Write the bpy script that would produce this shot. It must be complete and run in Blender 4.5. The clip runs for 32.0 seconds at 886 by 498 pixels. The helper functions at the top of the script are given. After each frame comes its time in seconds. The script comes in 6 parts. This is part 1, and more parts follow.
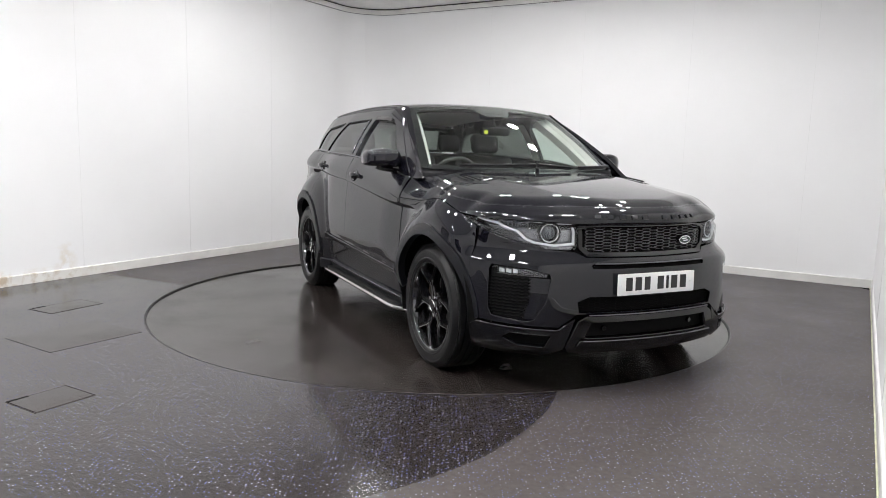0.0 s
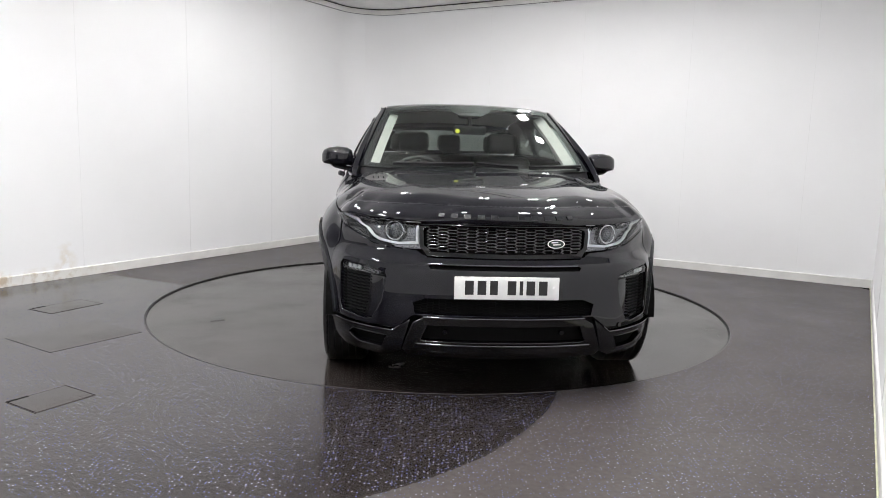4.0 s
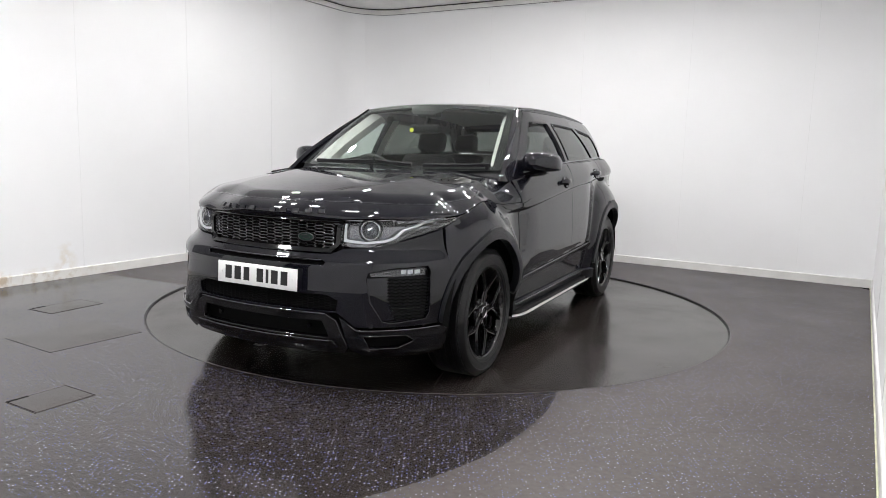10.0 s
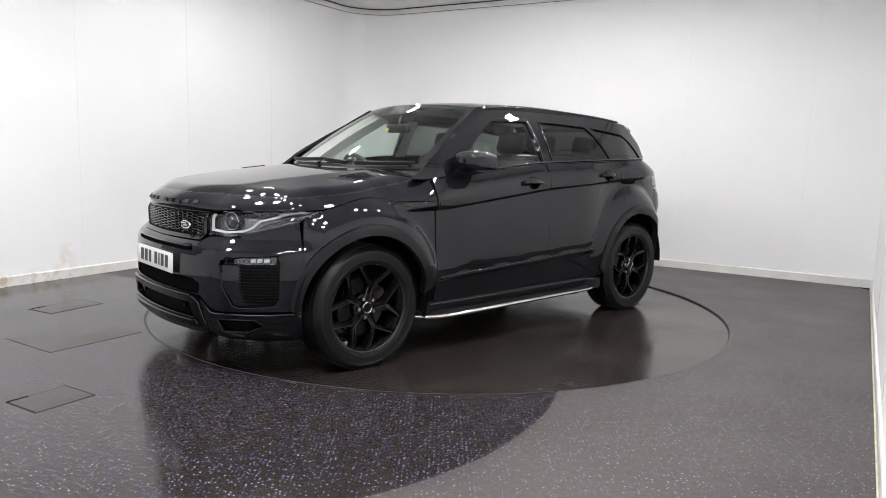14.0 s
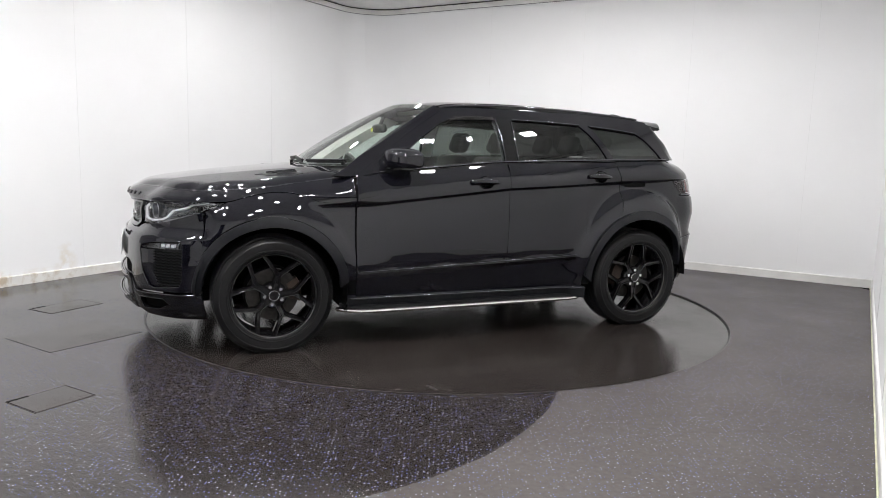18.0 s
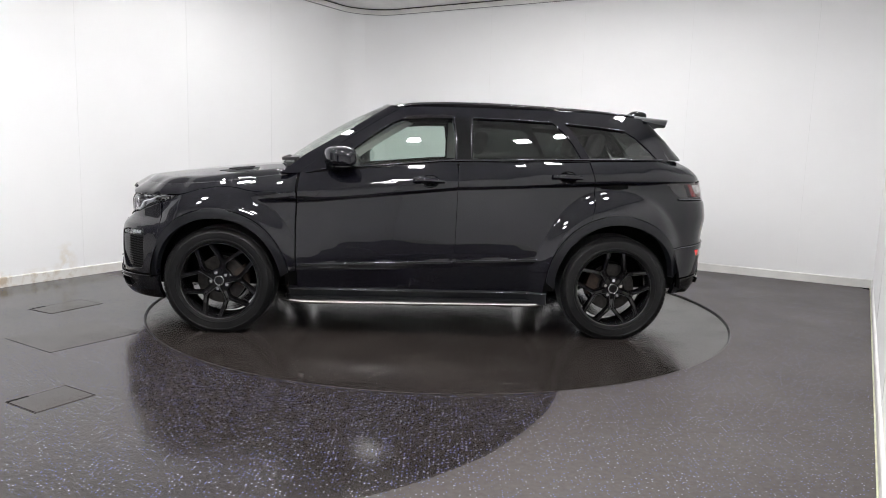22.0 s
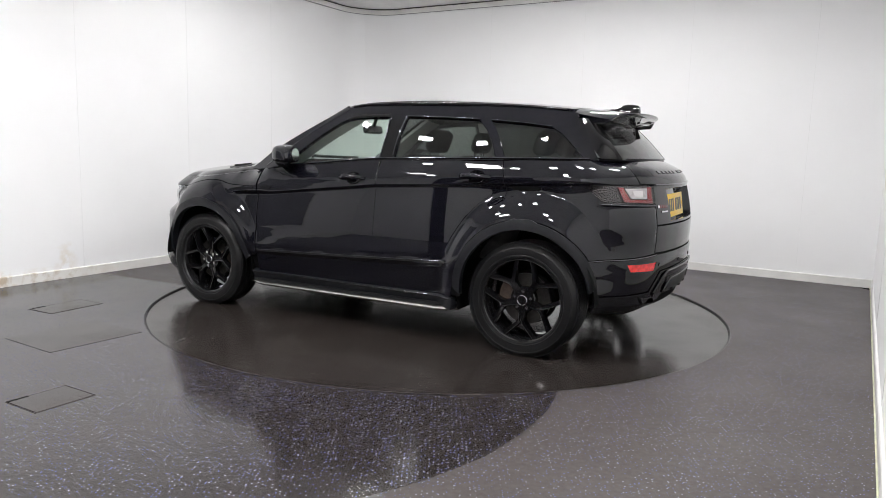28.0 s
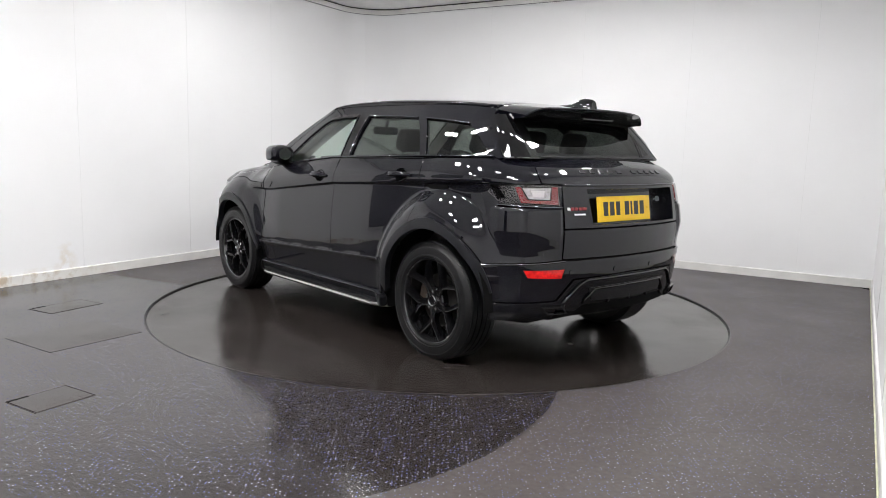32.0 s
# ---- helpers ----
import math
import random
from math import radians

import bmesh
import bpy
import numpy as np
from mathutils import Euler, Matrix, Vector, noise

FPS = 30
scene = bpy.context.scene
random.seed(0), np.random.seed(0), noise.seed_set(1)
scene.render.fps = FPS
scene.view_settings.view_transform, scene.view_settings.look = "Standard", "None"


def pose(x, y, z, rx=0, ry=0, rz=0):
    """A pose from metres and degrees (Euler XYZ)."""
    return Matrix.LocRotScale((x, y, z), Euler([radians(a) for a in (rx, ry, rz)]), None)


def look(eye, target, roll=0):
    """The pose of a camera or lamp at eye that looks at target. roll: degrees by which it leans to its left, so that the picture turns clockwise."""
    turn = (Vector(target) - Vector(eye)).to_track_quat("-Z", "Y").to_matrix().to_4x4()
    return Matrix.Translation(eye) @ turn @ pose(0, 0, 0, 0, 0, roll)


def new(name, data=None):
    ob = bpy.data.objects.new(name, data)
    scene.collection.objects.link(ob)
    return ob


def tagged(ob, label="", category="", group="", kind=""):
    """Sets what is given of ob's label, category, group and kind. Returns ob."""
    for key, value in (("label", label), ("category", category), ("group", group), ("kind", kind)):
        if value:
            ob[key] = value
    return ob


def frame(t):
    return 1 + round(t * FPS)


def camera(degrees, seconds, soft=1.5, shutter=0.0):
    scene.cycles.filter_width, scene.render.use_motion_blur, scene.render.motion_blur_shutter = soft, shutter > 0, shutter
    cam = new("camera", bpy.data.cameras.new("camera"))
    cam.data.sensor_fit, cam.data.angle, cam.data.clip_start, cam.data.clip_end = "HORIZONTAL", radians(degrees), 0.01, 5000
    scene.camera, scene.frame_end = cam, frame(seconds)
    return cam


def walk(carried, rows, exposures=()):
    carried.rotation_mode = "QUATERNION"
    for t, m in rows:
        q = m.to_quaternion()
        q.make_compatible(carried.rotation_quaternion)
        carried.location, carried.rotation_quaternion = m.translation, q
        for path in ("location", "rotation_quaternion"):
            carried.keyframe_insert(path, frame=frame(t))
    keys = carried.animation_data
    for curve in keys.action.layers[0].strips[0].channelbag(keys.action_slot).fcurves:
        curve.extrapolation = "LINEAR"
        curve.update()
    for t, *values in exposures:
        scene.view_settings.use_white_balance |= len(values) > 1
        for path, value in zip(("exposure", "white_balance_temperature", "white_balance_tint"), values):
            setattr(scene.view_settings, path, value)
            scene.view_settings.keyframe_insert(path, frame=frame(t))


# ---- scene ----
cam = camera(63.77, 32.0, soft=0.85)
ROLL = 1.642
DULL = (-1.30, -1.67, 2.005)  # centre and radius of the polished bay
EYE = (0.0, -5.793, 1.252)
AIM = (0.0243, 0.0, 0.4413)
walk(cam, [(0.0, look(EYE, AIM, ROLL)), (32.0, look(EYE, AIM, ROLL))],
     exposures=[(0.0, -0.74), (32.0, -0.74)])

# ---- light ----
world = bpy.data.worlds.new("world")
world.use_nodes = True
world.node_tree.nodes["Background"].inputs[0].default_value = (0.9, 0.95, 1.0, 1)
world.node_tree.nodes["Background"].inputs[1].default_value = 0.02
scene.world = world
LAMP_POWER = 330.0


# ---- materials ----
def material(name, color=(0.5, 0.5, 0.5), rough=0.5, metal=0.0, coat=0.0, spec=0.5):
    m = bpy.data.materials.new(name)
    m.use_nodes = True
    b = m.node_tree.nodes["Principled BSDF"]
    b.inputs["Base Color"].default_value = (*color, 1)
    b.inputs["Roughness"].default_value = rough
    b.inputs["Metallic"].default_value = metal
    b.inputs["Coat Weight"].default_value = coat
    b.inputs["Coat Roughness"].default_value = 0.015
    b.inputs["Coat IOR"].default_value = 1.395
    b.inputs["Specular IOR Level"].default_value = spec
    return m


def vary(m, scale=8.0, amount=0.25, bump=0.0, bump_scale=60.0, rough_var=0.0):
    """Two scales of noise on the base colour, with an optional bump and roughness change."""
    nt = m.node_tree
    n, l = nt.nodes, nt.links
    b = n["Principled BSDF"]
    co = n.new("ShaderNodeTexCoord")
    base = tuple(b.inputs["Base Color"].default_value)[:3]
    big = n.new("ShaderNodeTexNoise")
    big.inputs["Scale"].default_value, big.inputs["Detail"].default_value = scale, 6
    l.new(co.outputs["Object"], big.inputs["Vector"])
    ramp = n.new("ShaderNodeValToRGB")
    ramp.color_ramp.elements[0].position, ramp.color_ramp.elements[1].position = 0.3, 0.7
    ramp.color_ramp.elements[0].color = (*[c * (1 - amount) for c in base], 1)
    ramp.color_ramp.elements[1].color = (*[min(1, c * (1 + amount)) for c in base], 1)
    l.new(big.outputs["Fac"], ramp.inputs["Fac"])
    l.new(ramp.outputs["Color"], b.inputs["Base Color"])
    if rough_var:
        r0 = b.inputs["Roughness"].default_value
        mr = n.new("ShaderNodeMapRange")
        mr.inputs["From Min"].default_value, mr.inputs["From Max"].default_value = 0.3, 0.7
        mr.inputs["To Min"].default_value, mr.inputs["To Max"].default_value = r0 * (1 - rough_var), r0 * (1 + rough_var)
        l.new(big.outputs["Fac"], mr.inputs["Value"])
        l.new(mr.outputs["Result"], b.inputs["Roughness"])
    if bump:
        fine = n.new("ShaderNodeTexNoise")
        fine.inputs["Scale"].default_value, fine.inputs["Detail"].default_value = bump_scale, 4
        l.new(co.outputs["Object"], fine.inputs["Vector"])
        bp = n.new("ShaderNodeBump")
        bp.inputs["Strength"].default_value, bp.inputs["Distance"].default_value = bump, 0.002
        l.new(fine.outputs["Fac"], bp.inputs["Height"])
        l.new(bp.outputs["Normal"], b.inputs["Normal"])
    return m


def thin_glass(name, tint, gloss=1.5, rough=0.0):
    """A pane: it lets tinted light through and mirrors by its refractive index."""
    m = bpy.data.materials.new(name)
    m.use_nodes = True
    n, l = m.node_tree.nodes, m.node_tree.links
    n.clear()
    out = n.new("ShaderNodeOutputMaterial")
    mix = n.new("ShaderNodeMixShader")
    lw = n.new("ShaderNodeLayerWeight")
    lw.inputs["Blend"].default_value = 0.5
    pw = n.new("ShaderNodeMath")
    pw.operation = "POWER"
    pw.inputs[1].default_value = 5
    fr = n.new("ShaderNodeMapRange")
    fr.inputs["To Min"].default_value = 2 * ((gloss - 1) / (gloss + 1)) ** 2
    l.new(lw.outputs["Facing"], pw.inputs[0])
    l.new(pw.outputs[0], fr.inputs["Value"])
    tr = n.new("ShaderNodeBsdfTransparent")
    tr.inputs["Color"].default_value = (*tint, 1)
    gl = n.new("ShaderNodeBsdfGlossy")
    gl.inputs["Roughness"].default_value = rough
    l.new(fr.outputs[0], mix.inputs[0])
    l.new(tr.outputs[0], mix.inputs[1])
    l.new(gl.outputs[0], mix.inputs[2])
    l.new(mix.outputs[0], out.inputs[0])
    return m


def glow(name, color, strength):
    m = bpy.data.materials.new(name)
    m.use_nodes = True
    b = m.node_tree.nodes["Principled BSDF"]
    b.inputs["Base Color"].default_value = (0.8, 0.8, 0.8, 1)
    b.inputs["Emission Color"].default_value = (*color, 1)
    b.inputs["Emission Strength"].default_value = strength
    return m


PAINT = vary(material("black_paint", (0.0032, 0.0032, 0.0060), 0.42, 0.0, 1.0, 0.03), 900, 0.35)
PAINT.node_tree.nodes["Principled BSDF"].inputs["Coat IOR"].default_value = 1.48
PAINT.node_tree.nodes["Principled BSDF"].inputs["Coat Roughness"].default_value = 0.006
GLOSS = material("gloss_black", (0.003, 0.003, 0.0035), 0.05, 0, 0.0)
SATIN = material("satin_black", (0.005, 0.0052, 0.0065), 0.16, spec=0.4)
PLASTIC = vary(material("grey_black_plastic", (0.009, 0.0095, 0.0118), 0.34, spec=0.33), 40, 0.2, 0.25, 900)
DARK = vary(material("black_plastic", (0.005, 0.005, 0.006), 0.45, spec=0.3), 30, 0.3, 0.2, 500)
CAVITY = material("dark_underbody", (0.004, 0.004, 0.004), 0.85, spec=0.1)
MOULDING = material("satin_moulding", (0.05, 0.05, 0.052), 0.25, 0.5)
RUBBER = vary(material("tyre_rubber", (0.0055, 0.0055, 0.006), 0.36, spec=0.3), 25, 0.25, 0.3, 400)
RIM = material("black_rim", (0.003, 0.003, 0.0036), 0.05, 0, 0.0)
BARREL = material("rim_barrel", (0.012, 0.012, 0.013), 0.10, 0.0, 1.0)
# paler than gloss black, so that thin tubes draw highlight lines along edges
TRIM = material("bright_edge_trim", (0.12, 0.12, 0.13), 0.07, 1.0)
STEEL = vary(material("brushed_steel", (0.62, 0.60, 0.58), 0.22, 1.0), 60, 0.08, 0.05, 300)
CHROMEBLACK = material("black_chrome", (0.05, 0.05, 0.053), 0.12, 0.6, 0.5)
CHROME = material("chrome", (0.75, 0.75, 0.76), 0.08, 1.0)
DISC = vary(material("brake_disc", (0.035, 0.033, 0.031), 0.45, 0.8), 40, 0.3)
RUST = vary(material("rusty_iron", (0.035, 0.022, 0.015), 0.75), 50, 0.4, 0.4, 150)
CLEAR = thin_glass("clear_glass", (0.74, 0.83, 0.78))
SCREEN = thin_glass("windscreen_glass", (0.82, 0.90, 0.85))
PRIVACY = thin_glass("privacy_glass", (0.165, 0.182, 0.170))
LENS = thin_glass("lamp_lens", (0.90, 0.92, 0.93), 1.45)
SMOKED = thin_glass("smoked_lens", (0.48, 0.44, 0.44), 1.5)
LAMPGREY = material("lamp_housing", (0.26, 0.26, 0.275), 0.20, 0.9)
PROJECTOR = material("projector_glass", (0.07, 0.075, 0.085), 0.03, 0.3, 1.0)
LAMPWHITE = material("lamp_light_guide", (0.62, 0.63, 0.65), 0.2, 0.0, 0.5)
LAMPCHROME = material("lamp_reflector", (0.7, 0.7, 0.72), 0.1, 1.0)
LAMPCLEAR = vary(material("clear_lamp_cell", (0.52, 0.53, 0.54), 0.15, 0.2, 0.6), 60, 0.3)
TAIL_LENS = thin_glass("tail_lens", (0.82, 0.78, 0.78), 1.45)
RED = material("red_lens", (0.17, 0.010, 0.013), 0.12, 0, 0.8)
REFLECTOR = vary(material("red_reflector", (0.80, 0.010, 0.010), 0.12, 0, 0.8), 45, 0.3)
PLATE_W = vary(material("white_plate", (0.78, 0.78, 0.77), 0.3), 14, 0.03)
PLATE_Y = vary(material("yellow_plate", (0.93, 0.60, 0.008), 0.3), 14, 0.03)
INK = material("black_ink", (0.012, 0.012, 0.012), 0.4)
SEATMAT = vary(material("black_leather", (0.035, 0.034, 0.033), 0.5), 30, 0.2, 0.4, 250)
CABIN = vary(material("cabin_trim", (0.05, 0.05, 0.05), 0.6), 30, 0.2, 0.3, 300)
HEADLINER = vary(material("pale_headliner", (0.62, 0.62, 0.59), 0.9), 40, 0.06)
YELLOW = material("yellow_sticker", (0.75, 0.80, 0.05), 0.5)
WALL = vary(material("white_wall_paint", (0.89, 0.89, 0.895), 0.55), 1.3, 0.015, 0.12, 90)
FARWALL = vary(material("far_wall_paint", (0.88, 0.88, 0.885), 0.6), 2, 0.05)
GAPGREY = material("grey_joint", (0.24, 0.24, 0.24), 0.6)
JOINT = vary(material("white_joint_filler", (0.84, 0.84, 0.84), 0.5), 6, 0.04)
LIP = vary(material("worn_metal_lip", (0.02, 0.019, 0.018), 0.28), 12, 0.4)
SEAM = material("dark_seam", (0.034, 0.029, 0.026), 0.4, spec=0.3)
SEALANT = vary(material("yellowed_sealant", (0.55, 0.56, 0.40), 0.6), 9, 0.2)
SKIRT = vary(material("white_skirting", (0.78, 0.77, 0.75), 0.4), 6, 0.05)


def stained(m, spots):
    """Tan scuffs of a shape of their own at given places (x, y, z, reach along y, reach along z)."""
    n, l = m.node_tree.nodes, m.node_tree.links
    b = n["Principled BSDF"]
    co = n.new("ShaderNodeTexCoord")
    noise = n.new("ShaderNodeTexNoise")
    noise.inputs["Scale"].default_value, noise.inputs["Detail"].default_value = 11, 8
    l.new(co.outputs["Object"], noise.inputs["Vector"])
    color = b.inputs["Base Color"].links[0].from_socket
    for (y, z, ry, rz), tint in spots:
        at_ = n.new("ShaderNodeVectorMath")
        at_.operation = "SUBTRACT"
        at_.inputs[1].default_value = (0, y, z)
        l.new(co.outputs["Object"], at_.inputs[0])
        sc = n.new("ShaderNodeVectorMath")
        sc.operation = "MULTIPLY"
        sc.inputs[1].default_value = (0, 1 / ry, 1 / rz)
        l.new(at_.outputs[0], sc.inputs[0])
        ln = n.new("ShaderNodeVectorMath")
        ln.operation = "LENGTH"
        l.new(sc.outputs[0], ln.inputs[0])
        fall = n.new("ShaderNodeMapRange")
        fall.inputs["From Min"].default_value, fall.inputs["From Max"].default_value = 1.0, 0.2
        l.new(ln.outputs["Value"], fall.inputs["Value"])
        cut = n.new("ShaderNodeMapRange")
        cut.inputs["From Min"].default_value, cut.inputs["From Max"].default_value = 0.46, 0.62
        l.new(noise.outputs["Fac"], cut.inputs["Value"])
        f = n.new("ShaderNodeMath")
        f.operation = "MULTIPLY"
        l.new(fall.outputs[0], f.inputs[0])
        l.new(cut.outputs[0], f.inputs[1])
        mx = n.new("ShaderNodeMix")
        mx.data_type = "RGBA"
        l.new(f.outputs[0], mx.inputs["Factor"])
        l.new(color, mx.inputs["A"])
        mx.inputs["B"].default_value = (*tint, 1)
        color = mx.outputs["Result"]
    l.new(color, b.inputs["Base Color"])
    return m


WALL_SCUFFED = stained(vary(material("scuffed_wall_paint", (0.89, 0.89, 0.895), 0.55), 1.3, 0.015, 0.12, 90),
                       [((-1.22, 0.17, 0.13, 0.20), (0.80, 0.76, 0.70)), ((-2.4, 0.10, 1.3, 0.05), (0.74, 0.68, 0.60))])
SKIRT_SCUFFED = stained(vary(material("scuffed_skirting", (0.76, 0.75, 0.72), 0.4), 6, 0.05), [((-2.2, 0.04, 1.6, 0.3), (0.50, 0.41, 0.31))])
# the lobby's lack of light is put into this near-black colour
LOBBY = vary(material("unlit_lobby_tone", (0.05, 0.05, 0.055), 0.7), 3, 0.1)
DARKGLASS = vary(material("dark_glass", (0.20, 0.20, 0.21), 0.12), 2, 0.1)
DARKWIN = (-4.60, -2.66, 0.45, 2.70)  # along the wall from, to; sill and head
CEIL = vary(material("ceiling_tile", (0.86, 0.86, 0.85), 0.85), 5, 0.06, 0.3, 40)


def floor_material(name, disc=False, spec=0.32):
    """Dark vinyl with blue and white flecks, smears of cleaner and a duller unpolished bay."""
    m = material(name, (0.05, 0.045, 0.042), 0.17, spec=spec)
    n, l = m.node_tree.nodes, m.node_tree.links
    b = n["Principled BSDF"]
    co = n.new("ShaderNodeTexCoord")

    def noise_tex(scale, detail=4, rough=0.5):
        t = n.new("ShaderNodeTexNoise")
        t.inputs["Scale"].default_value, t.inputs["Detail"].default_value, t.inputs["Roughness"].default_value = scale, detail, rough
        l.new(co.outputs["Object"], t.inputs["Vector"])
        return t

    def remap(src, a, c, lo, hi):
        r = n.new("ShaderNodeMapRange")
        for key, v in zip(("From Min", "From Max", "To Min", "To Max"), (a, c, lo, hi)):
            r.inputs[key].default_value = v
        l.new(src, r.inputs["Value"])
        return r.outputs["Result"]

    def maths(op, a, c):
        r = n.new("ShaderNodeMath")
        r.operation = op
        for i, v in enumerate((a, c)):
            if isinstance(v, (int, float)):
                r.inputs[i].default_value = v
            else:
                l.new(v, r.inputs[i])
        return r.outputs[0]

    smear = noise_tex(1.6, 7, 0.62)
    grain = noise_tex(38, 5)
    ramp = n.new("ShaderNodeValToRGB")
    ramp.color_ramp.elements[0].position, ramp.color_ramp.elements[1].position = 0.32, 0.68
    ramp.color_ramp.elements[0].color = (0.0185, 0.0152, 0.0139, 1)
    ramp.color_ramp.elements[1].color = (0.0285, 0.0234, 0.0215, 1)
    l.new(grain.outputs["Fac"], ramp.inputs["Fac"])
    color = ramp.outputs["Color"]
    if not disc:
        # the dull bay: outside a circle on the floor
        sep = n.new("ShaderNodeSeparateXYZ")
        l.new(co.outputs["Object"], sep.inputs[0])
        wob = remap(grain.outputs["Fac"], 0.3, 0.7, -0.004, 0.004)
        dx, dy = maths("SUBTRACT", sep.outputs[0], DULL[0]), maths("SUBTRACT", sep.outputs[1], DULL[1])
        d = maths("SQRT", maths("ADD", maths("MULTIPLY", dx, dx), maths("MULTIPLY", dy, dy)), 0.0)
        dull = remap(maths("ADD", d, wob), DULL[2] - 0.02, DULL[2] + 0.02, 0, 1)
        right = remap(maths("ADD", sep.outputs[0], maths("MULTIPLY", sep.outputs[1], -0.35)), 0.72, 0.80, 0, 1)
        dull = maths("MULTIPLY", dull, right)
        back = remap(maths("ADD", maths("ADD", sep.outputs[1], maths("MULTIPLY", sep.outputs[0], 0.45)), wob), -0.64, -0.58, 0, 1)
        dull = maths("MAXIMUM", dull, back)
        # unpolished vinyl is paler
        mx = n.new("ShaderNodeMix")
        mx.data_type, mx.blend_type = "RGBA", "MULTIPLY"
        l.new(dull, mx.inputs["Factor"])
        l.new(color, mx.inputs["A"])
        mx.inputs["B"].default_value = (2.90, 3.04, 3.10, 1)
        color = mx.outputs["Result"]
        # flecks
        for scale, cut, tint in ((58.0, 0.14, (0.125, 0.16, 0.45)), (50.5, 0.125, (0.44, 0.48, 0.62)), (90.0, 0.13, (0.080, 0.086, 0.15)), (50.0, 0.26, (0.065, 0.036, 0.024))):
            vor = n.new("ShaderNodeTexVoronoi")
            vor.voronoi_dimensions = "2D"
            vor.inputs["Scale"].default_value = scale
            l.new(co.outputs["Object"], vor.inputs["Vector"])
            near = remap(vor.outputs["Distance"], cut, cut + 0.05, 1, 0)
            pick = n.new("ShaderNodeSeparateColor")
            l.new(vor.outputs["Color"], pick.inputs[0])
            keep = remap(pick.outputs[0], 0.80 if scale == 50.5 else 0.74, 0.84 if scale == 50.5 else 0.78, 0, 0.8 if scale != 50.0 else 0.35)
            f = maths("MULTIPLY", near, keep)
            mx = n.new("ShaderNodeMix")
            mx.data_type = "RGBA"
            l.new(f, mx.inputs["Factor"])
            l.new(color, mx.inputs["A"])
            mx.inputs["B"].default_value = (*tint, 1)
            color = mx.outputs["Result"]
    # scuffed, dusty patches
    dust = noise_tex(0.9, 8, 0.68)
    streak = noise_tex(5.5, 6, 0.6)
    dusty = maths("MULTIPLY", remap(dust.outputs["Fac"], 0.50, 0.66, 0, 1), remap(streak.outputs["Fac"], 0.42, 0.64, 0, 0.65 if disc else 0.40))
    mx = n.new("ShaderNodeMix")
    mx.data_type = "RGBA"
    l.new(dusty, mx.inputs["Factor"])
    l.new(color, mx.inputs["A"])
    mx.inputs["B"].default_value = (0.082, 0.070, 0.063, 1)
    color = mx.outputs["Result"]
    if disc:
        # darker worn vinyl with tyre smears
        sc = n.new("ShaderNodeVectorMath")
        sc.operation = "MULTIPLY"
        sc.inputs[1].default_value = (1.3, 9.0, 1.0)
        l.new(co.outputs["Object"], sc.inputs[0])
        st = n.new("ShaderNodeTexNoise")
        st.inputs["Scale"].default_value, st.inputs["Detail"].default_value = 1.5, 5
        l.new(sc.outputs[0], st.inputs["Vector"])
        mx = n.new("ShaderNodeMix")
        mx.data_type = "RGBA"
        l.new(remap(st.outputs["Fac"], 0.60, 0.72, 0.0, 0.55), mx.inputs["Factor"])
        l.new(color, mx.inputs["A"])
        mx.inputs["B"].default_value = (0.010, 0.0085, 0.008, 1)
        color = mx.outputs["Result"]
        # pale scratches and dried drips
        for scale, stretch, cut in ((2.2, (1.0, 7.0, 1.0), 0.735), (2.6, (6.0, 1.2, 1.0), 0.745)):
            sc = n.new("ShaderNodeVectorMath")
            sc.operation = "MULTIPLY"
            sc.inputs[1].default_value = stretch
            l.new(co.outputs["Object"], sc.inputs[0])
            st = n.new("ShaderNodeTexNoise")
            st.inputs["Scale"].default_value, st.inputs["Detail"].default_value, st.inputs["Roughness"].default_value = scale, 7, 0.7
            l.new(sc.outputs[0], st.inputs["Vector"])
            mx = n.new("ShaderNodeMix")
            mx.data_type = "RGBA"
            l.new(remap(st.outputs["Fac"], cut - 0.09, cut, 0, 0.8), mx.inputs["Factor"])
            l.new(color, mx.inputs["A"])
            mx.inputs["B"].default_value = (0.16, 0.15, 0.145, 1)
            color = mx.outputs["Result"]
    l.new(color, b.inputs["Base Color"])
    rough = remap(smear.outputs["Fac"], 0.3, 0.72, 0.09, 0.30 if disc else 0.21)
    if not disc:
        rough = maths("ADD", rough, maths("MULTIPLY", dull, 0.30))
    l.new(rough, b.inputs["Roughness"])
    fine = noise_tex(420, 2)
    bp = n.new("ShaderNodeBump")
    bp.inputs["Strength"].default_value, bp.inputs["Distance"].default_value = 0.025, 0.001
    l.new(fine.outputs["Fac"], bp.inputs["Height"])
    l.new(bp.outputs["Normal"], b.inputs["Normal"])
    return m


# ---- mesh helpers ----
def link(name, mesh, mat, parent=None, label=""):
    ob = new(name, mesh)
    if mat is not None and not mesh.materials:
        mesh.materials.append(mat)
    if parent is not None:
        ob.parent = parent
    if label:
        ob["label"] = label
    return ob


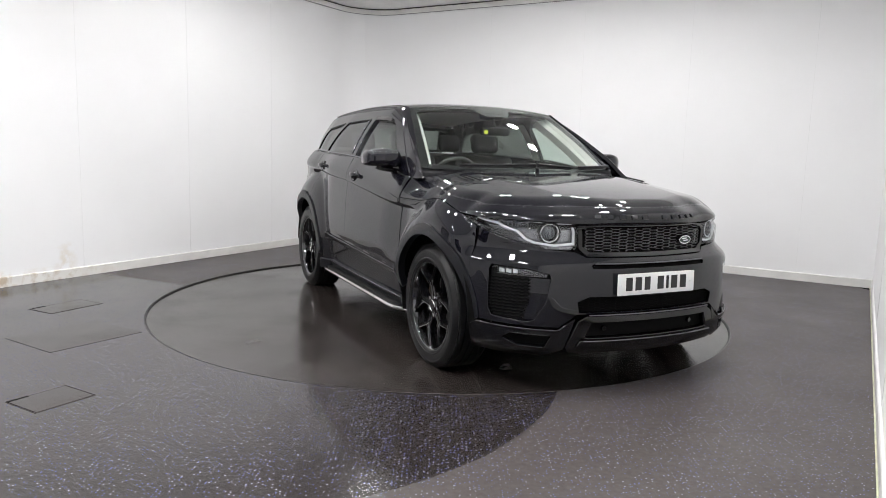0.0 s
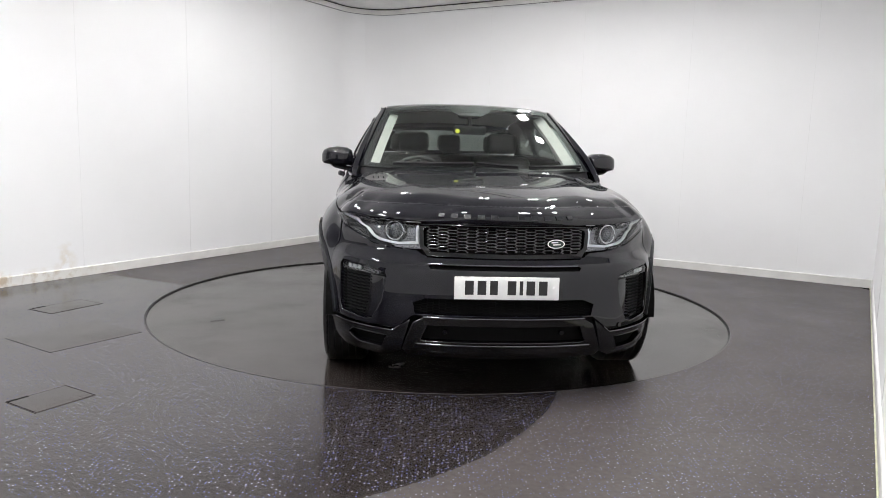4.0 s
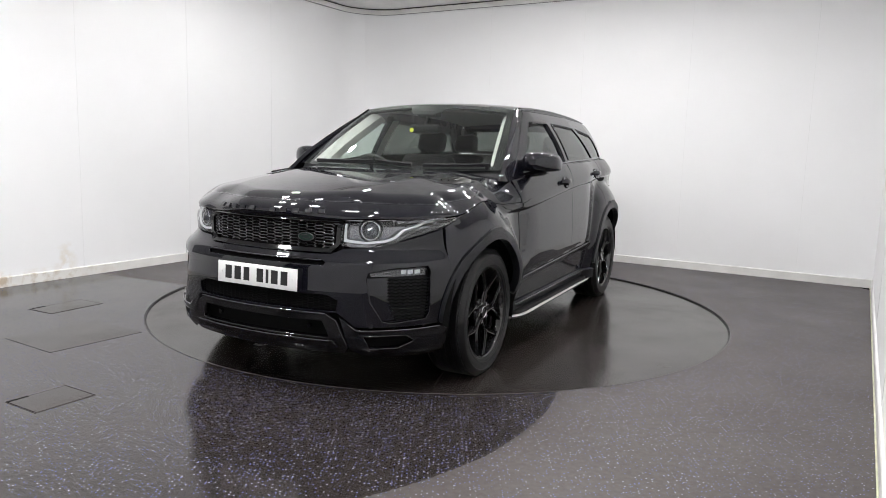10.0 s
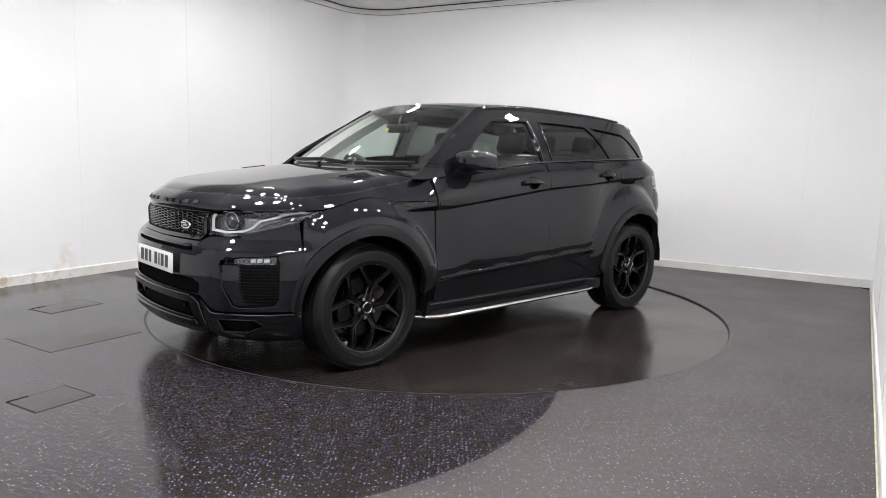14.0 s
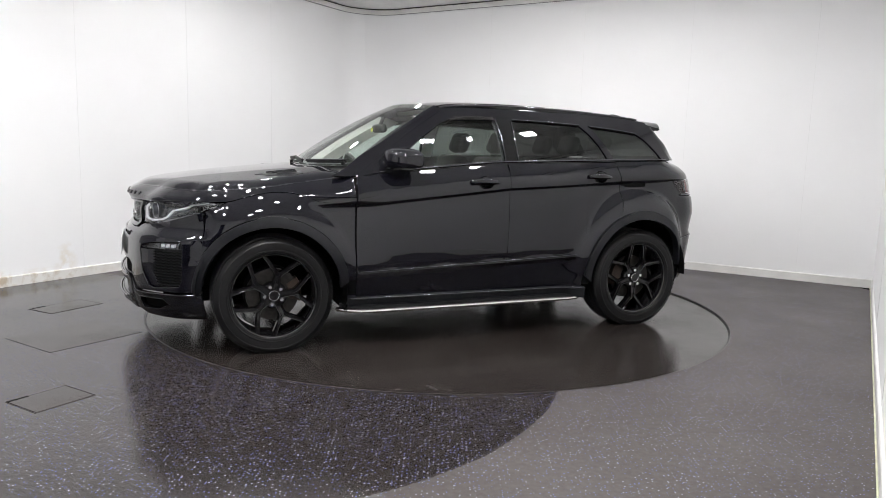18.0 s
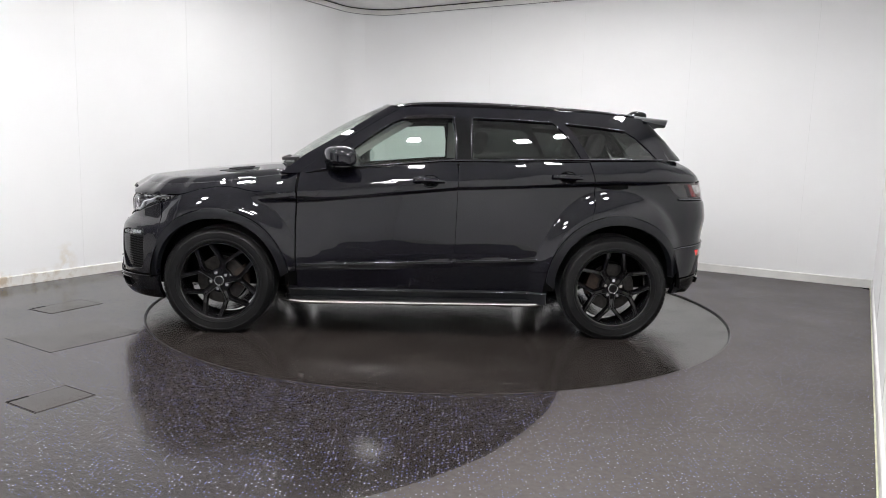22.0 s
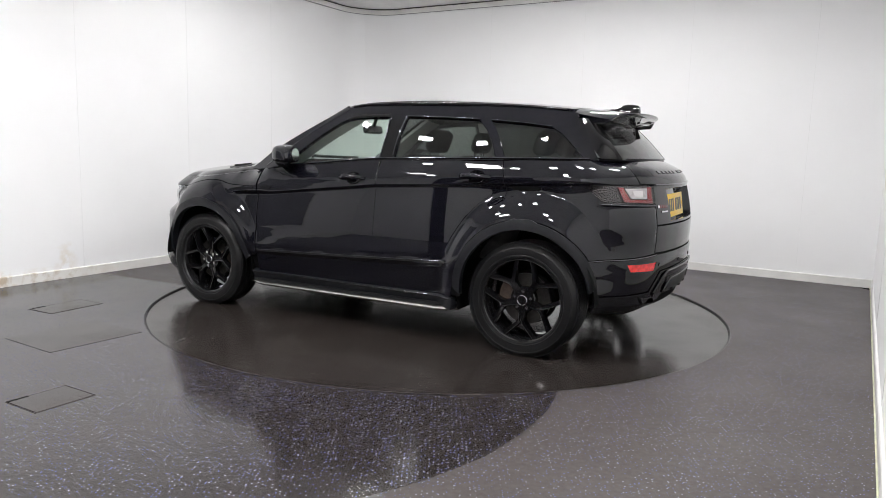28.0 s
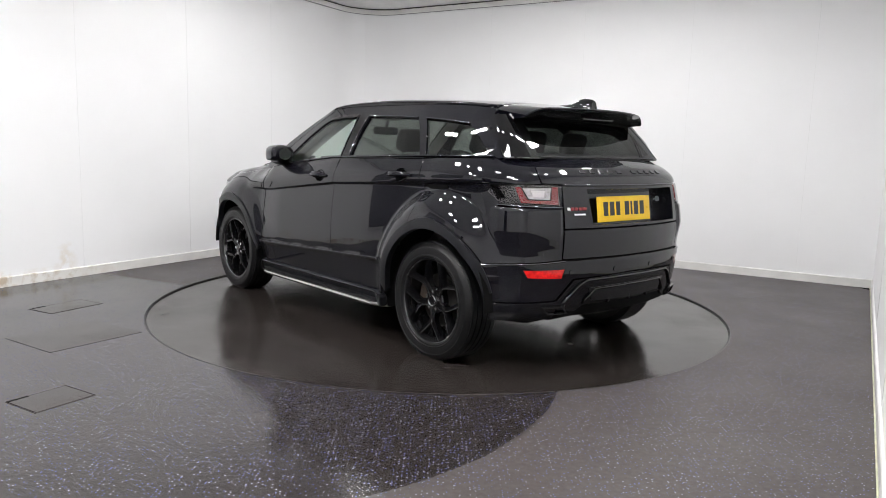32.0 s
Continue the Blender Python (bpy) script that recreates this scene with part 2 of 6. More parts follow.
def part(name, bm, mat, parent, label="", smooth=None, kind=""):
    """Links a bmesh as one mesh object. smooth: the angle in degrees up to which edges are shaded round."""
    mesh = bpy.data.meshes.new(name)
    bmesh.ops.recalc_face_normals(bm, faces=bm.faces[:])
    if smooth is not None:
        for f in bm.faces:
            f.smooth = True
        for e in bm.edges:
            if len(e.link_faces) == 2 and e.calc_face_angle(0) > radians(smooth):
                e.smooth = False
    bm.to_mesh(mesh)
    bm.free()
    ob = link(name, mesh, mat, parent, label)
    if kind:
        ob["kind"] = kind
    return ob


def box(bm, center, size, bevel=0.0, rot=None, segments=2):
    m = Matrix.Translation(center) @ (rot.to_4x4() if rot is not None else Matrix()) @ Matrix.Diagonal((*size, 1))
    v = bmesh.ops.create_cube(bm, size=1, matrix=m)["verts"]
    if bevel:
        edges = list({e for x in v for e in x.link_edges})
        bmesh.ops.bevel(bm, geom=edges, offset=bevel, segments=segments, profile=0.5, affect="EDGES")


def rod(bm, a, b, r, n=12, r2=None):
    a, b = Vector(a), Vector(b)
    d = b - a
    m = Matrix.Translation((a + b) / 2) @ d.to_track_quat("Z", "Y").to_matrix().to_4x4()
    bmesh.ops.create_cone(bm, segments=n, radius1=r, radius2=r if r2 is None else r2, depth=d.length, cap_ends=True, matrix=m)


def tube(bm, pts, r, n=10, closed=False):
    """A round tube along points."""
    pts = [Vector(p) for p in pts]
    rings = []
    k = len(pts)
    for i, p in enumerate(pts):
        if closed:
            d = pts[(i + 1) % k] - pts[i - 1]
        else:
            d = pts[min(i + 1, k - 1)] - pts[max(i - 1, 0)]
        q = d.to_track_quat("Z", "Y")
        rr = r[i] if isinstance(r, (list, tuple)) else r
        rings.append([bm.verts.new(p + q @ Vector((rr * math.cos(a), rr * math.sin(a), 0))) for a in (2 * math.pi * j / n for j in range(n))])
    for i in range(k if closed else k - 1):
        a, b = rings[i], rings[(i + 1) % k]
        for j in range(n):
            bm.faces.new((a[j], a[(j + 1) % n], b[(j + 1) % n], b[j]))
    if not closed:
        bm.faces.new(rings[0][::-1])
        bm.faces.new(rings[-1])


def prism(bm, pts, d, to3, taper=0.0):
    """A plate of outline pts (2D), d thick; to3 maps (a, b, depth) to 3D. taper draws the front face in."""
    c = Vector((sum(p[0] for p in pts) / len(pts), sum(p[1] for p in pts) / len(pts)))
    back = [bm.verts.new(to3(p[0], p[1], 0)) for p in pts]
    front = []
    for p in pts:
        v = Vector(p) - c
        k = 1 - taper / max(v.length, 1e-6)
        front.append(bm.verts.new(to3(c.x + v.x * k, c.y + v.y * k, d)))
    n = len(pts)
    bm.faces.new(front)
    bm.faces.new(back[::-1])
    for i in range(n):
        bm.faces.new((back[i], back[(i + 1) % n], front[(i + 1) % n], front[i]))


def lathe(bm, profile, center, axis_y=1.0, n=64, arc=None):
    """Turns a profile of (radius, along) about the y axis through center."""
    rings = []
    for j in range(n):
        a = 2 * math.pi * j / n
        rings.append([bm.verts.new((center[0] + r * math.cos(a), center[1] + axis_y * y, center[2] + r * math.sin(a))) for r, y in profile])
    for j in range(n):
        p, q = rings[j], rings[(j + 1) % n]
        for i in range(len(profile) - 1):
            bm.faces.new((p[i], p[i + 1], q[i + 1], q[i]))


def inside(pts, poly):
    """Which of the points (N, 2) lie in the polygon."""
    x, y = pts[:, 0], pts[:, 1]
    hit = np.zeros(len(pts), bool)
    for (x0, y0), (x1, y1) in zip(poly, np.roll(poly, -1, axis=0)):
        if y0 == y1:
            continue
        c = (y0 > y) != (y1 > y)
        hit ^= c & (x < (x1 - x0) * (y - y0) / (y1 - y0) + x0)
    return hit


def dense(poly, h):
    out = []
    for a, b in zip(poly, np.roll(poly, -1, axis=0)):
        k = max(1, int(np.ceil(np.hypot(*(b - a)) / h)))
        out += [a + (b - a) * i / k for i in range(k)]
    return np.array(out)


def shrink(poly, g):
    """Moves an outline inwards by g (outwards where g is negative)."""
    area = 0.5 * np.sum(poly[:, 0] * np.roll(poly[:, 1], -1) - np.roll(poly[:, 0], -1) * poly[:, 1])
    d = np.roll(poly, -1, axis=0) - np.roll(poly, 1, axis=0)
    d /= np.maximum(np.hypot(d[:, 0], d[:, 1]), 1e-9)[:, None]
    n = np.stack([-d[:, 1], d[:, 0]], -1) * np.sign(area)
    return poly + n * g


from mathutils.geometry import delaunay_2d_cdt


def panel(name, poly, surf, mat, parent, label="", h=0.025, fold=0.012, gap=0.002, holes=(), lift=0.0, soft=0.003, flip=False, kind="", creases=()):
    """A sheet-metal panel: an outline in the surface's own two coordinates, filled with a fine net laid on surf(a, b, lift),
    its rim rounded and turned inwards. surf gives points; normals come from it too."""
    loops = [shrink(dense(np.array(poly, float), h), gap)] + [shrink(dense(np.array(q, float), h), -gap) for q in holes]
    pts, edges = [], []
    for lp in loops:
        base = len(pts)
        pts += list(lp)
        edges += [(base + i, base + (i + 1) % len(lp)) for i in range(len(lp))]
    lo, hi = loops[0].min(0), loops[0].max(0)
    gx, gy = np.meshgrid(np.arange(lo[0] + h / 2, hi[0], h), np.arange(lo[1] + h / 2, hi[1], h * 0.87))
    gx = gx + (np.arange(gx.shape[0]) % 2)[:, None] * h / 2
    grid = np.stack([gx.ravel(), gy.ravel()], -1)
    keep = inside(grid, loops[0])
    for lp in loops[1:]:
        keep &= ~inside(grid, lp)
    rim = np.array(pts)
    grid = grid[keep]
    if len(grid):
        far = np.ones(len(grid), bool)
        for i in range(0, len(rim), 200):
            far &= (np.hypot(grid[:, None, 0] - rim[None, i:i + 200, 0], grid[:, None, 1] - rim[None, i:i + 200, 1]).min(1) > h * 0.45)
        grid = grid[far]
    extra = []
    for line in creases:
        a = np.arange(lo[0], hi[0], 0.014)
        for d in (-0.014, -0.007, 0.0, 0.006, 0.014):
            extra.append(np.stack([a, line(a) + d], -1))
    if extra:
        extra = np.concatenate(extra)
        keep = inside(extra, shrink(loops[0], 0.006))
        for lp in loops[1:]:
            keep &= ~inside(extra, shrink(lp, -0.006))
        extra = extra[keep]
        near = np.zeros(len(grid), bool)
        for line in creases:
            near |= np.abs(grid[:, 1] - line(grid[:, 0])) < 0.024
        grid = np.concatenate([grid[~near], extra])
    allp = [Vector(q) for q in np.concatenate([rim, grid])] if len(grid) else [Vector(q) for q in rim]
    vs, es, fs, *_ = delaunay_2d_cdt(allp, edges, [], 0, 1e-7)
    uv = np.array([tuple(v) for v in vs])
    tri = np.array([f for f in fs if len(f) == 3])
    mid = uv[tri].mean(1)
    ok = inside(mid, loops[0])
    for lp in loops[1:]:
        ok &= ~inside(mid, lp)
    tri = tri[ok]
    e = 0.003
    a, b = uv[:, 0], uv[:, 1]
    P = surf(a, b, lift)
    N = np.cross(surf(a + e, b, lift) - surf(a - e, b, lift), surf(a, b + e, lift) - surf(a, b - e, lift))
    N /= np.maximum(np.linalg.norm(N, axis=1), 1e-12)[:, None]
    if flip:
        N = -N
    t = tri[0]
    fn = np.cross(P[tri[:, 1]] - P[tri[:, 0]], P[tri[:, 2]] - P[tri[:, 0]])
    bad = np.einsum("ij,ij->i", fn, N[tri].mean(1)) < 0
    tri[bad] = tri[bad][:, ::-1]
    verts, norms, faces = [P], [N], [tuple(f) for f in tri]
    fnorm = [tuple(f) for f in tri]
    if fold:
        seen = {}
        for f in tri:
            for i in range(3):
                k = (int(f[i]), int(f[(i + 1) % 3]))
                if (k[1], k[0]) in seen:
                    seen.pop((k[1], k[0]))
                else:
                    seen[k] = True
        out = np.zeros_like(P)
        for i, j in seen:
            d = P[j] - P[i]
            o = np.cross(d, N[i])
            o /= max(np.linalg.norm(o), 1e-9)
            out[i] += o
            out[j] += o
        rimv = sorted({i for k in seen for i in k})
        out[rimv] /= np.maximum(np.linalg.norm(out[rimv], axis=1), 1e-9)[:, None]
        idx = {v: len(P) + i for i, v in enumerate(rimv)}
        r1 = P[rimv] - N[rimv] * soft + out[rimv] * soft * 0.6
        r2 = P[rimv] - N[rimv] * fold + out[rimv] * soft * 0.6
        k = len(rimv)
        verts += [r1, r2]
        norms += [out[rimv], out[rimv]]
        for i, j in seen:
            faces.append((j, i, idx[i], idx[j]))
            faces.append((idx[j], idx[i], idx[i] + k, idx[j] + k))
    V, NN = np.concatenate(verts), np.concatenate(norms)
    mesh = bpy.data.meshes.new(name)
    mesh.from_pydata(V.tolist(), [], faces)
    mesh.polygons.foreach_set("use_smooth", [True] * len(faces))
    mesh.normals_split_custom_set_from_vertices(NN.tolist())
    mesh.update()
    ob = link(name, mesh, mat, parent, label)
    if kind:
        ob["kind"] = kind
    return ob


# ---- the car's surfaces (x forward, y left, z up, origin on the ground between the axles) ----
def spline(points, n=24):
    p = np.array(points, float)
    p = np.concatenate([[2 * p[0] - p[1]], p, [2 * p[-1] - p[-2]]])
    out = []
    for i in range(1, len(p) - 2):
        for t in np.linspace(0, 1, n, endpoint=False):
            a, b, c, d = p[i - 1:i + 3]
            out.append(0.5 * (2 * b + (c - a) * t + (2 * a - 5 * b + 4 * c - d) * t * t + (3 * b - a - 3 * c + d) * t ** 3))
    out.append(p[-2])
    return np.array(out)


NOSE = spline([(1.20, 0.948), (1.33, 0.946), (1.50, 0.940), (1.64, 0.924), (1.76, 0.888), (1.880, 0.824), (1.987, 0.732), (2.078, 0.608),
               (2.130, 0.46), (2.168, 0.29), (2.185, 0.12), (2.188, 0.0)])
TAIL = spline([(-1.20, 0.942), (-1.33, 0.944), (-1.50, 0.938), (-1.64, 0.922), (-1.77, 0.885), (-1.885, 0.82), (-1.970, 0.74), (-2.037, 0.62),
               (-2.082, 0.46), (-2.110, 0.28), (-2.124, 0.12), (-2.127, 0.0)])


def along(curve, x0):
    d = np.concatenate([[0], np.cumsum(np.hypot(*np.diff(curve, axis=0).T))])
    return x0 + d


S_NOSE, S_TAIL = along(NOSE, 1.20), -along(TAIL, 1.20)
S_FRONT, S_REAR = S_NOSE[-1], S_TAIL[-1]
_s = np.concatenate([S_TAIL[::-1], np.linspace(-1.15, 1.15, 30), S_NOSE])
_x = np.concatenate([TAIL[::-1, 0], np.linspace(-1.15, 1.15, 30), NOSE[:, 0]])
_y = np.concatenate([TAIL[::-1, 1], 0.943 + 0.006 * np.sin(np.linspace(0, math.pi, 30)), NOSE[:, 1]])
_sd = np.linspace(S_REAR, S_FRONT, 3000)
_k = np.hanning(61) / np.hanning(61).sum()


def _smooth(v, k=_k):
    n = len(k) // 2
    w = np.concatenate([2 * v[0] - v[n:0:-1], v, 2 * v[-1] - v[-2:-n - 2:-1]])
    return np.convolve(w, k, "valid")


_xd, _yd = _smooth(np.interp(_sd, _s, _x)), _smooth(np.interp(_sd, _s, _y))
_tx, _ty = np.gradient(_xd), np.gradient(_yd)
_tl = np.hypot(_tx, _ty)
_nx, _ny = -_ty / _tl, _tx / _tl


def outline(s):
    """Plan outline of the left half at unrolled length s: point and outward normal."""
    s2 = np.clip(s, S_REAR, S_FRONT)
    over = s - s2
    x, y = np.interp(s2, _sd, _xd), np.interp(s2, _sd, _yd)
    nx, ny = -np.interp(s2, _sd, _nx), -np.interp(s2, _sd, _ny)
    y = y - np.abs(over)
    return x, y, -nx, -ny


def step(v, a, b):
    t = np.clip((v - a) / (b - a), 0, 1)
    return t * t * (3 - 2 * t)


def table(rows, width=9):
    z = np.arange(-0.2, 2.0, 0.0025)
    v = np.interp(z, [r[0] for r in rows], [r[1] for r in rows])
    k = np.hanning(width + 2)[1:-1]
    v = _smooth(v, k / k.sum())
    return lambda q: np.interp(q, z, v)


_seam = spline([(0.80, 0.952), (0.95, 0.953), (1.07, 0.954), (1.14, 0.960), (1.21, 0.975), (1.32, 0.981), (1.42, 0.967), (1.50, 0.948), (1.60, 0.922), (1.75, 0.916), (1.90, 0.909), (2.20, 0.902), (2.45, 0.897), (2.95, 0.893)])


# reference lines along the side: lower moulding, waist crease, belt
def line_low(s):
    return np.interp(s, [-2.6, -0.81, 0.86, 2.6], [0.56, 0.530, 0.462, 0.44])


def line_crease(s):
    return np.interp(s, [-2.6, -1.66, -0.244, 0.689, 0.82, 1.2, 2.6], [1.10, 1.078, 1.004, 0.905, 0.90, 0.90, 0.90])


def line_belt(s):
    return np.interp(s, [-2.6, -1.67, -1.1, -0.16, 0.69, 0.95, 1.33, 1.6, 1.75, 2.0, 2.2, 2.9],
                     [1.235, 1.225, 1.213, 1.182, 1.10, 1.06, 1.008, 0.983, 0.975, 0.976, 0.980, 0.984])


def line_seam(s):
    """The clamshell's lower shut line: over the wheel, down to the lamp's tip and round the nose."""
    return np.interp(s, _seam[:, 0], _seam[:, 1])


SIDE = table([(0.10, 0.14), (0.22, 0.085), (0.30, 0.055), (0.44, 0.026), (0.462, 0.010), (0.478, 0.010), (0.492, 0.014), (0.53, 0.0085), (0.60, 0.006), (0.66, 0.0062),
              (0.72, 0.0078), (0.78, 0.0106), (0.84, 0.0146), (0.90, 0.0198), (0.95, 0.0250), (0.982, 0.029), (0.996, 0.030), (1.005, 0.016), (1.02, 0.015), (1.05, 0.019), (1.08, 0.029), (1.11, 0.045), (1.14, 0.063), (1.17, 0.084), (1.3, 0.18)], 5)
WING = table([(0.10, 0.14), (0.22, 0.085), (0.30, 0.055), (0.44, 0.026), (0.60, 0.014), (0.70, 0.007), (0.82, 0.001), (0.92, 0.002), (1.0, 0.006), (1.17, 0.014), (1.3, 0.02)], 13)
FRONT = table([(0.10, 0.22), (0.17, 0.12), (0.22, 0.050), (0.26, 0.022), (0.32, 0.010), (0.38, 0.006), (0.46, 0.004), (0.54, 0.004), (0.66, 0.010), (0.70, 0.024),
               (0.735, 0.062), (0.76, 0.084), (0.84, 0.082), (0.880, 0.082), (0.894, 0.056), (0.915, 0.044), (0.935, 0.042), (0.955, 0.054), (0.970, 0.074), (0.985, 0.102), (1.0, 0.15)], 7)
REAR = table([(0.20, 0.24), (0.30, 0.075), (0.36, 0.040), (0.43, 0.026), (0.50, 0.016), (0.60, 0.002), (0.645, 0.0), (0.66, 0.004), (0.68, 0.010), (0.75, 0.004), (0.83, 0.004),
              (0.90, 0.012), (1.00, 0.032), (1.08, 0.052), (1.105, 0.056), (1.135, 0.072), (1.18, 0.125), (1.225, 0.225), (1.26, 0.32)], 13)


def soft_min(a, b, k=0.022):
    h = np.clip(0.5 + 0.5 * (b - a) / k, 0, 1)
    return b + (a - b) * h - k * h * (1 - h)


_corner = [float(np.interp(-q, -_yd[_sd > 1.3], _sd[_sd > 1.3])) for q in (0.50, 0.12)]


_gate = -float(np.interp(0.58, _yd[_sd < -1.3], _sd[_sd < -1.3]))


def sheet(s, z, lift=0.0, side=1):
    """The body's flank wrapped from the middle of the nose to the middle of the tail."""
    s, z = np.asarray(s, float), np.asarray(z, float)
    x, y, nx, ny = outline(s)
    zl, zc, zb = line_low(s), line_crease(s), line_belt(s)
    w = np.where(z < zl, 0.10 + (z - 0.10) * 0.36 / (zl - 0.10),
                 np.where(z < zc, 0.46 + (z - zl) * 0.54 / (zc - zl), 1.0 + (z - zc) * 0.17 / (zb - zc)))
    plain = step(s, 0.88, 1.12)
    ins = SIDE(w) * (1 - plain) + WING(w) * plain
    wf, wr = step(s, 1.42, 1.95), step(-s, 1.50, 2.0)
    ins = ins * (1 - wf) + FRONT(z) * wf
    ins = ins * (1 - wr) + REAR(z) * wr
    # the nose sweeps back above the lamps
    ins = ins + step(s, 1.60, 1.95) * (1 - step(s, _corner[0], _corner[1])) * step(z, 0.855, 0.905) * (0.042 + 0.038 * step(z, 0.905, 0.965))
    ins = ins + 0.022 * step(s, 0.5, 0.95) * (1 - step(s, 1.55, 1.8)) * step(z, 0.5, 0.65) * (1 - step(z, 0.86, 0.98))
    # flared arches: rings that roll away from the wheels, and the wing's roll to the bonnet
    roll = step(s, 0.72, 1.08) * (1 - step(s, 1.55, 1.85))
    ins = ins + 0.125 * roll * np.clip((z - (zb - 0.16)) / 0.16, 0, 1.2) ** 1.7
    rho = np.hypot(s - 1.34, z - 0.36)
    ring = 3.2 * np.clip(rho - 0.44, 0, 1) ** 2 - 0.030 * step(z, 0.34, 0.62) * (1 - 0.5 * step(s, 1.42, 1.62) * (1 - step(z, 0.68, 0.85)))
    m = (1 - step(s, 1.58, 1.85)) * step(z, 0.30, 0.55)
    ins = ins * (1 - m) + soft_min(ins, ring) * m
    haunch = np.exp(-((s + 1.37) / 0.52) ** 4)
    ins = ins + haunch * 0.056 * step(z, 0.35, 0.6) * (1 - 0.5 * step(z, 1.0, 1.12))
    rho = np.hypot(s + 1.335, z - 0.375)
    ring = 2.6 * np.clip(rho - 0.44, 0, 1) ** 2 - 0.029 * step(z, 0.34, 0.62)
    m = 1 - step(-s, 1.60, 1.92)
    ins = ins * (1 - m) + soft_min(ins, ring) * m
    # a shelf under the tail lamps
    ins = ins - 0.013 * step(-s, 1.74, 1.88) * (1 - step(-s, _gate - 0.03, _gate)) * step(z, 0.72, 0.84) * (1 - step(z, 0.946, 0.962))
    d = lift - ins
    X, Y = x + nx * d, y + ny * d
    return np.stack([X, Y * side, z], -1)


def mirrored(side):
    return lambda a, b, lift=0.0: sheet(a, b, lift, side)


def rail_z(x):
    return np.interp(x, _rx, _rz)


_r = spline([(0.42, 1.455), (0.30, 1.515), (0.18, 1.553), (0.0, 1.576), (-0.43, 1.585), (-1.01, 1.566), (-1.41, 1.538), (-1.72, 1.501), (-1.85, 1.482)])[::-1]
_rx, _rz = _r[:, 0], _r[:, 1]


def glasshouse(x, z, lift=0.0, side=1):
    """The leaning upper flank with the side windows."""
    x, z = np.asarray(x, float), np.asarray(z, float)
    zb = line_belt(x)
    t = (z - zb) / (1.56 - zb)
    yb = np.interp(x, [-2.0, -1.85, -1.67, -1.4, -0.9, 0.0, 0.7, 0.9, 1.05], [0.60, 0.680, 0.752, 0.815, 0.852, 0.864, 0.856, 0.838, 0.80])
    yt = np.interp(x, [-1.9, -1.7, -1.4, -0.9, 0.0, 0.3, 1.0], [0.56, 0.585, 0.605, 0.625, 0.635, 0.62, 0.58])
    y = yb + (yt - yb) * t + 0.018 * np.sin(np.clip(t, -0.3, 1.2) * math.pi)
    return np.stack([x, side * (y + lift), z + lift * 0.35], -1)


def upper(side):
    return lambda a, b, lift=0.0: glasshouse(a, b, lift, side)


def roof(x, y, lift=0.0):
    x, y = np.asarray(x, float), np.asarray(y, float)
    zr = rail_z(x)
    q = np.clip(np.abs(y) / 0.64, 0, 1.2)
    return np.stack([x, y, zr + 0.036 * (1 - q ** 2.4) - 0.02 * step(q, 0.9, 1.1) + lift], -1)


_b = spline([(0.90, 1.144), (1.0, 1.140), (1.21, 1.122), (1.52, 1.090), (1.75, 1.062), (1.97, 1.029), (2.05, 1.015), (2.12, 1.000)])
_es = np.linspace(0.80, S_FRONT, 200)
_ep = sheet(_es, line_belt(_es))


def _crown(x, y):
    out = np.abs(y) - (0.40 + 0.12 * (2.0 - x))
    return np.interp(x, _b[:, 0], _b[:, 1]) - 0.026 * (np.abs(y) / 0.78) ** 2 - 0.11 * 0.5 * (out + np.sqrt(out ** 2 + 0.012 ** 2))


_ed = _crown(_ep[:, 0], _ep[:, 1]) - _ep[:, 2]


def bonnet(x, y, lift=0.0):
    """The bonnet's skin over plan coordinates: a crowned sheet that rolls down to its edge."""
    x, y = np.broadcast_arrays(np.asarray(x, float), np.asarray(y, float))
    ax, ay, bx, by = _ep[:-1, 0], _ep[:-1, 1], _ep[1:, 0] - _ep[:-1, 0], _ep[1:, 1] - _ep[:-1, 1]
    px, py = x[..., None] - ax, np.abs(y)[..., None] - ay
    t = np.clip((px * bx + py * by) / (bx * bx + by * by), 0, 1)
    d2 = (px - t * bx) ** 2 + (py - t * by) ** 2 + 4e-6
    w = d2 ** -3
    drop = (w * (_ed[:-1] + t * (_ed[1:] - _ed[:-1]))).sum(-1) / w.sum(-1)
    near = np.sqrt(d2.min(-1))
    z = _crown(x, y) - drop * np.clip(1 - near / 0.10, 0, 1) ** 2.2
    return np.stack([x, y, z + lift], -1)


def screen_surface(u, v, lift=0.0):
    """Windscreen: u from -1 to 1 across, v from 0 at the base to 1 at the roof."""
    u, v = np.asarray(u, float), np.asarray(v, float)
    xb, xt = 1.06 - 0.20 * u ** 2 - 0.06 * u ** 4, 0.27 - 0.07 * u ** 2
    yb, yt = 0.775 * u, 0.605 * u
    zb, zt = 1.128 + 0.015 * u ** 2, 1.588 - 0.033 * u ** 2
    bow = 0.030 * np.sin(np.clip(v, 0, 1) * math.pi) * (1 - 0.5 * u ** 2)
    x = xb + (xt - xb) * v + bow * 0.5 + lift * 0.5
    z = zb + (zt - zb) * v + bow * 0.85 + lift * 0.85
    return np.stack([x, yb + (yt - yb) * v, z], -1)


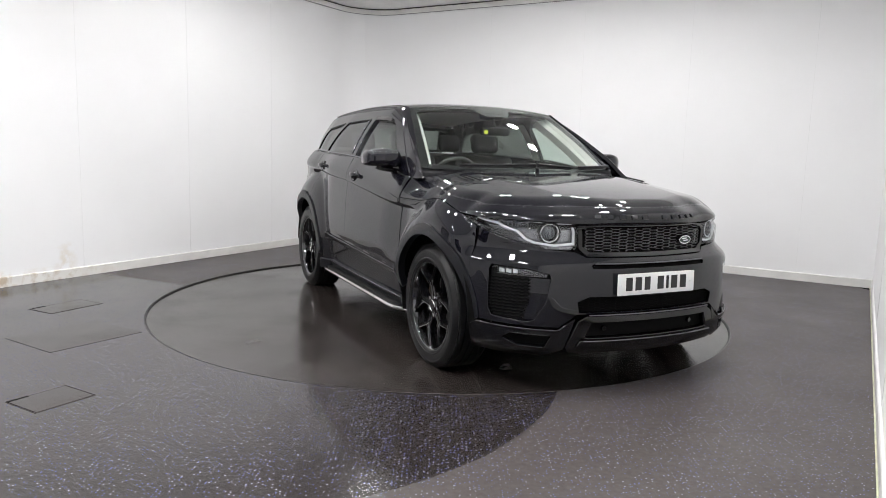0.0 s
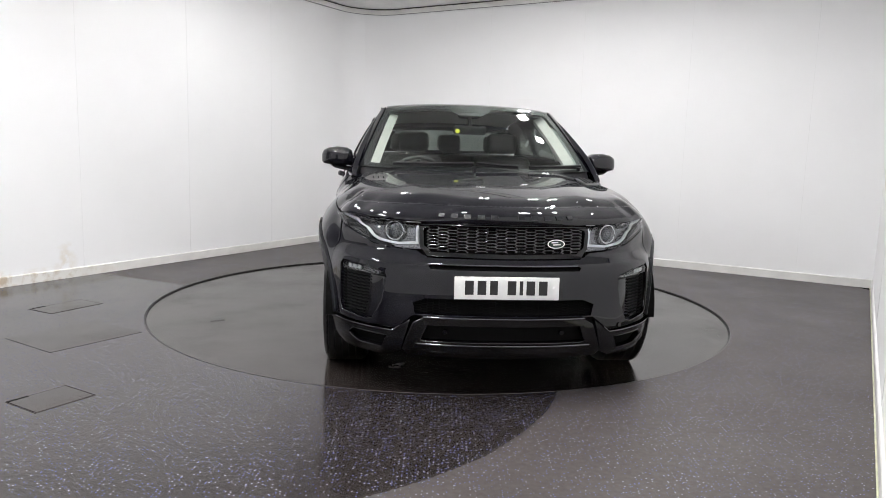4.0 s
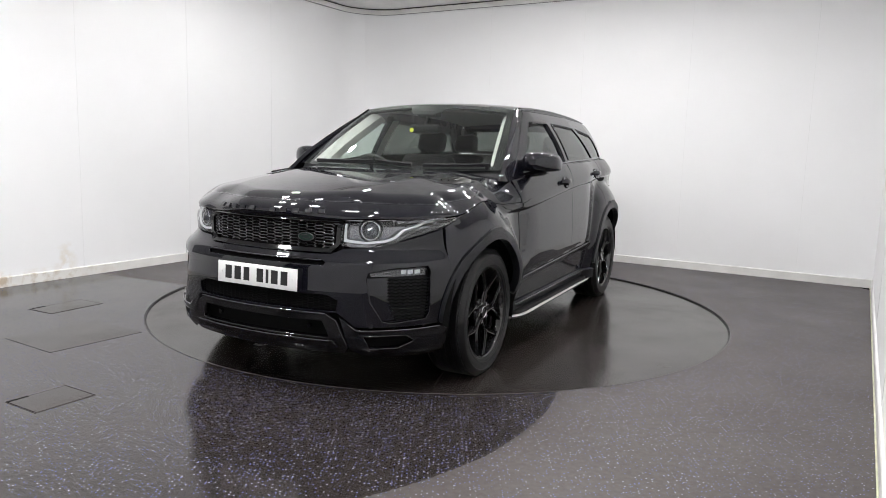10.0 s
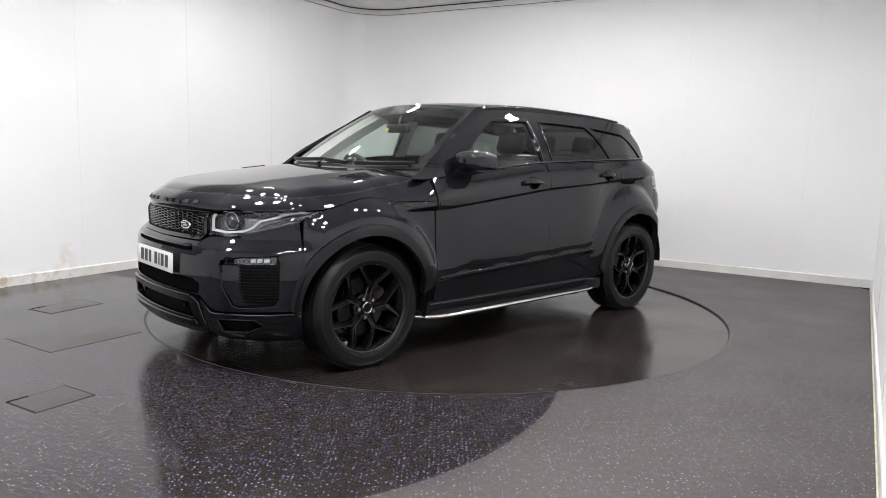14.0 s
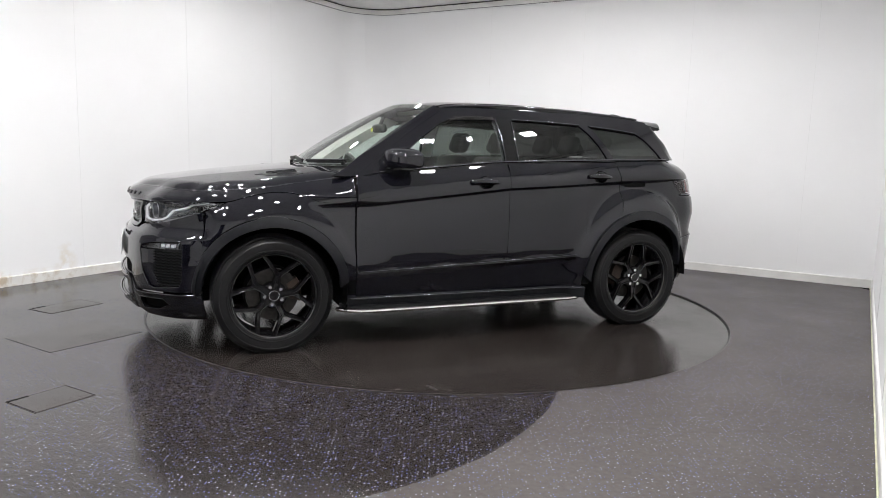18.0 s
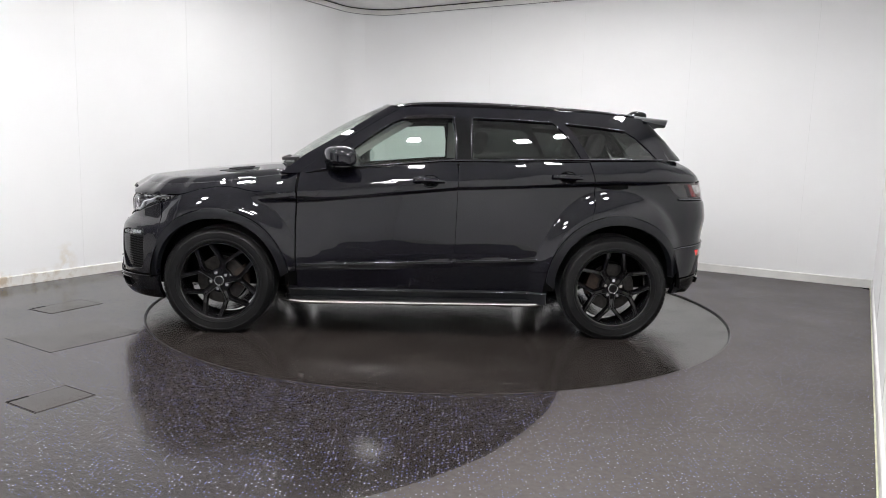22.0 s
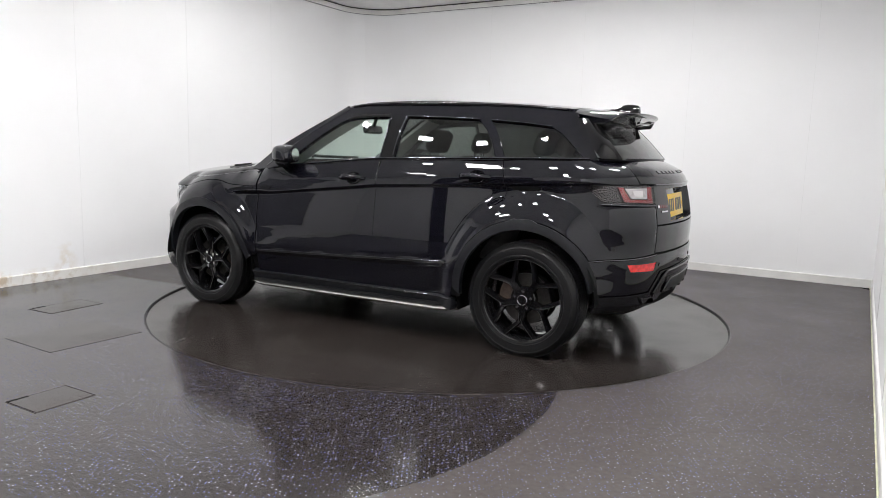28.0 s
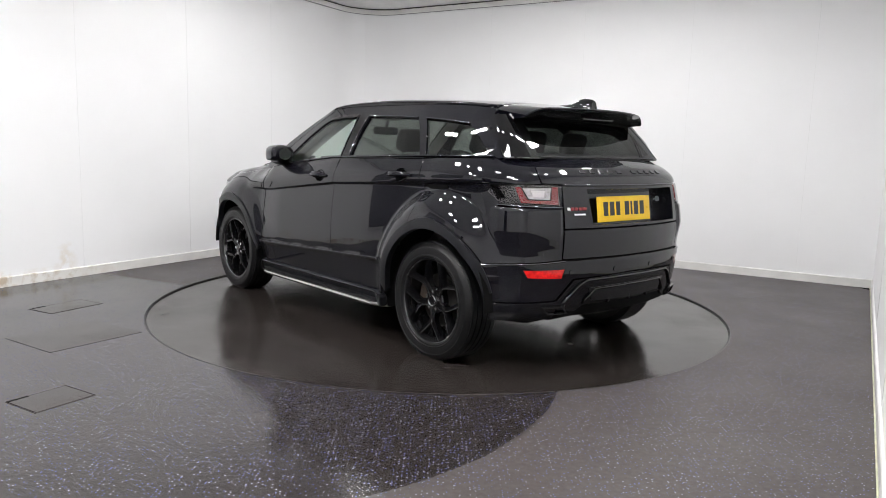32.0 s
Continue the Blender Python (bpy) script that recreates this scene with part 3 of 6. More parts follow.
def backlight_surface(u, v, lift=0.0):
    """Rear window: u from -1 to 1 across, v from 0 at the base to 1 at the spoiler."""
    u, v = np.asarray(u, float), np.asarray(v, float)
    xb, xt = -1.885 + 0.055 * u ** 2, -1.615 + 0.03 * u ** 2
    yb, yt = 0.635 * u, 0.575 * u
    zb, zt = 1.232 + 0.0 * u, 1.50 - 0.015 * u ** 2
    x = xb + (xt - xb) * v - lift * 0.75
    return np.stack([x, yb + (yt - yb) * v, zb + (zt - zb) * v + 0.012 * np.sin(np.clip(v, 0, 1) * math.pi) + lift * 0.6], -1)


def arch(x0, r, a0, a1, z0=0.36, n=26, sx=1.0):
    return [(x0 + r * sx * math.cos(radians(a)), z0 + r * math.sin(radians(a))) for a in np.linspace(a0, a1, n)]


def nose_s(y):
    """Unrolled length at which the nose's outline has this y."""
    return float(np.interp(-y, -_yd[_sd > 1.3], _sd[_sd > 1.3]))


def tail_s(y):
    m = _sd < -1.3
    return float(np.interp(y, _yd[m], _sd[m]))


# ---- the room ----
TURN = -30.5  # the room's axes against the world's, degrees
ROOM = pose(0, 0, 0, 0, 0, TURN)
X0, X1, Y0, Y1, HIGH = -3.20, 3.12, -5.9, 3.22, 3.10
R_IN, R_DISC = 0.55, 2.255


def slab(name, pts, z0, z1, mat, **tags):
    """An upright band: a closed outline in the room's plan raised from z0 to z1."""
    bm = bmesh.new()
    lo = [bm.verts.new((x, y, z0)) for x, y in pts]
    hi = [bm.verts.new((x, y, z1)) for x, y in pts]
    n = len(pts)
    bm.faces.new(hi)
    bm.faces.new(lo[::-1])
    for i in range(n):
        bm.faces.new((lo[i], lo[(i + 1) % n], hi[(i + 1) % n], hi[i]))
    ob = part(name, bm, SKIRT_SCUFFED if name == "baseboard" and i == 0 else mat, None, smooth=30)
    ob.matrix_world = ROOM
    tagged(ob, **tags)
    return ob


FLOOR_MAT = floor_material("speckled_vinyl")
LID_MAT = floor_material("hatch_vinyl", True, 0.30)


def build_room():
    W = 0.12
    arc_in = [(X0 + R_IN - R_IN * math.cos(t), Y1 - R_IN + R_IN * math.sin(t)) for t in np.linspace(0, math.pi / 2, 14)]
    k = 7
    # left wall with half of the rounded corner, and the back wall with the other half
    WALLS = []
    WALLS.append(slab("wall_left", [(X0, Y0)] + arc_in[:k] + [(X0 - W, Y1 + W), (X0 - W, Y0)], 0, HIGH, WALL_SCUFFED,
         label="white painted wall of flush panels, scuffed near the floor", category="wall", kind="structure"))
    WALLS.append(slab("wall_back", arc_in[k - 1:] + [(X1, Y1), (X1, Y1 + W), (X0 - W, Y1 + W)], 0, HIGH, WALL,
         label="white painted wall of flush panels behind the turntable", category="wall", kind="structure"))
    WALLS.append(slab("wall_right", [(X1, Y0), (X1, Y1), (X1 + W, Y1), (X1 + W, Y0)][::-1], 0, HIGH, WALL, label="white painted side wall of panels", category="wall", kind="structure"))
    # unseen entrance wall, added: three slabs round an open doorway to an unlit lobby
    DA, DB, DH = -1.35, -0.30, 2.12
    for a, b, z0 in ((X0 - W, DA, 0), (DB, X1 + W, 0), (DA, DB, DH)):
        slab("wall_front", [(a, Y0 - W), (b, Y0 - W), (b, Y0), (a, Y0)], z0, HIGH, FARWALL, label="plain white wall added on the unseen entrance side", category="wall", kind="structure")
    # unseen lobby, added so that the car's paint mirrors a dark opening
    LY = Y0 - 2.6
    for name, pts, z0, z1, text in (("wall_lobby_back", [(DA - 0.8, LY - 0.1), (DB + 0.8, LY - 0.1), (DB + 0.8, LY), (DA - 0.8, LY)], 0, 2.5, "dark wall of the added, unseen lobby"),
                                    ("wall_lobby_side", [(DA - 0.9, LY - 0.1), (DA - 0.8, LY - 0.1), (DA - 0.8, Y0 - W), (DA - 0.9, Y0 - W)], 0, 2.5, "dark wall of the added, unseen lobby"),
                                    ("wall_lobby_side", [(DB + 0.8, LY - 0.1), (DB + 0.9, LY - 0.1), (DB + 0.9, Y0 - W), (DB + 0.8, Y0 - W)], 0, 2.5, "dark wall of the added, unseen lobby"),
                                    ("ceiling", [(DA - 0.9, LY - 0.1), (DB + 0.9, LY - 0.1), (DB + 0.9, Y0 - W), (DA - 0.9, Y0 - W)], 2.5, 2.6, "dark ceiling of the added, unseen lobby"),
                                    ("floor_lobby", [(DA - 0.9, LY - 0.1), (DB + 0.9, LY - 0.1), (DB + 0.9, Y0), (DA - 0.9, Y0)], -0.1, -0.002, "dark floor of the added, unseen lobby")):
        slab(name, pts, z0, z1, LOBBY, label=text, category="ceiling" if name == "ceiling" else name.split("_")[0], kind="structure")
    # a dark interior window in the left wall
    bm = bmesh.new()
    A0, A1, B0, B1 = DARKWIN
    box(bm, (X0 + 0.006, (A0 + A1) / 2, (B0 + B1) / 2), (0.012, A1 - A0, B1 - B0), 0.002)
    win = part("window_1", bm, DARKGLASS, None, smooth=30)
    win.matrix_world = ROOM
    tagged(win, "dark interior window with unlit room behind", "window", kind="structure")
    bm = bmesh.new()
    for cy, cz, sy, sz in (((A0 + A1) / 2, B0 - 0.025, A1 - A0 + 0.1, 0.05), ((A0 + A1) / 2, B1 + 0.025, A1 - A0 + 0.1, 0.05), (A0 - 0.025, (B0 + B1) / 2, 0.05, B1 - B0), (A1 + 0.025, (B0 + B1) / 2, 0.05, B1 - B0)):
        box(bm, (X0 + 0.012, cy, cz), (0.024, sy, sz), 0.003)
    part("window_frame", bm, SKIRT, win, "white window frame")
    slab("ceiling", [(X0 - W, Y0 - W), (X1 + W, Y0 - W), (X1 + W, Y1 + W), (X0 - W, Y1 + W)], HIGH, HIGH + 0.1, CEIL, label="pale grey suspended ceiling", category="ceiling", kind="structure")
    # flush joints between the wall panels
    for wall, x, y, turn in ((0, X0, -2.27, 90), (0, X0, -1.05, 90), (0, X0, 0.17, 90), (0, X0, 1.39, 90), (1, -1.24, Y1, 0), (1, -0.02, Y1, 0), (1, 1.20, Y1, 0), (1, 2.42, Y1, 0), (2, X1, 0.86, 90), (2, X1, -1.07, 90)):
        bm = bmesh.new()
        off = (0.001, 0, 0) if wall == 0 else ((0, -0.001, 0) if wall == 1 else (-0.001, 0, 0))
        size = (0.0016, 0.004, HIGH - 0.17) if turn else (0.004, 0.0016, HIGH - 0.17)
        box(bm, (x + off[0], y + off[1], 0.09 + size[2] / 2), size)
        j = part("panel_joint", bm, JOINT, WALLS[wall], "thin white joint strip")
    # skirting and coving follow the walls
    for name, z0, z1, d, mat, text in (("baseboard", 0.0, 0.085, 0.016, SKIRT, "white skirting board with a rounded top"),
                                       ("trim", HIGH - 0.074, HIGH - 0.014, 0.022, SKIRT, "white trim where wall meets ceiling"),
                                       ("trim", HIGH - 0.014, HIGH - 0.001, 0.018, SEAM, "dark shadow gap above the ceiling trim"),
                                       ("trim", HIGH - 0.079, HIGH - 0.0745, 0.018, GAPGREY, "thin grey joint under the ceiling trim")):
        runs = ([(X0, Y0)] + arc_in, arc_in[-1:] + [(X1, Y1)], [(X1, Y1), (X1, Y0)])
        for i, run in enumerate(runs):
            inner = []
            for j, (x, y) in enumerate(run):
                if i == 0:
                    nx, ny = (1, 0) if j == 0 else (math.cos((j - 1) / 13 * math.pi / 2), -math.sin((j - 1) / 13 * math.pi / 2))
                elif i == 1:
                    nx, ny = 0, -1
                else:
                    nx, ny = -1, 0
                inner.append((x + nx * d - (d if i == 1 and j == 1 else 0), y + ny * d))
            bm = bmesh.new()
            prof = ((0, z0), (1, z0), (1, z1 - 0.006), (0.7, z1), (0, z1))
            rows = [[bm.verts.new((x + (ix - x) * u, y + (iy - y) * u, z)) for u, z in prof] for (x, y), (ix, iy) in zip(run, inner)]
            for a, b in zip(rows, rows[1:]):
                for q in range(len(prof)):
                    bm.faces.new((a[q], a[(q + 1) % 5], b[(q + 1) % 5], b[q]))
            bm.faces.new(rows[0]), bm.faces.new(rows[-1][::-1])
            ob = part(name, bm, SKIRT_SCUFFED if name == "baseboard" and i == 0 else mat, None, smooth=30)
            ob.matrix_world = ROOM
            tagged(ob, text, "skirting" if name == "baseboard" else "trim", kind="structure")
    bm = bmesh.new()
    box(bm, (X1 - 0.020, (Y0 + Y1) / 2, 0.004), (0.008, Y1 - Y0 - 0.1, 0.008), 0.003)
    ob = part("trim", bm, SEALANT, None, smooth=40)
    ob.matrix_world = ROOM
    tagged(ob, "yellowed bead of sealant along the skirting", "trim", kind="structure")
    # the floor is one sheet with a round hole for the turntable
    bm = bmesh.new()
    n = 128
    ring = [bm.verts.new((math.cos(a) * R_DISC, math.sin(a) * R_DISC, 0)) for a in (2 * math.pi * i / n for i in range(n))]
    low = [bm.verts.new((v.co.x, v.co.y, -0.05)) for v in ring]
    corner = [ROOM @ Vector((x, y, 0)) for x, y in ((X0, Y0), (X1, Y0), (X1, Y1), (X0, Y1))]
    out = []
    for v in ring:
        d = v.co.normalized()
        best = None
        for p, q in zip(corner, corner[1:] + corner[:1]):
            e = q - p
            den = d.x * e.y - d.y * e.x
            if abs(den) < 1e-9:
                continue
            t = (p.x * e.y - p.y * e.x) / den
            u = (p.x * d.y - p.y * d.x) / den
            if t > 0 and -1e-6 <= u <= 1 + 1e-6 and (best is None or t < best):
                best = t
        out.append(bm.verts.new(d * best))
    for i in range(n):
        j = (i + 1) % n
        bm.faces.new((ring[i], out[i], out[j], ring[j]))
        bm.faces.new((low[i], ring[i], ring[j], low[j]))
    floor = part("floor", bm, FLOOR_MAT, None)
    for p in floor.data.polygons:
        if p.normal.z < -0.5:
            p.flip()
    tagged(floor, "dark brown vinyl floor with blue and white flecks", "floor", kind="structure")
    # opal box lights: a ring over the turntable and two rows over the entrance half
    spots = [(pose(0, 0, 0, 0, 0, a) @ pose(LAMP_RING, 0, HIGH), "ceiling lights over the turntable") for a in LAMP_ANGLES]
    # unseen inner lamps, added to even out the light on the back wall
    spots += [(pose(0, 0, 0, 0, 0, a) @ pose(BACK_FILL_RING, 0, HIGH), "ceiling lights over the turntable") for a in BACK_FILL_ANGLES]
    # unseen entrance lamps added as fill, placed and sized to suit walls and bonnet
    spots += [(ROOM @ pose(x, y, HIGH), "ceiling lights of the entrance side") for x, y in ((-1.2, -3.2), (1.3, -3.2), (-1.2, -4.0), (1.6, -4.0))]
    for m, rows_ in spots:
        lamp = new("ceiling_light")
        lamp.matrix_world = m
        tagged(lamp, "square opal LED box light under the ceiling", "ceiling light", rows_)
        bm = bmesh.new()
        s = (LAMP_SIZE if "turntable" in rows_ else ENTRY_FILL_SIZE) / 2
        for cx, cy, sx, sy in ((0, s, 2 * s + 0.02, 0.02), (0, -s, 2 * s + 0.02, 0.02), (s, 0, 0.02, 2 * s - 0.02), (-s, 0, 0.02, 2 * s - 0.02)):
            box(bm, (cx, cy, -LAMP_DROP / 2), (sx, sy, LAMP_DROP), 0.003)
        part("frame", bm, CEIL, lamp)
        bm = bmesh.new()
        box(bm, (0, 0, -0.025), (2 * s - 0.02, 2 * s - 0.02, 0.05), 0.004)
        part("diffuser", bm, LAMP_MAT, lamp, "glowing white diffuser")


# a ring of panels over the turntable
LAMP_SIZE, ENTRY_FILL_SIZE, LAMP_DROP, LAMP_RING = 0.165, 0.28, 0.044, 2.08
LAMP_ANGLES = (-162, -140, -119, -99, -65, -51, -29, 5, 112, 150)
# added fill lamps, set further in to spare the back wall a hot spot
BACK_FILL_RING, BACK_FILL_ANGLES = 1.55, (20, 44, 72)
LAMP_MAT = glow("led_panel", (1.0, 0.99, 0.99), LAMP_POWER)


def build_floor_things():
    """Hatches and the turntable."""
    table_ = new("turntable")
    tagged(table_, "round dark vinyl turntable flush with the floor", "turntable")
    bm = bmesh.new()
    bmesh.ops.create_cone(bm, segments=160, radius1=R_DISC - 0.012, radius2=R_DISC - 0.012, depth=0.046, cap_ends=True, matrix=Matrix.Translation((0, 0, -0.023)))
    part("deck", bm, floor_material("turntable_vinyl", True, 0.50), table_, smooth=40)
    bm = bmesh.new()
    prof = ((R_DISC - 0.014, -0.03), (R_DISC - 0.014, 0.0035), (R_DISC - 0.008, 0.004), (R_DISC - 0.008, -0.03))
    rings = []
    for i in range(160):
        a = 2 * math.pi * i / 160
        rings.append([bm.verts.new((r * math.cos(a), r * math.sin(a), z)) for r, z in prof])
    for p, q in zip(rings, rings[1:] + rings[:1]):
        for i in range(3):
            bm.faces.new((p[i], p[i + 1], q[i + 1], q[i]))
    part("edge_strip", bm, DARK, table_, "dark metal edging")
    bm = bmesh.new()
    prof = ((R_DISC - 0.005, -0.045), (R_DISC - 0.005, 0.0006), (R_DISC + 0.001, 0.0012), (R_DISC + 0.003, -0.01))
    rings = [[bm.verts.new((r * math.cos(a), r * math.sin(a), z)) for r, z in prof] for a in (2 * math.pi * i / 160 for i in range(160))]
    for p, q in zip(rings, rings[1:] + rings[:1]):
        for i in range(3):
            bm.faces.new((p[i], p[i + 1], q[i + 1], q[i]))
    ob = part("trim", bm, LIP, None, smooth=40)
    tagged(ob, "worn dark metal lip round the turntable pit", "trim", kind="structure")
    well = bmesh.new()
    bmesh.ops.create_cone(well, segments=64, radius1=R_DISC + 0.1, radius2=R_DISC + 0.1, depth=0.01, cap_ends=True, matrix=Matrix.Translation((0, 0, -0.07)))
    ob = part("turntable_pit", well, CAVITY, None)
    tagged(ob, "dark shallow pit under the turntable", "pit", kind="structure")
    # access hatches let into the floor
    for (x, y), (w, d), turn in (((-1.865, -2.47), (0.30, 0.25), TURN), ((-2.80, -0.54), (0.42, 0.26), TURN + 3), ((-2.33, -1.33), (0.62, 0.52), TURN - 2)):
        hatch = new("floor_hatch")
        hatch.matrix_world = pose(x, y, 0, 0, 0, turn + 90)
        tagged(hatch, "flush vinyl-covered floor hatch in a thin metal frame", "hatch", "floor hatches")
        bm = bmesh.new()
        box(bm, (0, 0, 0.0005), (w - 0.012, d - 0.012, 0.003), 0.001)
        part("lid", bm, LID_MAT, hatch)
        bm = bmesh.new()
        for cx, cy, sx, sy in ((0, d / 2, w + 0.002, 0.002), (0, -d / 2, w + 0.002, 0.002), (w / 2, 0, 0.002, d - 0.002), (-w / 2, 0, 0.002, d - 0.002)):
            box(bm, (cx, cy, 0.0004), (min(sx, sx if sx > 0.01 else 0.0015) if w > 0.5 else sx, (sy if sy > 0.01 else 0.0015) if w > 0.5 else sy, 0.002))
        if w < 0.5:
            part("frame", bm, SEAM, hatch, "dark worn edge")
        else:
            bm.free()
        if w > 0.5:
            continue
        bm = bmesh.new()
        box(bm, (-w * 0.32, d * 0.47, 0.002), (0.10, 0.014, 0.003), 0.001)
        part("finger_slot", bm, CAVITY, hatch, "dark worn slot")
    return table_


# ---- the car ----
def build_car():
    car = new("car")
    tagged(car, "black five-door SUV with black alloy wheels and privacy glass", "car")
    AF, AR, RO, RI = 1.34, -1.335, 0.475, 0.420
    zf, zr = 0.357, 0.375
    sB, sF = S_REAR, S_FRONT
    for side in (1, -1):
        M, U, fl = mirrored(side), upper(side), side > 0
        P = dict(h=0.018, flip=fl, creases=(line_crease, line_low), soft=0.0045, gap=0.0027)
        F = dict(P, h=0.012, gap=0.0024)
        # doors
        front = [(0.815, 0.315), (0.822, 0.72), (0.812, 1.0), (0.806, 1.095)] + [(s, float(line_belt(s)) - 0.006) for s in np.linspace(0.75, -0.24, 12)] + [(-0.25, 1.10), (-0.235, 0.6), (-0.226, 0.315)]
        d = panel("front_door", front, M, PAINT, car, "black painted front door", **P)
        rear = [(-0.226, 0.315), (-0.235, 0.6), (-0.25, 1.10)] + [(s, float(line_belt(s)) - 0.006) for s in np.linspace(-0.255, -1.138, 12)] + [(-1.165, 1.10), (-1.178, 1.03), (-1.172, 0.92), (-1.150, 0.842)] \
            + [p for p in arch(AR, RO + 0.004, 66, 8, zr) if p[0] < -0.80 and p[1] < 0.83] + [(-0.845, 0.36), (-0.84, 0.315)]
        d2 = panel("rear_door", rear, M, PAINT, car, "black painted rear door", **P)
        for door, hx, hz in ((d, -0.062, 1.052), (d2, -0.985, 1.098)):
            build_handle(door, M, hx, hz, side)
        # front wing and rear quarter
        tip = 1.60
        wing = [(0.822, 0.43), (0.83, 0.72)] + [(s, float(line_seam(s)) - 0.002) for s in np.linspace(0.822, tip, 22)] + [(1.66, 0.892), (1.735, 0.864), (1.745, 0.70), (1.750, 0.575)] \
            + [p for p in arch(AF, RO + 0.004, 28, 172, zf) if p[0] > 0.85]
        panel("front_wing", wing, M, PAINT, car, "black painted front wing", **F)
        quarter = arch(AR, RO + 0.004, 18, 67, zr)[::-1]
        quarter = [(-1.150, 0.848), (-1.172, 0.92), (-1.180, 1.03), (-1.167, 1.10), (-1.142, 1.205)] + [(s, float(line_belt(s)) - 0.004) for s in np.linspace(-1.2, tail_s(0.73), 12)] \
            + [(tail_s(0.715), 1.13), (tail_s(0.70), 1.088), (-1.73, 1.080), (-1.80, 0.985), (tail_s(0.58), 0.965), (tail_s(0.578), 0.72), (tail_s(0.578), 0.672), (-1.72, 0.632)] \
            + [p for p in arch(AR, RO + 0.004, 148, 66, zr)]
        panel("rear_quarter", quarter, M, PAINT, car, "black painted rear quarter", **F)
        # wheel-arch cladding
        for x0, z0, n0, n1 in ((AF, zf, 4, 172), (AR, zr, 2, 168)):
            outer = [(x, z + 0.011 * float(step(0.085 - abs(x - x0 - 0.01), -0.01, 0.01))) for x, z in arch(x0, RO, n1, n0, z0, 60)]
            ring = arch(x0, RI, n0 - 6, n1 + 4, z0, 40) + outer
            panel("arch_cladding", ring, M, PLASTIC, car, "satin grey-black wheel arch trim", h=0.02, fold=0.045, lift=0.012, gap=0.001, flip=fl)
        # wheel wells
        for x0 in (1.33, -1.33):
            bm = bmesh.new()
            rows = [[bm.verts.new((x0 + r * math.cos(a), side * y, 0.37 + r * math.sin(a))) for r, y in ((0.02, 0.5), (0.462, 0.50), (0.458, 0.915))] for a in np.linspace(-0.02 if x0 > 0 else -0.30, math.pi + (0.30 if x0 > 0 else 0.02), 30)]
            for a, b in zip(rows, rows[1:]):
                for i in range(2):
                    bm.faces.new((a[i], a[i + 1], b[i + 1], b[i]))
            part("wheel_well", bm, CAVITY, car)
        # sill and side step
        sill = [(0.86, 0.235), (0.875, 0.312), (-0.86, 0.312), (-0.86, 0.235)]
        panel("sill", sill, M, PLASTIC, car, "grey-black plastic sill", h=0.03, fold=0.05, lift=0.02, flip=fl)
        bm = bmesh.new()
        prof = [(0.80, 0.262), (0.90, 0.262), (0.925, 0.255), (0.925, 0.235), (0.80, 0.230)]
        rows = []
        for x, k in ((0.90, 0.55), (0.82, 0.9), (0.74, 1.0), (-0.72, 1.0), (-0.80, 0.9), (-0.86, 0.6)):
            rows.append([bm.verts.new((x, side * (0.80 + (y - 0.80) * k), z)) for y, z in prof])
        for a, b in zip(rows, rows[1:]):
            for i in range(5):
                bm.faces.new((a[i], a[(i + 1) % 5], b[(i + 1) % 5], b[i]))
        bm.faces.new(rows[0]), bm.faces.new(rows[-1][::-1])
        st = part("side_step", bm, DARK, car, "black side step with a steel edge tube")
        bm = bmesh.new()
        tube(bm, [(0.93, side * 0.845, 0.232), (0.86, side * 0.895, 0.228), (0.78, side * 0.925, 0.226), (0.70, side * 0.935, 0.226), (-0.74, side * 0.935, 0.232), (-0.82, side * 0.92, 0.234), (-0.88, side * 0.87, 0.238)], 0.013)
        part("step_tube", bm, STEEL, st, "polished steel tube")
        for bx in (0.62, 0.0, -0.60):
            bm = bmesh.new()
            box(bm, (bx, side * 0.80, 0.222), (0.07, 0.20, 0.018), 0.004)
            box(bm, (bx, side * 0.905, 0.215), (0.09, 0.035, 0.014), 0.004)
            part("step_bracket", bm, DARK, st, "black steel bracket")
        # front lamp
        build_headlight(car, M, side, fl)
        build_tail_lamp(car, M, side, fl)
        # pillars, rail and side windows
        belt = lambda x: float(line_belt(x)) + 0.004
        dlo_f = [(0.64, belt(0.64)), (0.50, 1.215), (0.34, 1.34), (0.20, 1.435), (0.13, 1.462), (0.0, 1.474), (-0.205, 1.478), (-0.225, 1.35), (-0.225, belt(-0.22))]
        dlo_r = [(-0.345, belt(-0.345)), (-0.345, 1.35), (-0.352, 1.478), (-0.60, 1.474), (-0.90, 1.462), (-0.97, 1.40), (-1.03, 1.32), (-1.085, belt(-1.085))]
        dlo_q = [(-1.145, belt(-1.14)), (-1.09, 1.32), (-1.03, 1.41), (-0.985, 1.457), (-1.20, 1.440), (-1.40, 1.418), (-1.47, 1.38), (-1.56, 1.30), (-1.63, belt(-1.63))]
        frame_ = [(0.955, 1.080), (0.87, belt(0.87)), (0.76, belt(0.76) - 0.006), (0.64, belt(0.64) - 0.006), (0.2, belt(0.2) - 0.006), (-0.5, belt(-0.5) - 0.006), (-1.14, belt(-1.14) - 0.006), (-1.715, belt(-1.715) - 0.006), (-1.645, 1.34), (-1.575, 1.42), (-1.55, 1.47)] \
            + [(x, float(rail_z(x)) - 0.012) for x in np.linspace(-1.54, 0.18, 20)] + [(0.25, 1.515), (0.36, 1.455), (0.55, 1.345), (0.78, 1.205), (0.87, 1.132), (0.935, 1.094)]
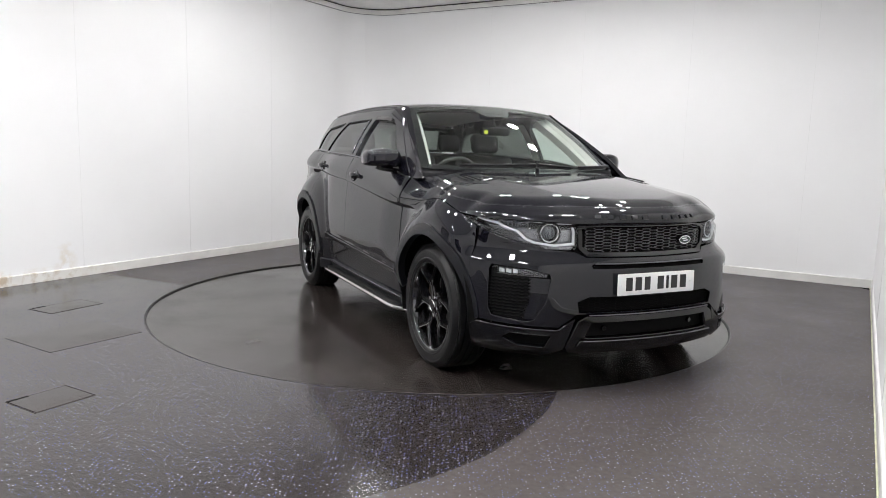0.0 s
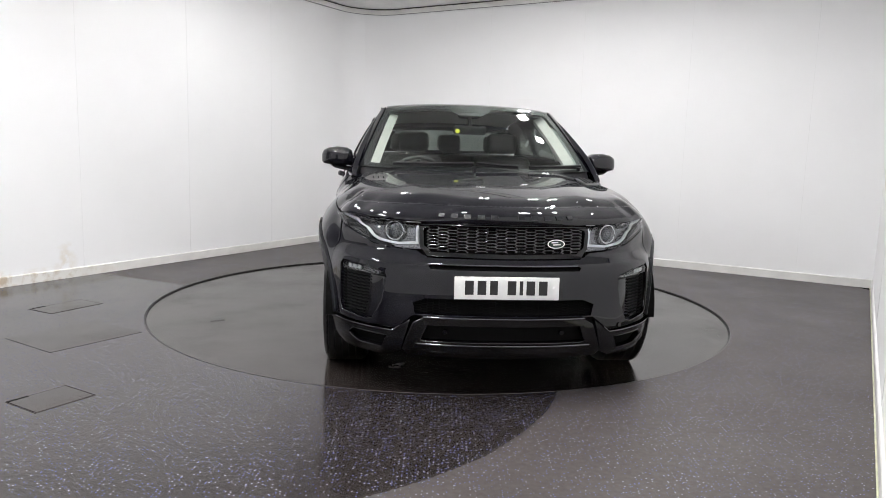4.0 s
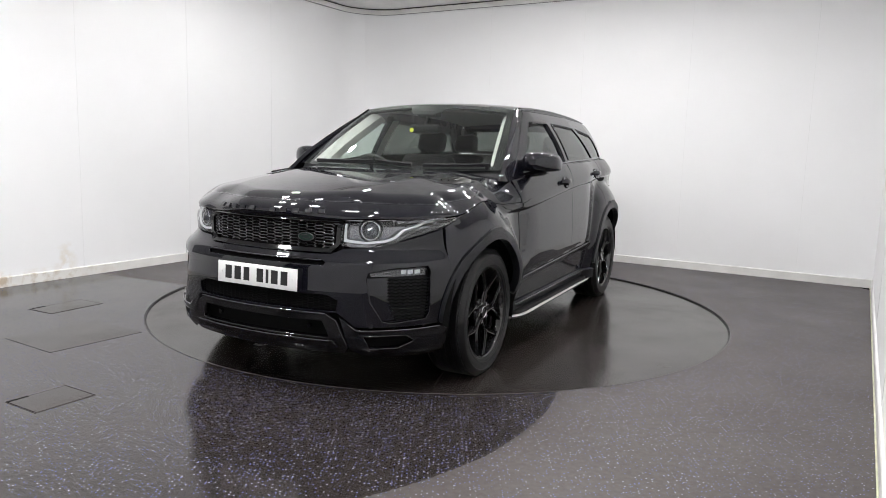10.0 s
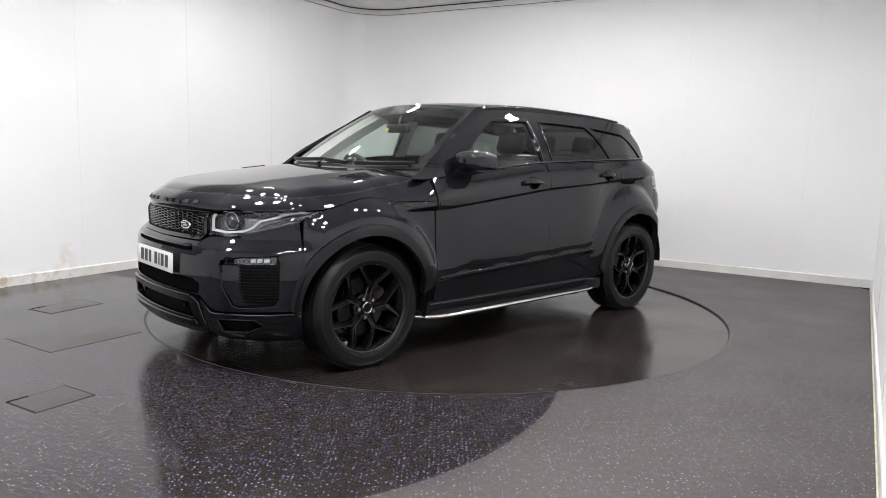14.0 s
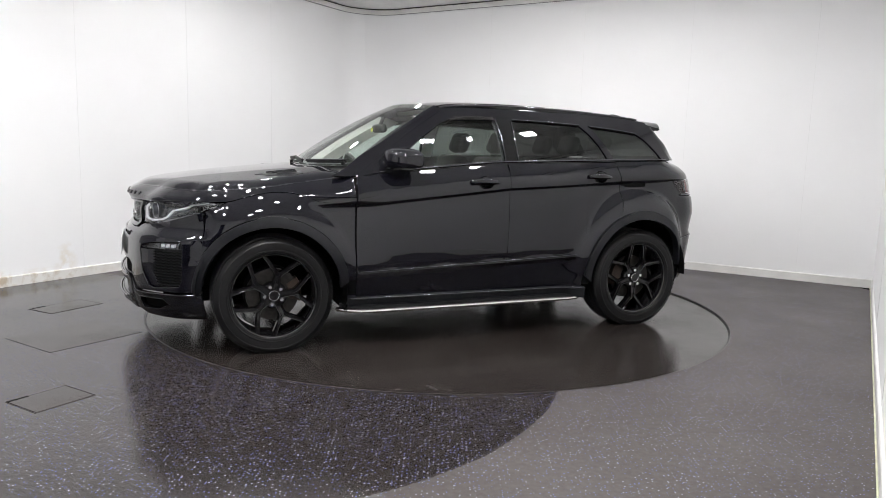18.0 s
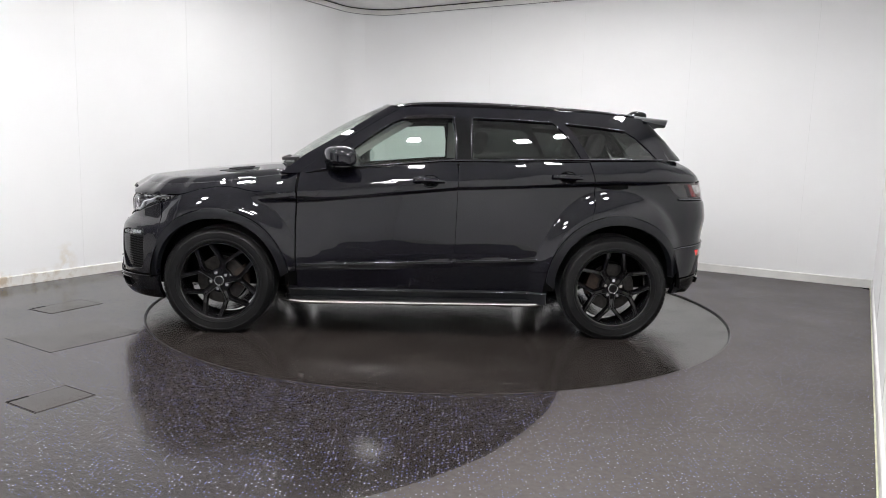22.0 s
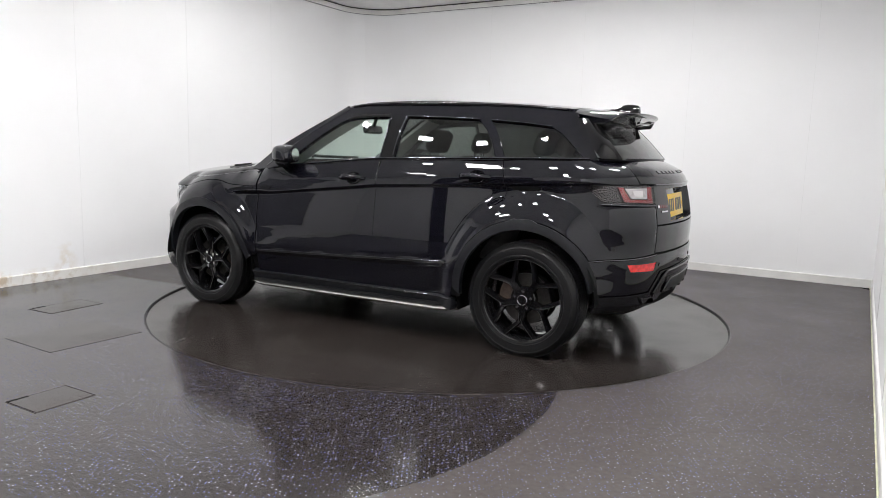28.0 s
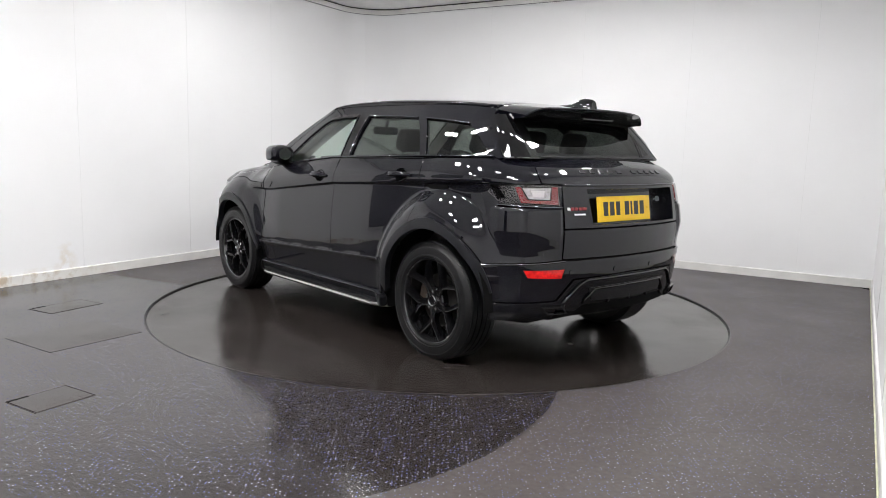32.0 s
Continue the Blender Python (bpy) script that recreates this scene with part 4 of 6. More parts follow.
        panel("side_frame", frame_, U, PAINT, car, "black painted pillars and roof rail", h=0.03, holes=(dlo_f, dlo_r, dlo_q), fold=0.03, flip=fl)
        for nm, poly, gl, tx in (("front_window", dlo_f, CLEAR, "clear side glass with a faint green tint"), ("rear_window", dlo_r, PRIVACY, "dark privacy glass"), ("quarter_window", dlo_q, PRIVACY, "dark privacy glass")):
            w = panel(nm, poly, U, gl, car, tx, h=0.06, fold=0.0, lift=-0.008, gap=-0.012, flip=fl)
            w.visible_shadow = False
        # gloss strips: belt line and pillar cover
        panel("belt_strip", [(0.72, 1.098)] + [(x, belt(x) - 0.012) for x in (0.6, 0.2, -0.5, -1.14)] + [(-1.14, belt(-1.14) + 0.008)] + [(x, belt(x) + 0.008) for x in (-0.5, 0.2, 0.6)] + [(0.70, 1.115)], U, GLOSS, car,
              "gloss black belt strip", h=0.03, fold=0.008, lift=0.004, flip=fl)
        panel("pillar_cover", [(-0.232, 1.19), (-0.232, 1.35), (-0.212, 1.482), (-0.346, 1.482), (-0.338, 1.35), (-0.338, 1.20)], U, GLOSS, car, "gloss black centre pillar cover", h=0.03, fold=0.006, lift=0.004, flip=fl)
        # weather shields over the doors
        panel("wind_deflector", [(0.10, 1.482), (0.0, 1.492), (-0.21, 1.497), (-0.21, 1.470), (0.0, 1.464), (0.13, 1.452)], U, SMOKED, car, "smoked wind deflector", h=0.03, fold=0.006, lift=0.012, flip=fl)
        # rounded gloss mouldings: belt, window heads, centre pillar and roof edge
        def bead(name, pts, r, label, lift=0.004):
            bm = bmesh.new()
            p = dense(np.array(list(pts) + list(pts)[::-1], float), 0.05)
            p = p[:len(p) // 2 + 1]
            tube(bm, [Vector(q) for q in U(p[:, 0], p[:, 1], lift)], r, 8)
            part(name, bm, TRIM, car, label, smooth=60)
        bead("belt_moulding", [(x, belt(x) + 0.001) for x in np.linspace(0.66, -1.66, 30)], 0.0065, "gloss black belt moulding", 0.008)
        bead("window_moulding", [(0.13, 1.466), (0.0, 1.478), (-0.205, 1.482)], 0.004, "gloss black window moulding")
        bead("window_moulding", [(-0.352, 1.482), (-0.60, 1.478), (-0.90, 1.466)], 0.004, "gloss black window moulding")
        bead("window_moulding", [(-0.985, 1.461), (-1.20, 1.444), (-1.40, 1.422)], 0.004, "gloss black window moulding")
        bead("pillar_moulding", [(-0.236, 1.20), (-0.236, 1.35), (-0.220, 1.476)], 0.004, "gloss black pillar edge", 0.007)
        bead("pillar_moulding", [(-0.334, 1.21), (-0.334, 1.35), (-0.342, 1.476)], 0.004, "gloss black pillar edge", 0.007)
        bm = bmesh.new()
        tube(bm, [Vector(roof(np.array([x]), np.array([side * (0.640 + 0.012 * x if x < 0 else 0.640)]), 0.001)[0]) for x in np.linspace(0.14, -1.46, 24)], 0.006, 8)
        part("roof_moulding", bm, TRIM, car, "gloss black roof edge moulding", smooth=60)
        build_mirror(car, side)
        # side vent
        panel("wing_vent", [(0.86, 0.912), (0.86, 0.944), (1.02, 0.946), (1.10, 0.942), (1.06, 0.925), (0.96, 0.912)], M, GLOSS, car, "gloss black wing vent", h=0.015, fold=0.01, lift=0.004, flip=fl)
        panel("door_vent", [(0.80, 0.912), (0.80, 0.944), (0.72, 0.957), (0.665, 0.972), (0.66, 0.962), (0.70, 0.920)], M, GLOSS, car, "gloss black door trim", h=0.015, fold=0.01, lift=0.004, flip=fl)
        # moulding lines along the doors
        for a, b in ((0.80, -0.215), (-0.24, -0.79)):
            zz = lambda s: float(line_low(s))
            panel("door_moulding", [(a, zz(a) + 0.001), (a, zz(a) + 0.016), (b, zz(b) + 0.016), (b, zz(b) + 0.001)], M, MOULDING, car, "satin dark grey door moulding", h=0.03, fold=0.006, lift=0.004, soft=0.005, flip=fl)
        for name, z0, up, a, b in (("moulding_edge", 0.017, 0.007, 0.80, -0.79), ("sill_edge", None, 0.024, 0.86, -0.84)):
            ss = np.linspace(a, b, 40)
            zz_ = line_low(ss) + z0 if z0 is not None else np.full(40, 0.309)
            bm = bmesh.new()
            tube(bm, [Vector(p) for p in M(ss, zz_, up)], 0.0042, 8)
            part(name, bm, TRIM, car, "rounded gloss black edge", smooth=60)
    build_inner_shell(car)
    build_front(car)
    build_rear(car)
    build_top(car)
    build_cabin(car)
    for x, y in ((1.33, 1), (1.33, -1), (-1.33, 1), (-1.33, -1)):
        build_wheel(car, x, y)
    return car


def at(surf, a, b, lift=0.0):
    """Point and outward frame of a surface: a function from (along, up, out) to the car's space."""
    f = lambda p, q: Vector(surf(np.array([p]), np.array([q]), lift)[0])
    o, e = f(a, b), 0.004
    ta, tb = (f(a + e, b) - f(a - e, b)).normalized(), (f(a, b + e) - f(a, b - e)).normalized()
    n = ta.cross(tb).normalized()
    tb = n.cross(ta)
    return o, ta, tb, n


def build_handle(door, M, hx, hz, side):
    o, ta, tb, n = at(M, hx, hz)
    if n.y * side < 0:
        n = -n
    to = lambda a, b, c: o + ta * a + tb * b + n * c
    bm = bmesh.new()
    ring = [(0.060 * math.cos(t), 0.044 * math.sin(t)) for t in np.linspace(0, 2 * math.pi, 28, endpoint=False)]
    lo, hi = [bm.verts.new(to(a * 0.80, b * 0.80, 0.0015)) for a, b in ring], [bm.verts.new(to(a * 0.92, b * 0.92, 0.005)) for a, b in ring]
    out_ = [bm.verts.new(to(a, b, -0.002)) for a, b in ring]
    for i in range(28):
        j = (i + 1) % 28
        bm.faces.new((lo[i], lo[j], hi[j], hi[i])), bm.faces.new((hi[i], hi[j], out_[j], out_[i]))
    bm.faces.new(lo)
    cup = part("handle_recess", bm, GLOSS, door, "gloss black handle recess", smooth=50)
    bm = bmesh.new()
    pts = [(-0.098, 0.0), (-0.06, 0.018), (0.0, 0.036), (0.06, 0.036), (0.10, 0.022), (0.112, 0.006)]
    rows = []
    for (a, c), w in zip(pts, (0.011, 0.015, 0.017, 0.018, 0.018, 0.013)):
        rows.append([bm.verts.new(to(a, w * math.cos(t), c + 0.010 * math.sin(t))) for t in np.linspace(0, 2 * math.pi, 10, endpoint=False)])
    for p, q in zip(rows, rows[1:]):
        for i in range(10):
            bm.faces.new((p[i], p[(i + 1) % 10], q[(i + 1) % 10], q[i]))
    bm.faces.new(rows[0]), bm.faces.new(rows[-1][::-1])
    part("door_handle", bm, PAINT, door, "black pull handle", smooth=60)


def build_headlight(car, M, side, fl):
    zt = lambda s: float(line_seam(s)) - 0.004
    sIn = nose_s(0.455)
    poly = [(1.605, 0.914), (1.66, 0.889), (1.76, 0.858), (1.90, 0.825), (2.05, 0.792), (2.20, 0.770), (sIn, 0.765), (sIn + 0.012, 0.84), (sIn, zt(sIn) - 0.006), (2.2, zt(2.2)), (2.0, zt(2.0)), (1.8, zt(1.8)), (1.70, zt(1.70))]
    h = panel("headlight", poly, M, LENS, car, "clear headlight with a round projector and white light guide", h=0.02, fold=0.0, lift=0.001, flip=fl)
    h.visible_shadow = False
    panel("housing", poly, M, LAMPGREY, h, "dark grey lamp housing", h=0.03, fold=0.0, lift=-0.05, gap=-0.01, flip=fl)
    panel("bezel", [(1.62, 0.908), (1.68, 0.884), (1.88, 0.833), (2.03, 0.800), (1.97, 0.828), (1.80, 0.878), (1.70, 0.902)], M, GLOSS, h, "black inner bezel", h=0.02, fold=0.01, lift=-0.010, flip=fl)
    o, ta, tb, n = at(M, 2.20, 0.848, -0.045)
    n = Vector((0.93, 0.36 * side, 0)).normalized()
    ta, tb = n.cross(Vector((0, 0, 1))).normalized(), Vector((0, 0, 1))
    ball = bmesh.new()
    bmesh.ops.create_uvsphere(ball, u_segments=20, v_segments=12, radius=0.042, matrix=Matrix.Translation(o - n * 0.012))
    part("projector", ball, PROJECTOR, h, "glass projector", smooth=60)
    bm = bmesh.new()
    circle = np.linspace(0, 2 * math.pi, 28, endpoint=False)
    tube(bm, [o + n * 0.016 + (ta * math.cos(t) + tb * math.sin(t)) * 0.047 for t in circle], 0.0042, 8, True)
    part("projector_ring", bm, LAMPCHROME, h, "chrome ring", smooth=60)
    bm = bmesh.new()
    tube(bm, [o + n * 0.004 + (ta * math.cos(t) + tb * math.sin(t)) * 0.058 for t in circle], 0.006, 8, True)
    part("projector_bezel", bm, DARK, h, smooth=60)
    # the light guide: down the inner end, under the projector, up between the chambers and out towards the tip
    pg = [(sIn - 0.008, 0.880), (sIn - 0.004, 0.787), (2.24, 0.779), (2.10, 0.791), (2.045, 0.810), (1.99, 0.850), (1.86, 0.880), (1.72, 0.906),
          (1.725, 0.910), (1.87, 0.887), (2.00, 0.859), (2.058, 0.817), (2.11, 0.802), (2.235, 0.791), (sIn - 0.018, 0.800), (sIn - 0.020, 0.880)]
    panel("light_guide", pg, M, LAMPWHITE, h, "frosted white light guide", h=0.015, fold=0.012, lift=-0.012, flip=fl)
    # ribbed outer chamber
    for i in range(4):
        s0 = 1.985 - 0.068 * i
        z0, z1 = 0.892 + 0.004 * i, zt(s0) - 0.006
        rib = [(s0 - 0.008, 0.893 + 0.005 * i), (s0 + 0.040, 0.880 + 0.005 * i), (s0 + 0.050, z1), (s0 - 0.005, z1 + 0.002)]
        panel("reflector_rib", rib, M, LAMPCHROME, h, "chrome reflector rib", h=0.02, fold=0.012, lift=-0.020, flip=fl)


def build_tail_lamp(car, M, side, fl):
    a, b = tail_s(0.58), -1.68
    poly = [(b, 1.074), (-1.77, 1.005), (-1.82, 0.976), (a + 0.004, 0.968), (a + 0.004, 1.084), (tail_s(0.70), 1.084)]
    t = panel("tail_lamp", poly, M, TAIL_LENS, car, "smoked tail lamp with a white and red centre", h=0.02, fold=0.0, lift=0.007, flip=fl)
    t.visible_shadow = False
    panel("lamp_base", poly, M, GLOSS, t, h=0.03, fold=0.0, lift=-0.022, flip=fl)
    T = lambda pts: [(tail_s(y), z) for y, z in pts]
    panel("red_surround", T([(0.822, 1.070), (0.796, 0.985), (0.605, 0.976), (0.603, 1.074), (0.640, 1.074), (0.648, 0.999), (0.768, 1.001), (0.800, 1.070)]), M, RED, t, "red lens", h=0.012, fold=0.006, lift=0.001, flip=fl)
    panel("reverse_light", T([(0.793, 1.064), (0.763, 1.006), (0.655, 1.004), (0.647, 1.068)]), M, LAMPCLEAR, t, "clear white lens", h=0.012, fold=0.006, lift=0.003, flip=fl)
    panel("reverse_bulb", T([(0.755, 1.052), (0.742, 1.018), (0.690, 1.016), (0.682, 1.054)]), M, LAMPWHITE, t, "bright lamp cell", h=0.012, fold=0.004, lift=0.005, flip=fl)


def build_mirror(car, side):
    bm = bmesh.new()
    # rounded housing: rings across the width
    rows = []
    for y, sx, sz, cx, cz in ((0.828, 0.05, 0.034, 0.55, 1.168), (0.840, 0.076, 0.060, 0.545, 1.180), (0.87, 0.092, 0.071, 0.54, 1.187), (0.935, 0.096, 0.074, 0.525, 1.190), (0.995, 0.088, 0.068, 0.50, 1.188), (1.032, 0.070, 0.056, 0.485, 1.184), (1.048, 0.040, 0.034, 0.472, 1.180)):
        ring = []
        for t in np.linspace(0, 2 * math.pi, 24, endpoint=False):
            c, s_ = math.cos(t), math.sin(t)
            px = math.copysign(abs(c) ** 0.55, c) * (sx * 1.15 if c > 0 else sx * 0.9)
            ring.append(bm.verts.new((cx + px, side * y, cz + math.copysign(abs(s_) ** 0.6, s_) * (sz if s_ > 0 else sz * 0.74))))
        rows.append(ring)
    for p, q in zip(rows, rows[1:]):
        for i in range(24):
            bm.faces.new((p[i], p[(i + 1) % 24], q[(i + 1) % 24], q[i]))
    bm.faces.new(rows[0]), bm.faces.new(rows[-1][::-1])
    m = part("door_mirror", bm, PAINT, car, "black painted door mirror", smooth=50)
    bm = bmesh.new()
    prism(bm, [(0.935 + 0.062 * math.cos(t), 1.194 + 0.045 * math.sin(t)) for t in np.linspace(0, 2 * math.pi, 28, endpoint=False)], 0.002, lambda p, q, d: (0.4365 + (0.935 - p) * 0.29 - d, side * p, q))
    part("mirror_glass", bm, CHROME, m, "silver mirror glass")
    bm = bmesh.new()
    rows = []
    for y, x, z, sx, sz in ((0.83, 0.60, 1.108, 0.06, 0.016), (0.88, 0.565, 1.118, 0.06, 0.018), (0.95, 0.535, 1.130, 0.075, 0.018), (0.985, 0.515, 1.142, 0.06, 0.014)):
        rows.append([bm.verts.new((x + sx * math.cos(t), side * y, z + sz * math.sin(t))) for t in np.linspace(0, 2 * math.pi, 14, endpoint=False)])
    for p, q in zip(rows, rows[1:]):
        for i in range(14):
            bm.faces.new((p[i], p[(i + 1) % 14], q[(i + 1) % 14], q[i]))
    bm.faces.new(rows[0]), bm.faces.new(rows[-1][::-1])
    part("mirror_foot", bm, GLOSS, m, "gloss black mirror foot", smooth=50)


def build_inner_shell(car):
    """The dark structure behind the panel gaps, and the floor pan."""
    for side in (1, -1):
        ss = np.linspace(S_REAR, S_FRONT, 150)
        zz = np.linspace(0.30, 1.0, 14)
        bm = bmesh.new()
        rows = []
        for s in ss:
            top = float(line_belt(s)) - 0.012
            z = 0.33 + (top - 0.33) * np.linspace(0, 1, 14)
            pts = sheet(np.full(14, s), z, -0.016, side)
            rows.append([bm.verts.new(p) for p in pts])
        for i in range(len(ss) - 1):
            for j in range(13):
                s, z = (ss[i] + ss[i + 1]) / 2, (rows[i][j].co.z + rows[i][j + 1].co.z) / 2
                if min(math.hypot(s - 1.34, z - 0.36), math.hypot(s + 1.335, z - 0.37)) < 0.44:
                    continue
                if s > 1.6 and (z > 0.74 or z < 0.52 or nose_s(0.86) < s < nose_s(0.5)):
                    continue
                if (s < -1.7 and z > 0.95) or (s < -2.0 and z > 0.84):
                    continue
                bm.faces.new((rows[i][j], rows[i + 1][j], rows[i + 1][j + 1], rows[i][j + 1]))
        bmesh.ops.delete(bm, geom=[v for v in bm.verts if not v.link_faces], context="VERTS")
        part("inner_shell", bm, CAVITY, car)
    bm = bmesh.new()
    box(bm, (0.0, 0, 0.275), (1.74, 1.55, 0.07), 0.02)
    box(bm, (1.45, 0, 0.30), (1.0, 0.98, 0.10), 0.02)
    box(bm, (-1.42, 0, 0.33), (0.95, 0.98, 0.10), 0.02)
    box(bm, (1.62, 0, 0.62), (0.55, 0.96, 0.52), 0.03)
    box(bm, (-1.62, 0, 0.60), (0.45, 0.96, 0.45), 0.03)
    part("floor_pan", bm, CAVITY, car, "dark underbody")


def nose(a, z, lift=0.0):
    """The nose unrolled to both sides: a is the way along the outline from the middle, left positive."""
    a = np.asarray(a, float)
    p = sheet(S_FRONT - np.abs(a), z, lift, 1)
    p[..., 1] = np.where(np.abs(a) < 0.02, a, p[..., 1] * np.where(a < 0, -1, 1))
    return p


def tail(a, z, lift=0.0):
    a = np.asarray(a, float)
    p = sheet(S_REAR + np.abs(a), z, lift, 1)
    p[..., 1] = np.where(np.abs(a) < 0.02, a, p[..., 1] * np.where(a < 0, -1, 1))
    return p


def fa(y):
    return S_FRONT - nose_s(y)


def ra(y):
    return tail_s(y) - S_REAR


def both(half):
    """An outline from its left half, listed from the middle top round to the middle bottom."""
    left = [(-a, z) for a, z in half[::-1]]
    return left[half[-1][0] == 0:len(left) - (half[0][0] == 0)] + list(half)


def plate(name, car, center, tilt, face, size=(0.522, 0.113)):
    """A number plate with its characters as plain bars."""
    p = bmesh.new()
    R = Euler((0, radians(tilt), 0)).to_matrix()
    s = 1 if center[0] > 0 else -1
    box(p, center, (0.006, *size), 0.0025, R)
    ob = part(name, p, face, car, "white number plate" if s > 0 else "yellow number plate", smooth=30)
    y = 0.205
    for i, w in enumerate((0.05, 0.05, 0.02, 0.05, 0.0, 0.045, 0.05, 0.05)):
        if w:
            bm = bmesh.new()
            off = R @ Vector((s * 0.0035, (y - w / 2) * s, 0.002))
            box(bm, Vector(center) + off, (0.0016, w * 0.86, 0.070 if s > 0 else 0.082), 0.0005, R, 1)
            part("bar", bm, INK, ob, "black bar")
        y -= (w + 0.012) if w else 0.03
    for yy in (-0.235, 0.235):
        bm = bmesh.new()
        rod(bm, Vector(center) + R @ Vector((s * 0.003, yy, 0)), Vector(center) + R @ Vector((s * 0.006, yy, 0)), 0.008, 14)
        part("plate_cap", bm, face, ob, "round screw cap", smooth=40)
    return ob


def build_front(car):
    A = lambda s: S_FRONT - s
    sIn = nose_s(0.455)
    half = [(0.0, 0.730), (fa(0.36), 0.728), (fa(0.425), 0.738), (A(sIn) + 0.01, 0.757), (A(2.20), 0.764), (A(2.05), 0.786), (A(1.90), 0.819), (A(1.76), 0.856), (A(1.7440), 0.70), (A(1.7490), 0.575), (A(1.757), 0.39),
            (A(1.80), 0.382), (fa(0.55), 0.372), (fa(0.46), 0.440), (0.0, 0.440)]
    mesh_hole = both([(0.0, 0.530), (fa(0.40), 0.530), (fa(0.46), 0.505), (fa(0.45), 0.448), (0.0, 0.448)])
    slot = both([(0.0, 0.700), (fa(0.37), 0.700), (fa(0.39), 0.692), (fa(0.38), 0.676), (0.0, 0.676)])
    fog = [(A(1.882), 0.682), (fa(0.70), 0.672), (fa(0.605), 0.650), (fa(0.595), 0.625), (fa(0.615), 0.50), (fa(0.665), 0.405), (fa(0.70), 0.394), (A(1.895), 0.412), (A(1.872), 0.45), (A(1.868), 0.655)]
    fogm = [(-a, z) for a, z in fog]
    bump = panel("front_bumper", both(half), nose, PAINT, car, "black painted front bumper", h=0.022, gap=0.0012, holes=(mesh_hole, slot, fog, fogm), fold=0.03)
    panel("slot_back", both([(0.0, 0.715), (fa(0.41), 0.715), (fa(0.41), 0.66), (0.0, 0.66)]), nose, CAVITY, bump, h=0.04, fold=0, lift=-0.028, gap=0)
    panel("lower_mesh_back", both([(0.0, 0.55), (fa(0.5), 0.55), (fa(0.5), 0.43), (0.0, 0.43)]), nose, CAVITY, bump, h=0.04, fold=0, lift=-0.035, gap=0)
    honeycomb("lower_mesh", bump, nose, -fa(0.47), fa(0.47), 0.452, 0.528, 0.021, -0.018, 0.0022, CAVITY)
    for k, poly in ((1, fog), (-1, fogm)):
        sg = lambda pts: [(k * a, z) for a, z in pts]
        panel("vent_back", sg([(A(1.86), 0.69), (fa(0.59), 0.66), (fa(0.59), 0.50), (fa(0.66), 0.39), (A(1.88), 0.40)]), nose, DARK, bump, h=0.03, fold=0, lift=-0.045, gap=0)
        # horizontal wave slats in the vent
        for z in np.arange(0.415, 0.615, 0.0165):
            a0, a1 = A(1.872), fa(0.690 if z > 0.5 else 0.690 + (0.5 - z) * 0.3)
            bm = bmesh.new()
            tt = np.linspace(a0, a1, 12)
            pts = nose(k * tt, z + 0.003 * np.cos((tt - a0) * 150), -0.022)
            tube(bm, [Vector(p) for p in pts], 0.0042, 6)
            part("vent_slat", bm, CAVITY, bump, smooth=60)
        # the smooth inner cheek that slopes into the vent
        c0, c1 = fa(0.605), fa(0.705)
        cheek = lambda a, b, lift=0.0: nose(a, b, lift - 0.004 - 0.026 * np.clip((np.abs(a) - c0) / (c1 - c0), 0, 1))
        panel("vent_cheek", sg([(fa(0.597), 0.624), (fa(0.617), 0.50), (fa(0.667), 0.405), (fa(0.73), 0.400), (fa(0.70), 0.50), (fa(0.695), 0.624)]), cheek, PAINT, bump, "black painted vent cheek", h=0.02, fold=0)
        rim_ = np.array(poly)
        loop = dense(rim_, 0.03)
        bm = bmesh.new()
        tube(bm, [Vector(p) for p in nose(loop[:, 0], loop[:, 1], -0.004)], 0.004, 8, True)
        part("vent_rim", bm, GLOSS, bump, "gloss black vent rim", smooth=60)
        fl_ = panel("fog_lamp", sg([(A(1.885), 0.674), (fa(0.70), 0.664), (fa(0.612), 0.643), (fa(0.618), 0.628), (A(1.893), 0.634)]), nose, LENS, bump, "clear slim fog lamp", h=0.02, fold=0.006, lift=-0.006)
        panel("lamp_bowl", sg([(A(1.885), 0.676), (fa(0.70), 0.666), (fa(0.61), 0.645), (fa(0.615), 0.624), (A(1.89), 0.630)]), nose, CHROMEBLACK, fl_, h=0.02, fold=0, lift=-0.03)
        for yy in (0.800, 0.775, 0.750):
            panel("led", sg([(fa(yy + 0.011), 0.665), (fa(yy - 0.009), 0.660), (fa(yy - 0.009), 0.640), (fa(yy + 0.011), 0.643)]), nose, LAMPCLEAR, fl_, "clear lamp cell", h=0.02, fold=0.004, lift=-0.016)
    # lower lips at the corners and the skid bar
    for k in (1, -1):
        lip = [(k * a, z) for a, z in ((A(1.757), 0.376), (A(1.80), 0.368), (fa(0.555), 0.358), (fa(0.50), 0.40), (fa(0.47), 0.42), (fa(0.52), 0.25), (fa(0.60), 0.215), (A(1.90), 0.208), (A(1.74), 0.212))]
        duct = [(k * a, z) for a, z in ((fa(0.585), 0.330), (fa(0.76), 0.336), (fa(0.79), 0.305), (fa(0.735), 0.268), (fa(0.615), 0.262))]
        panel("corner_lip", lip, nose, SATIN, bump, "satin black lower corner", h=0.022, fold=0.03, lift=0.008, holes=(duct,))
        # a tube added for the bright highlight along the lip's top edge
        bm = bmesh.new()
        top = dense(np.array([(k * a, z) for a, z in ((A(1.757), 0.377), (A(1.80), 0.369), (fa(0.555), 0.359), (fa(0.50), 0.401))]), 0.03)
        top = top[:int(len(top) * 0.5) + 1]
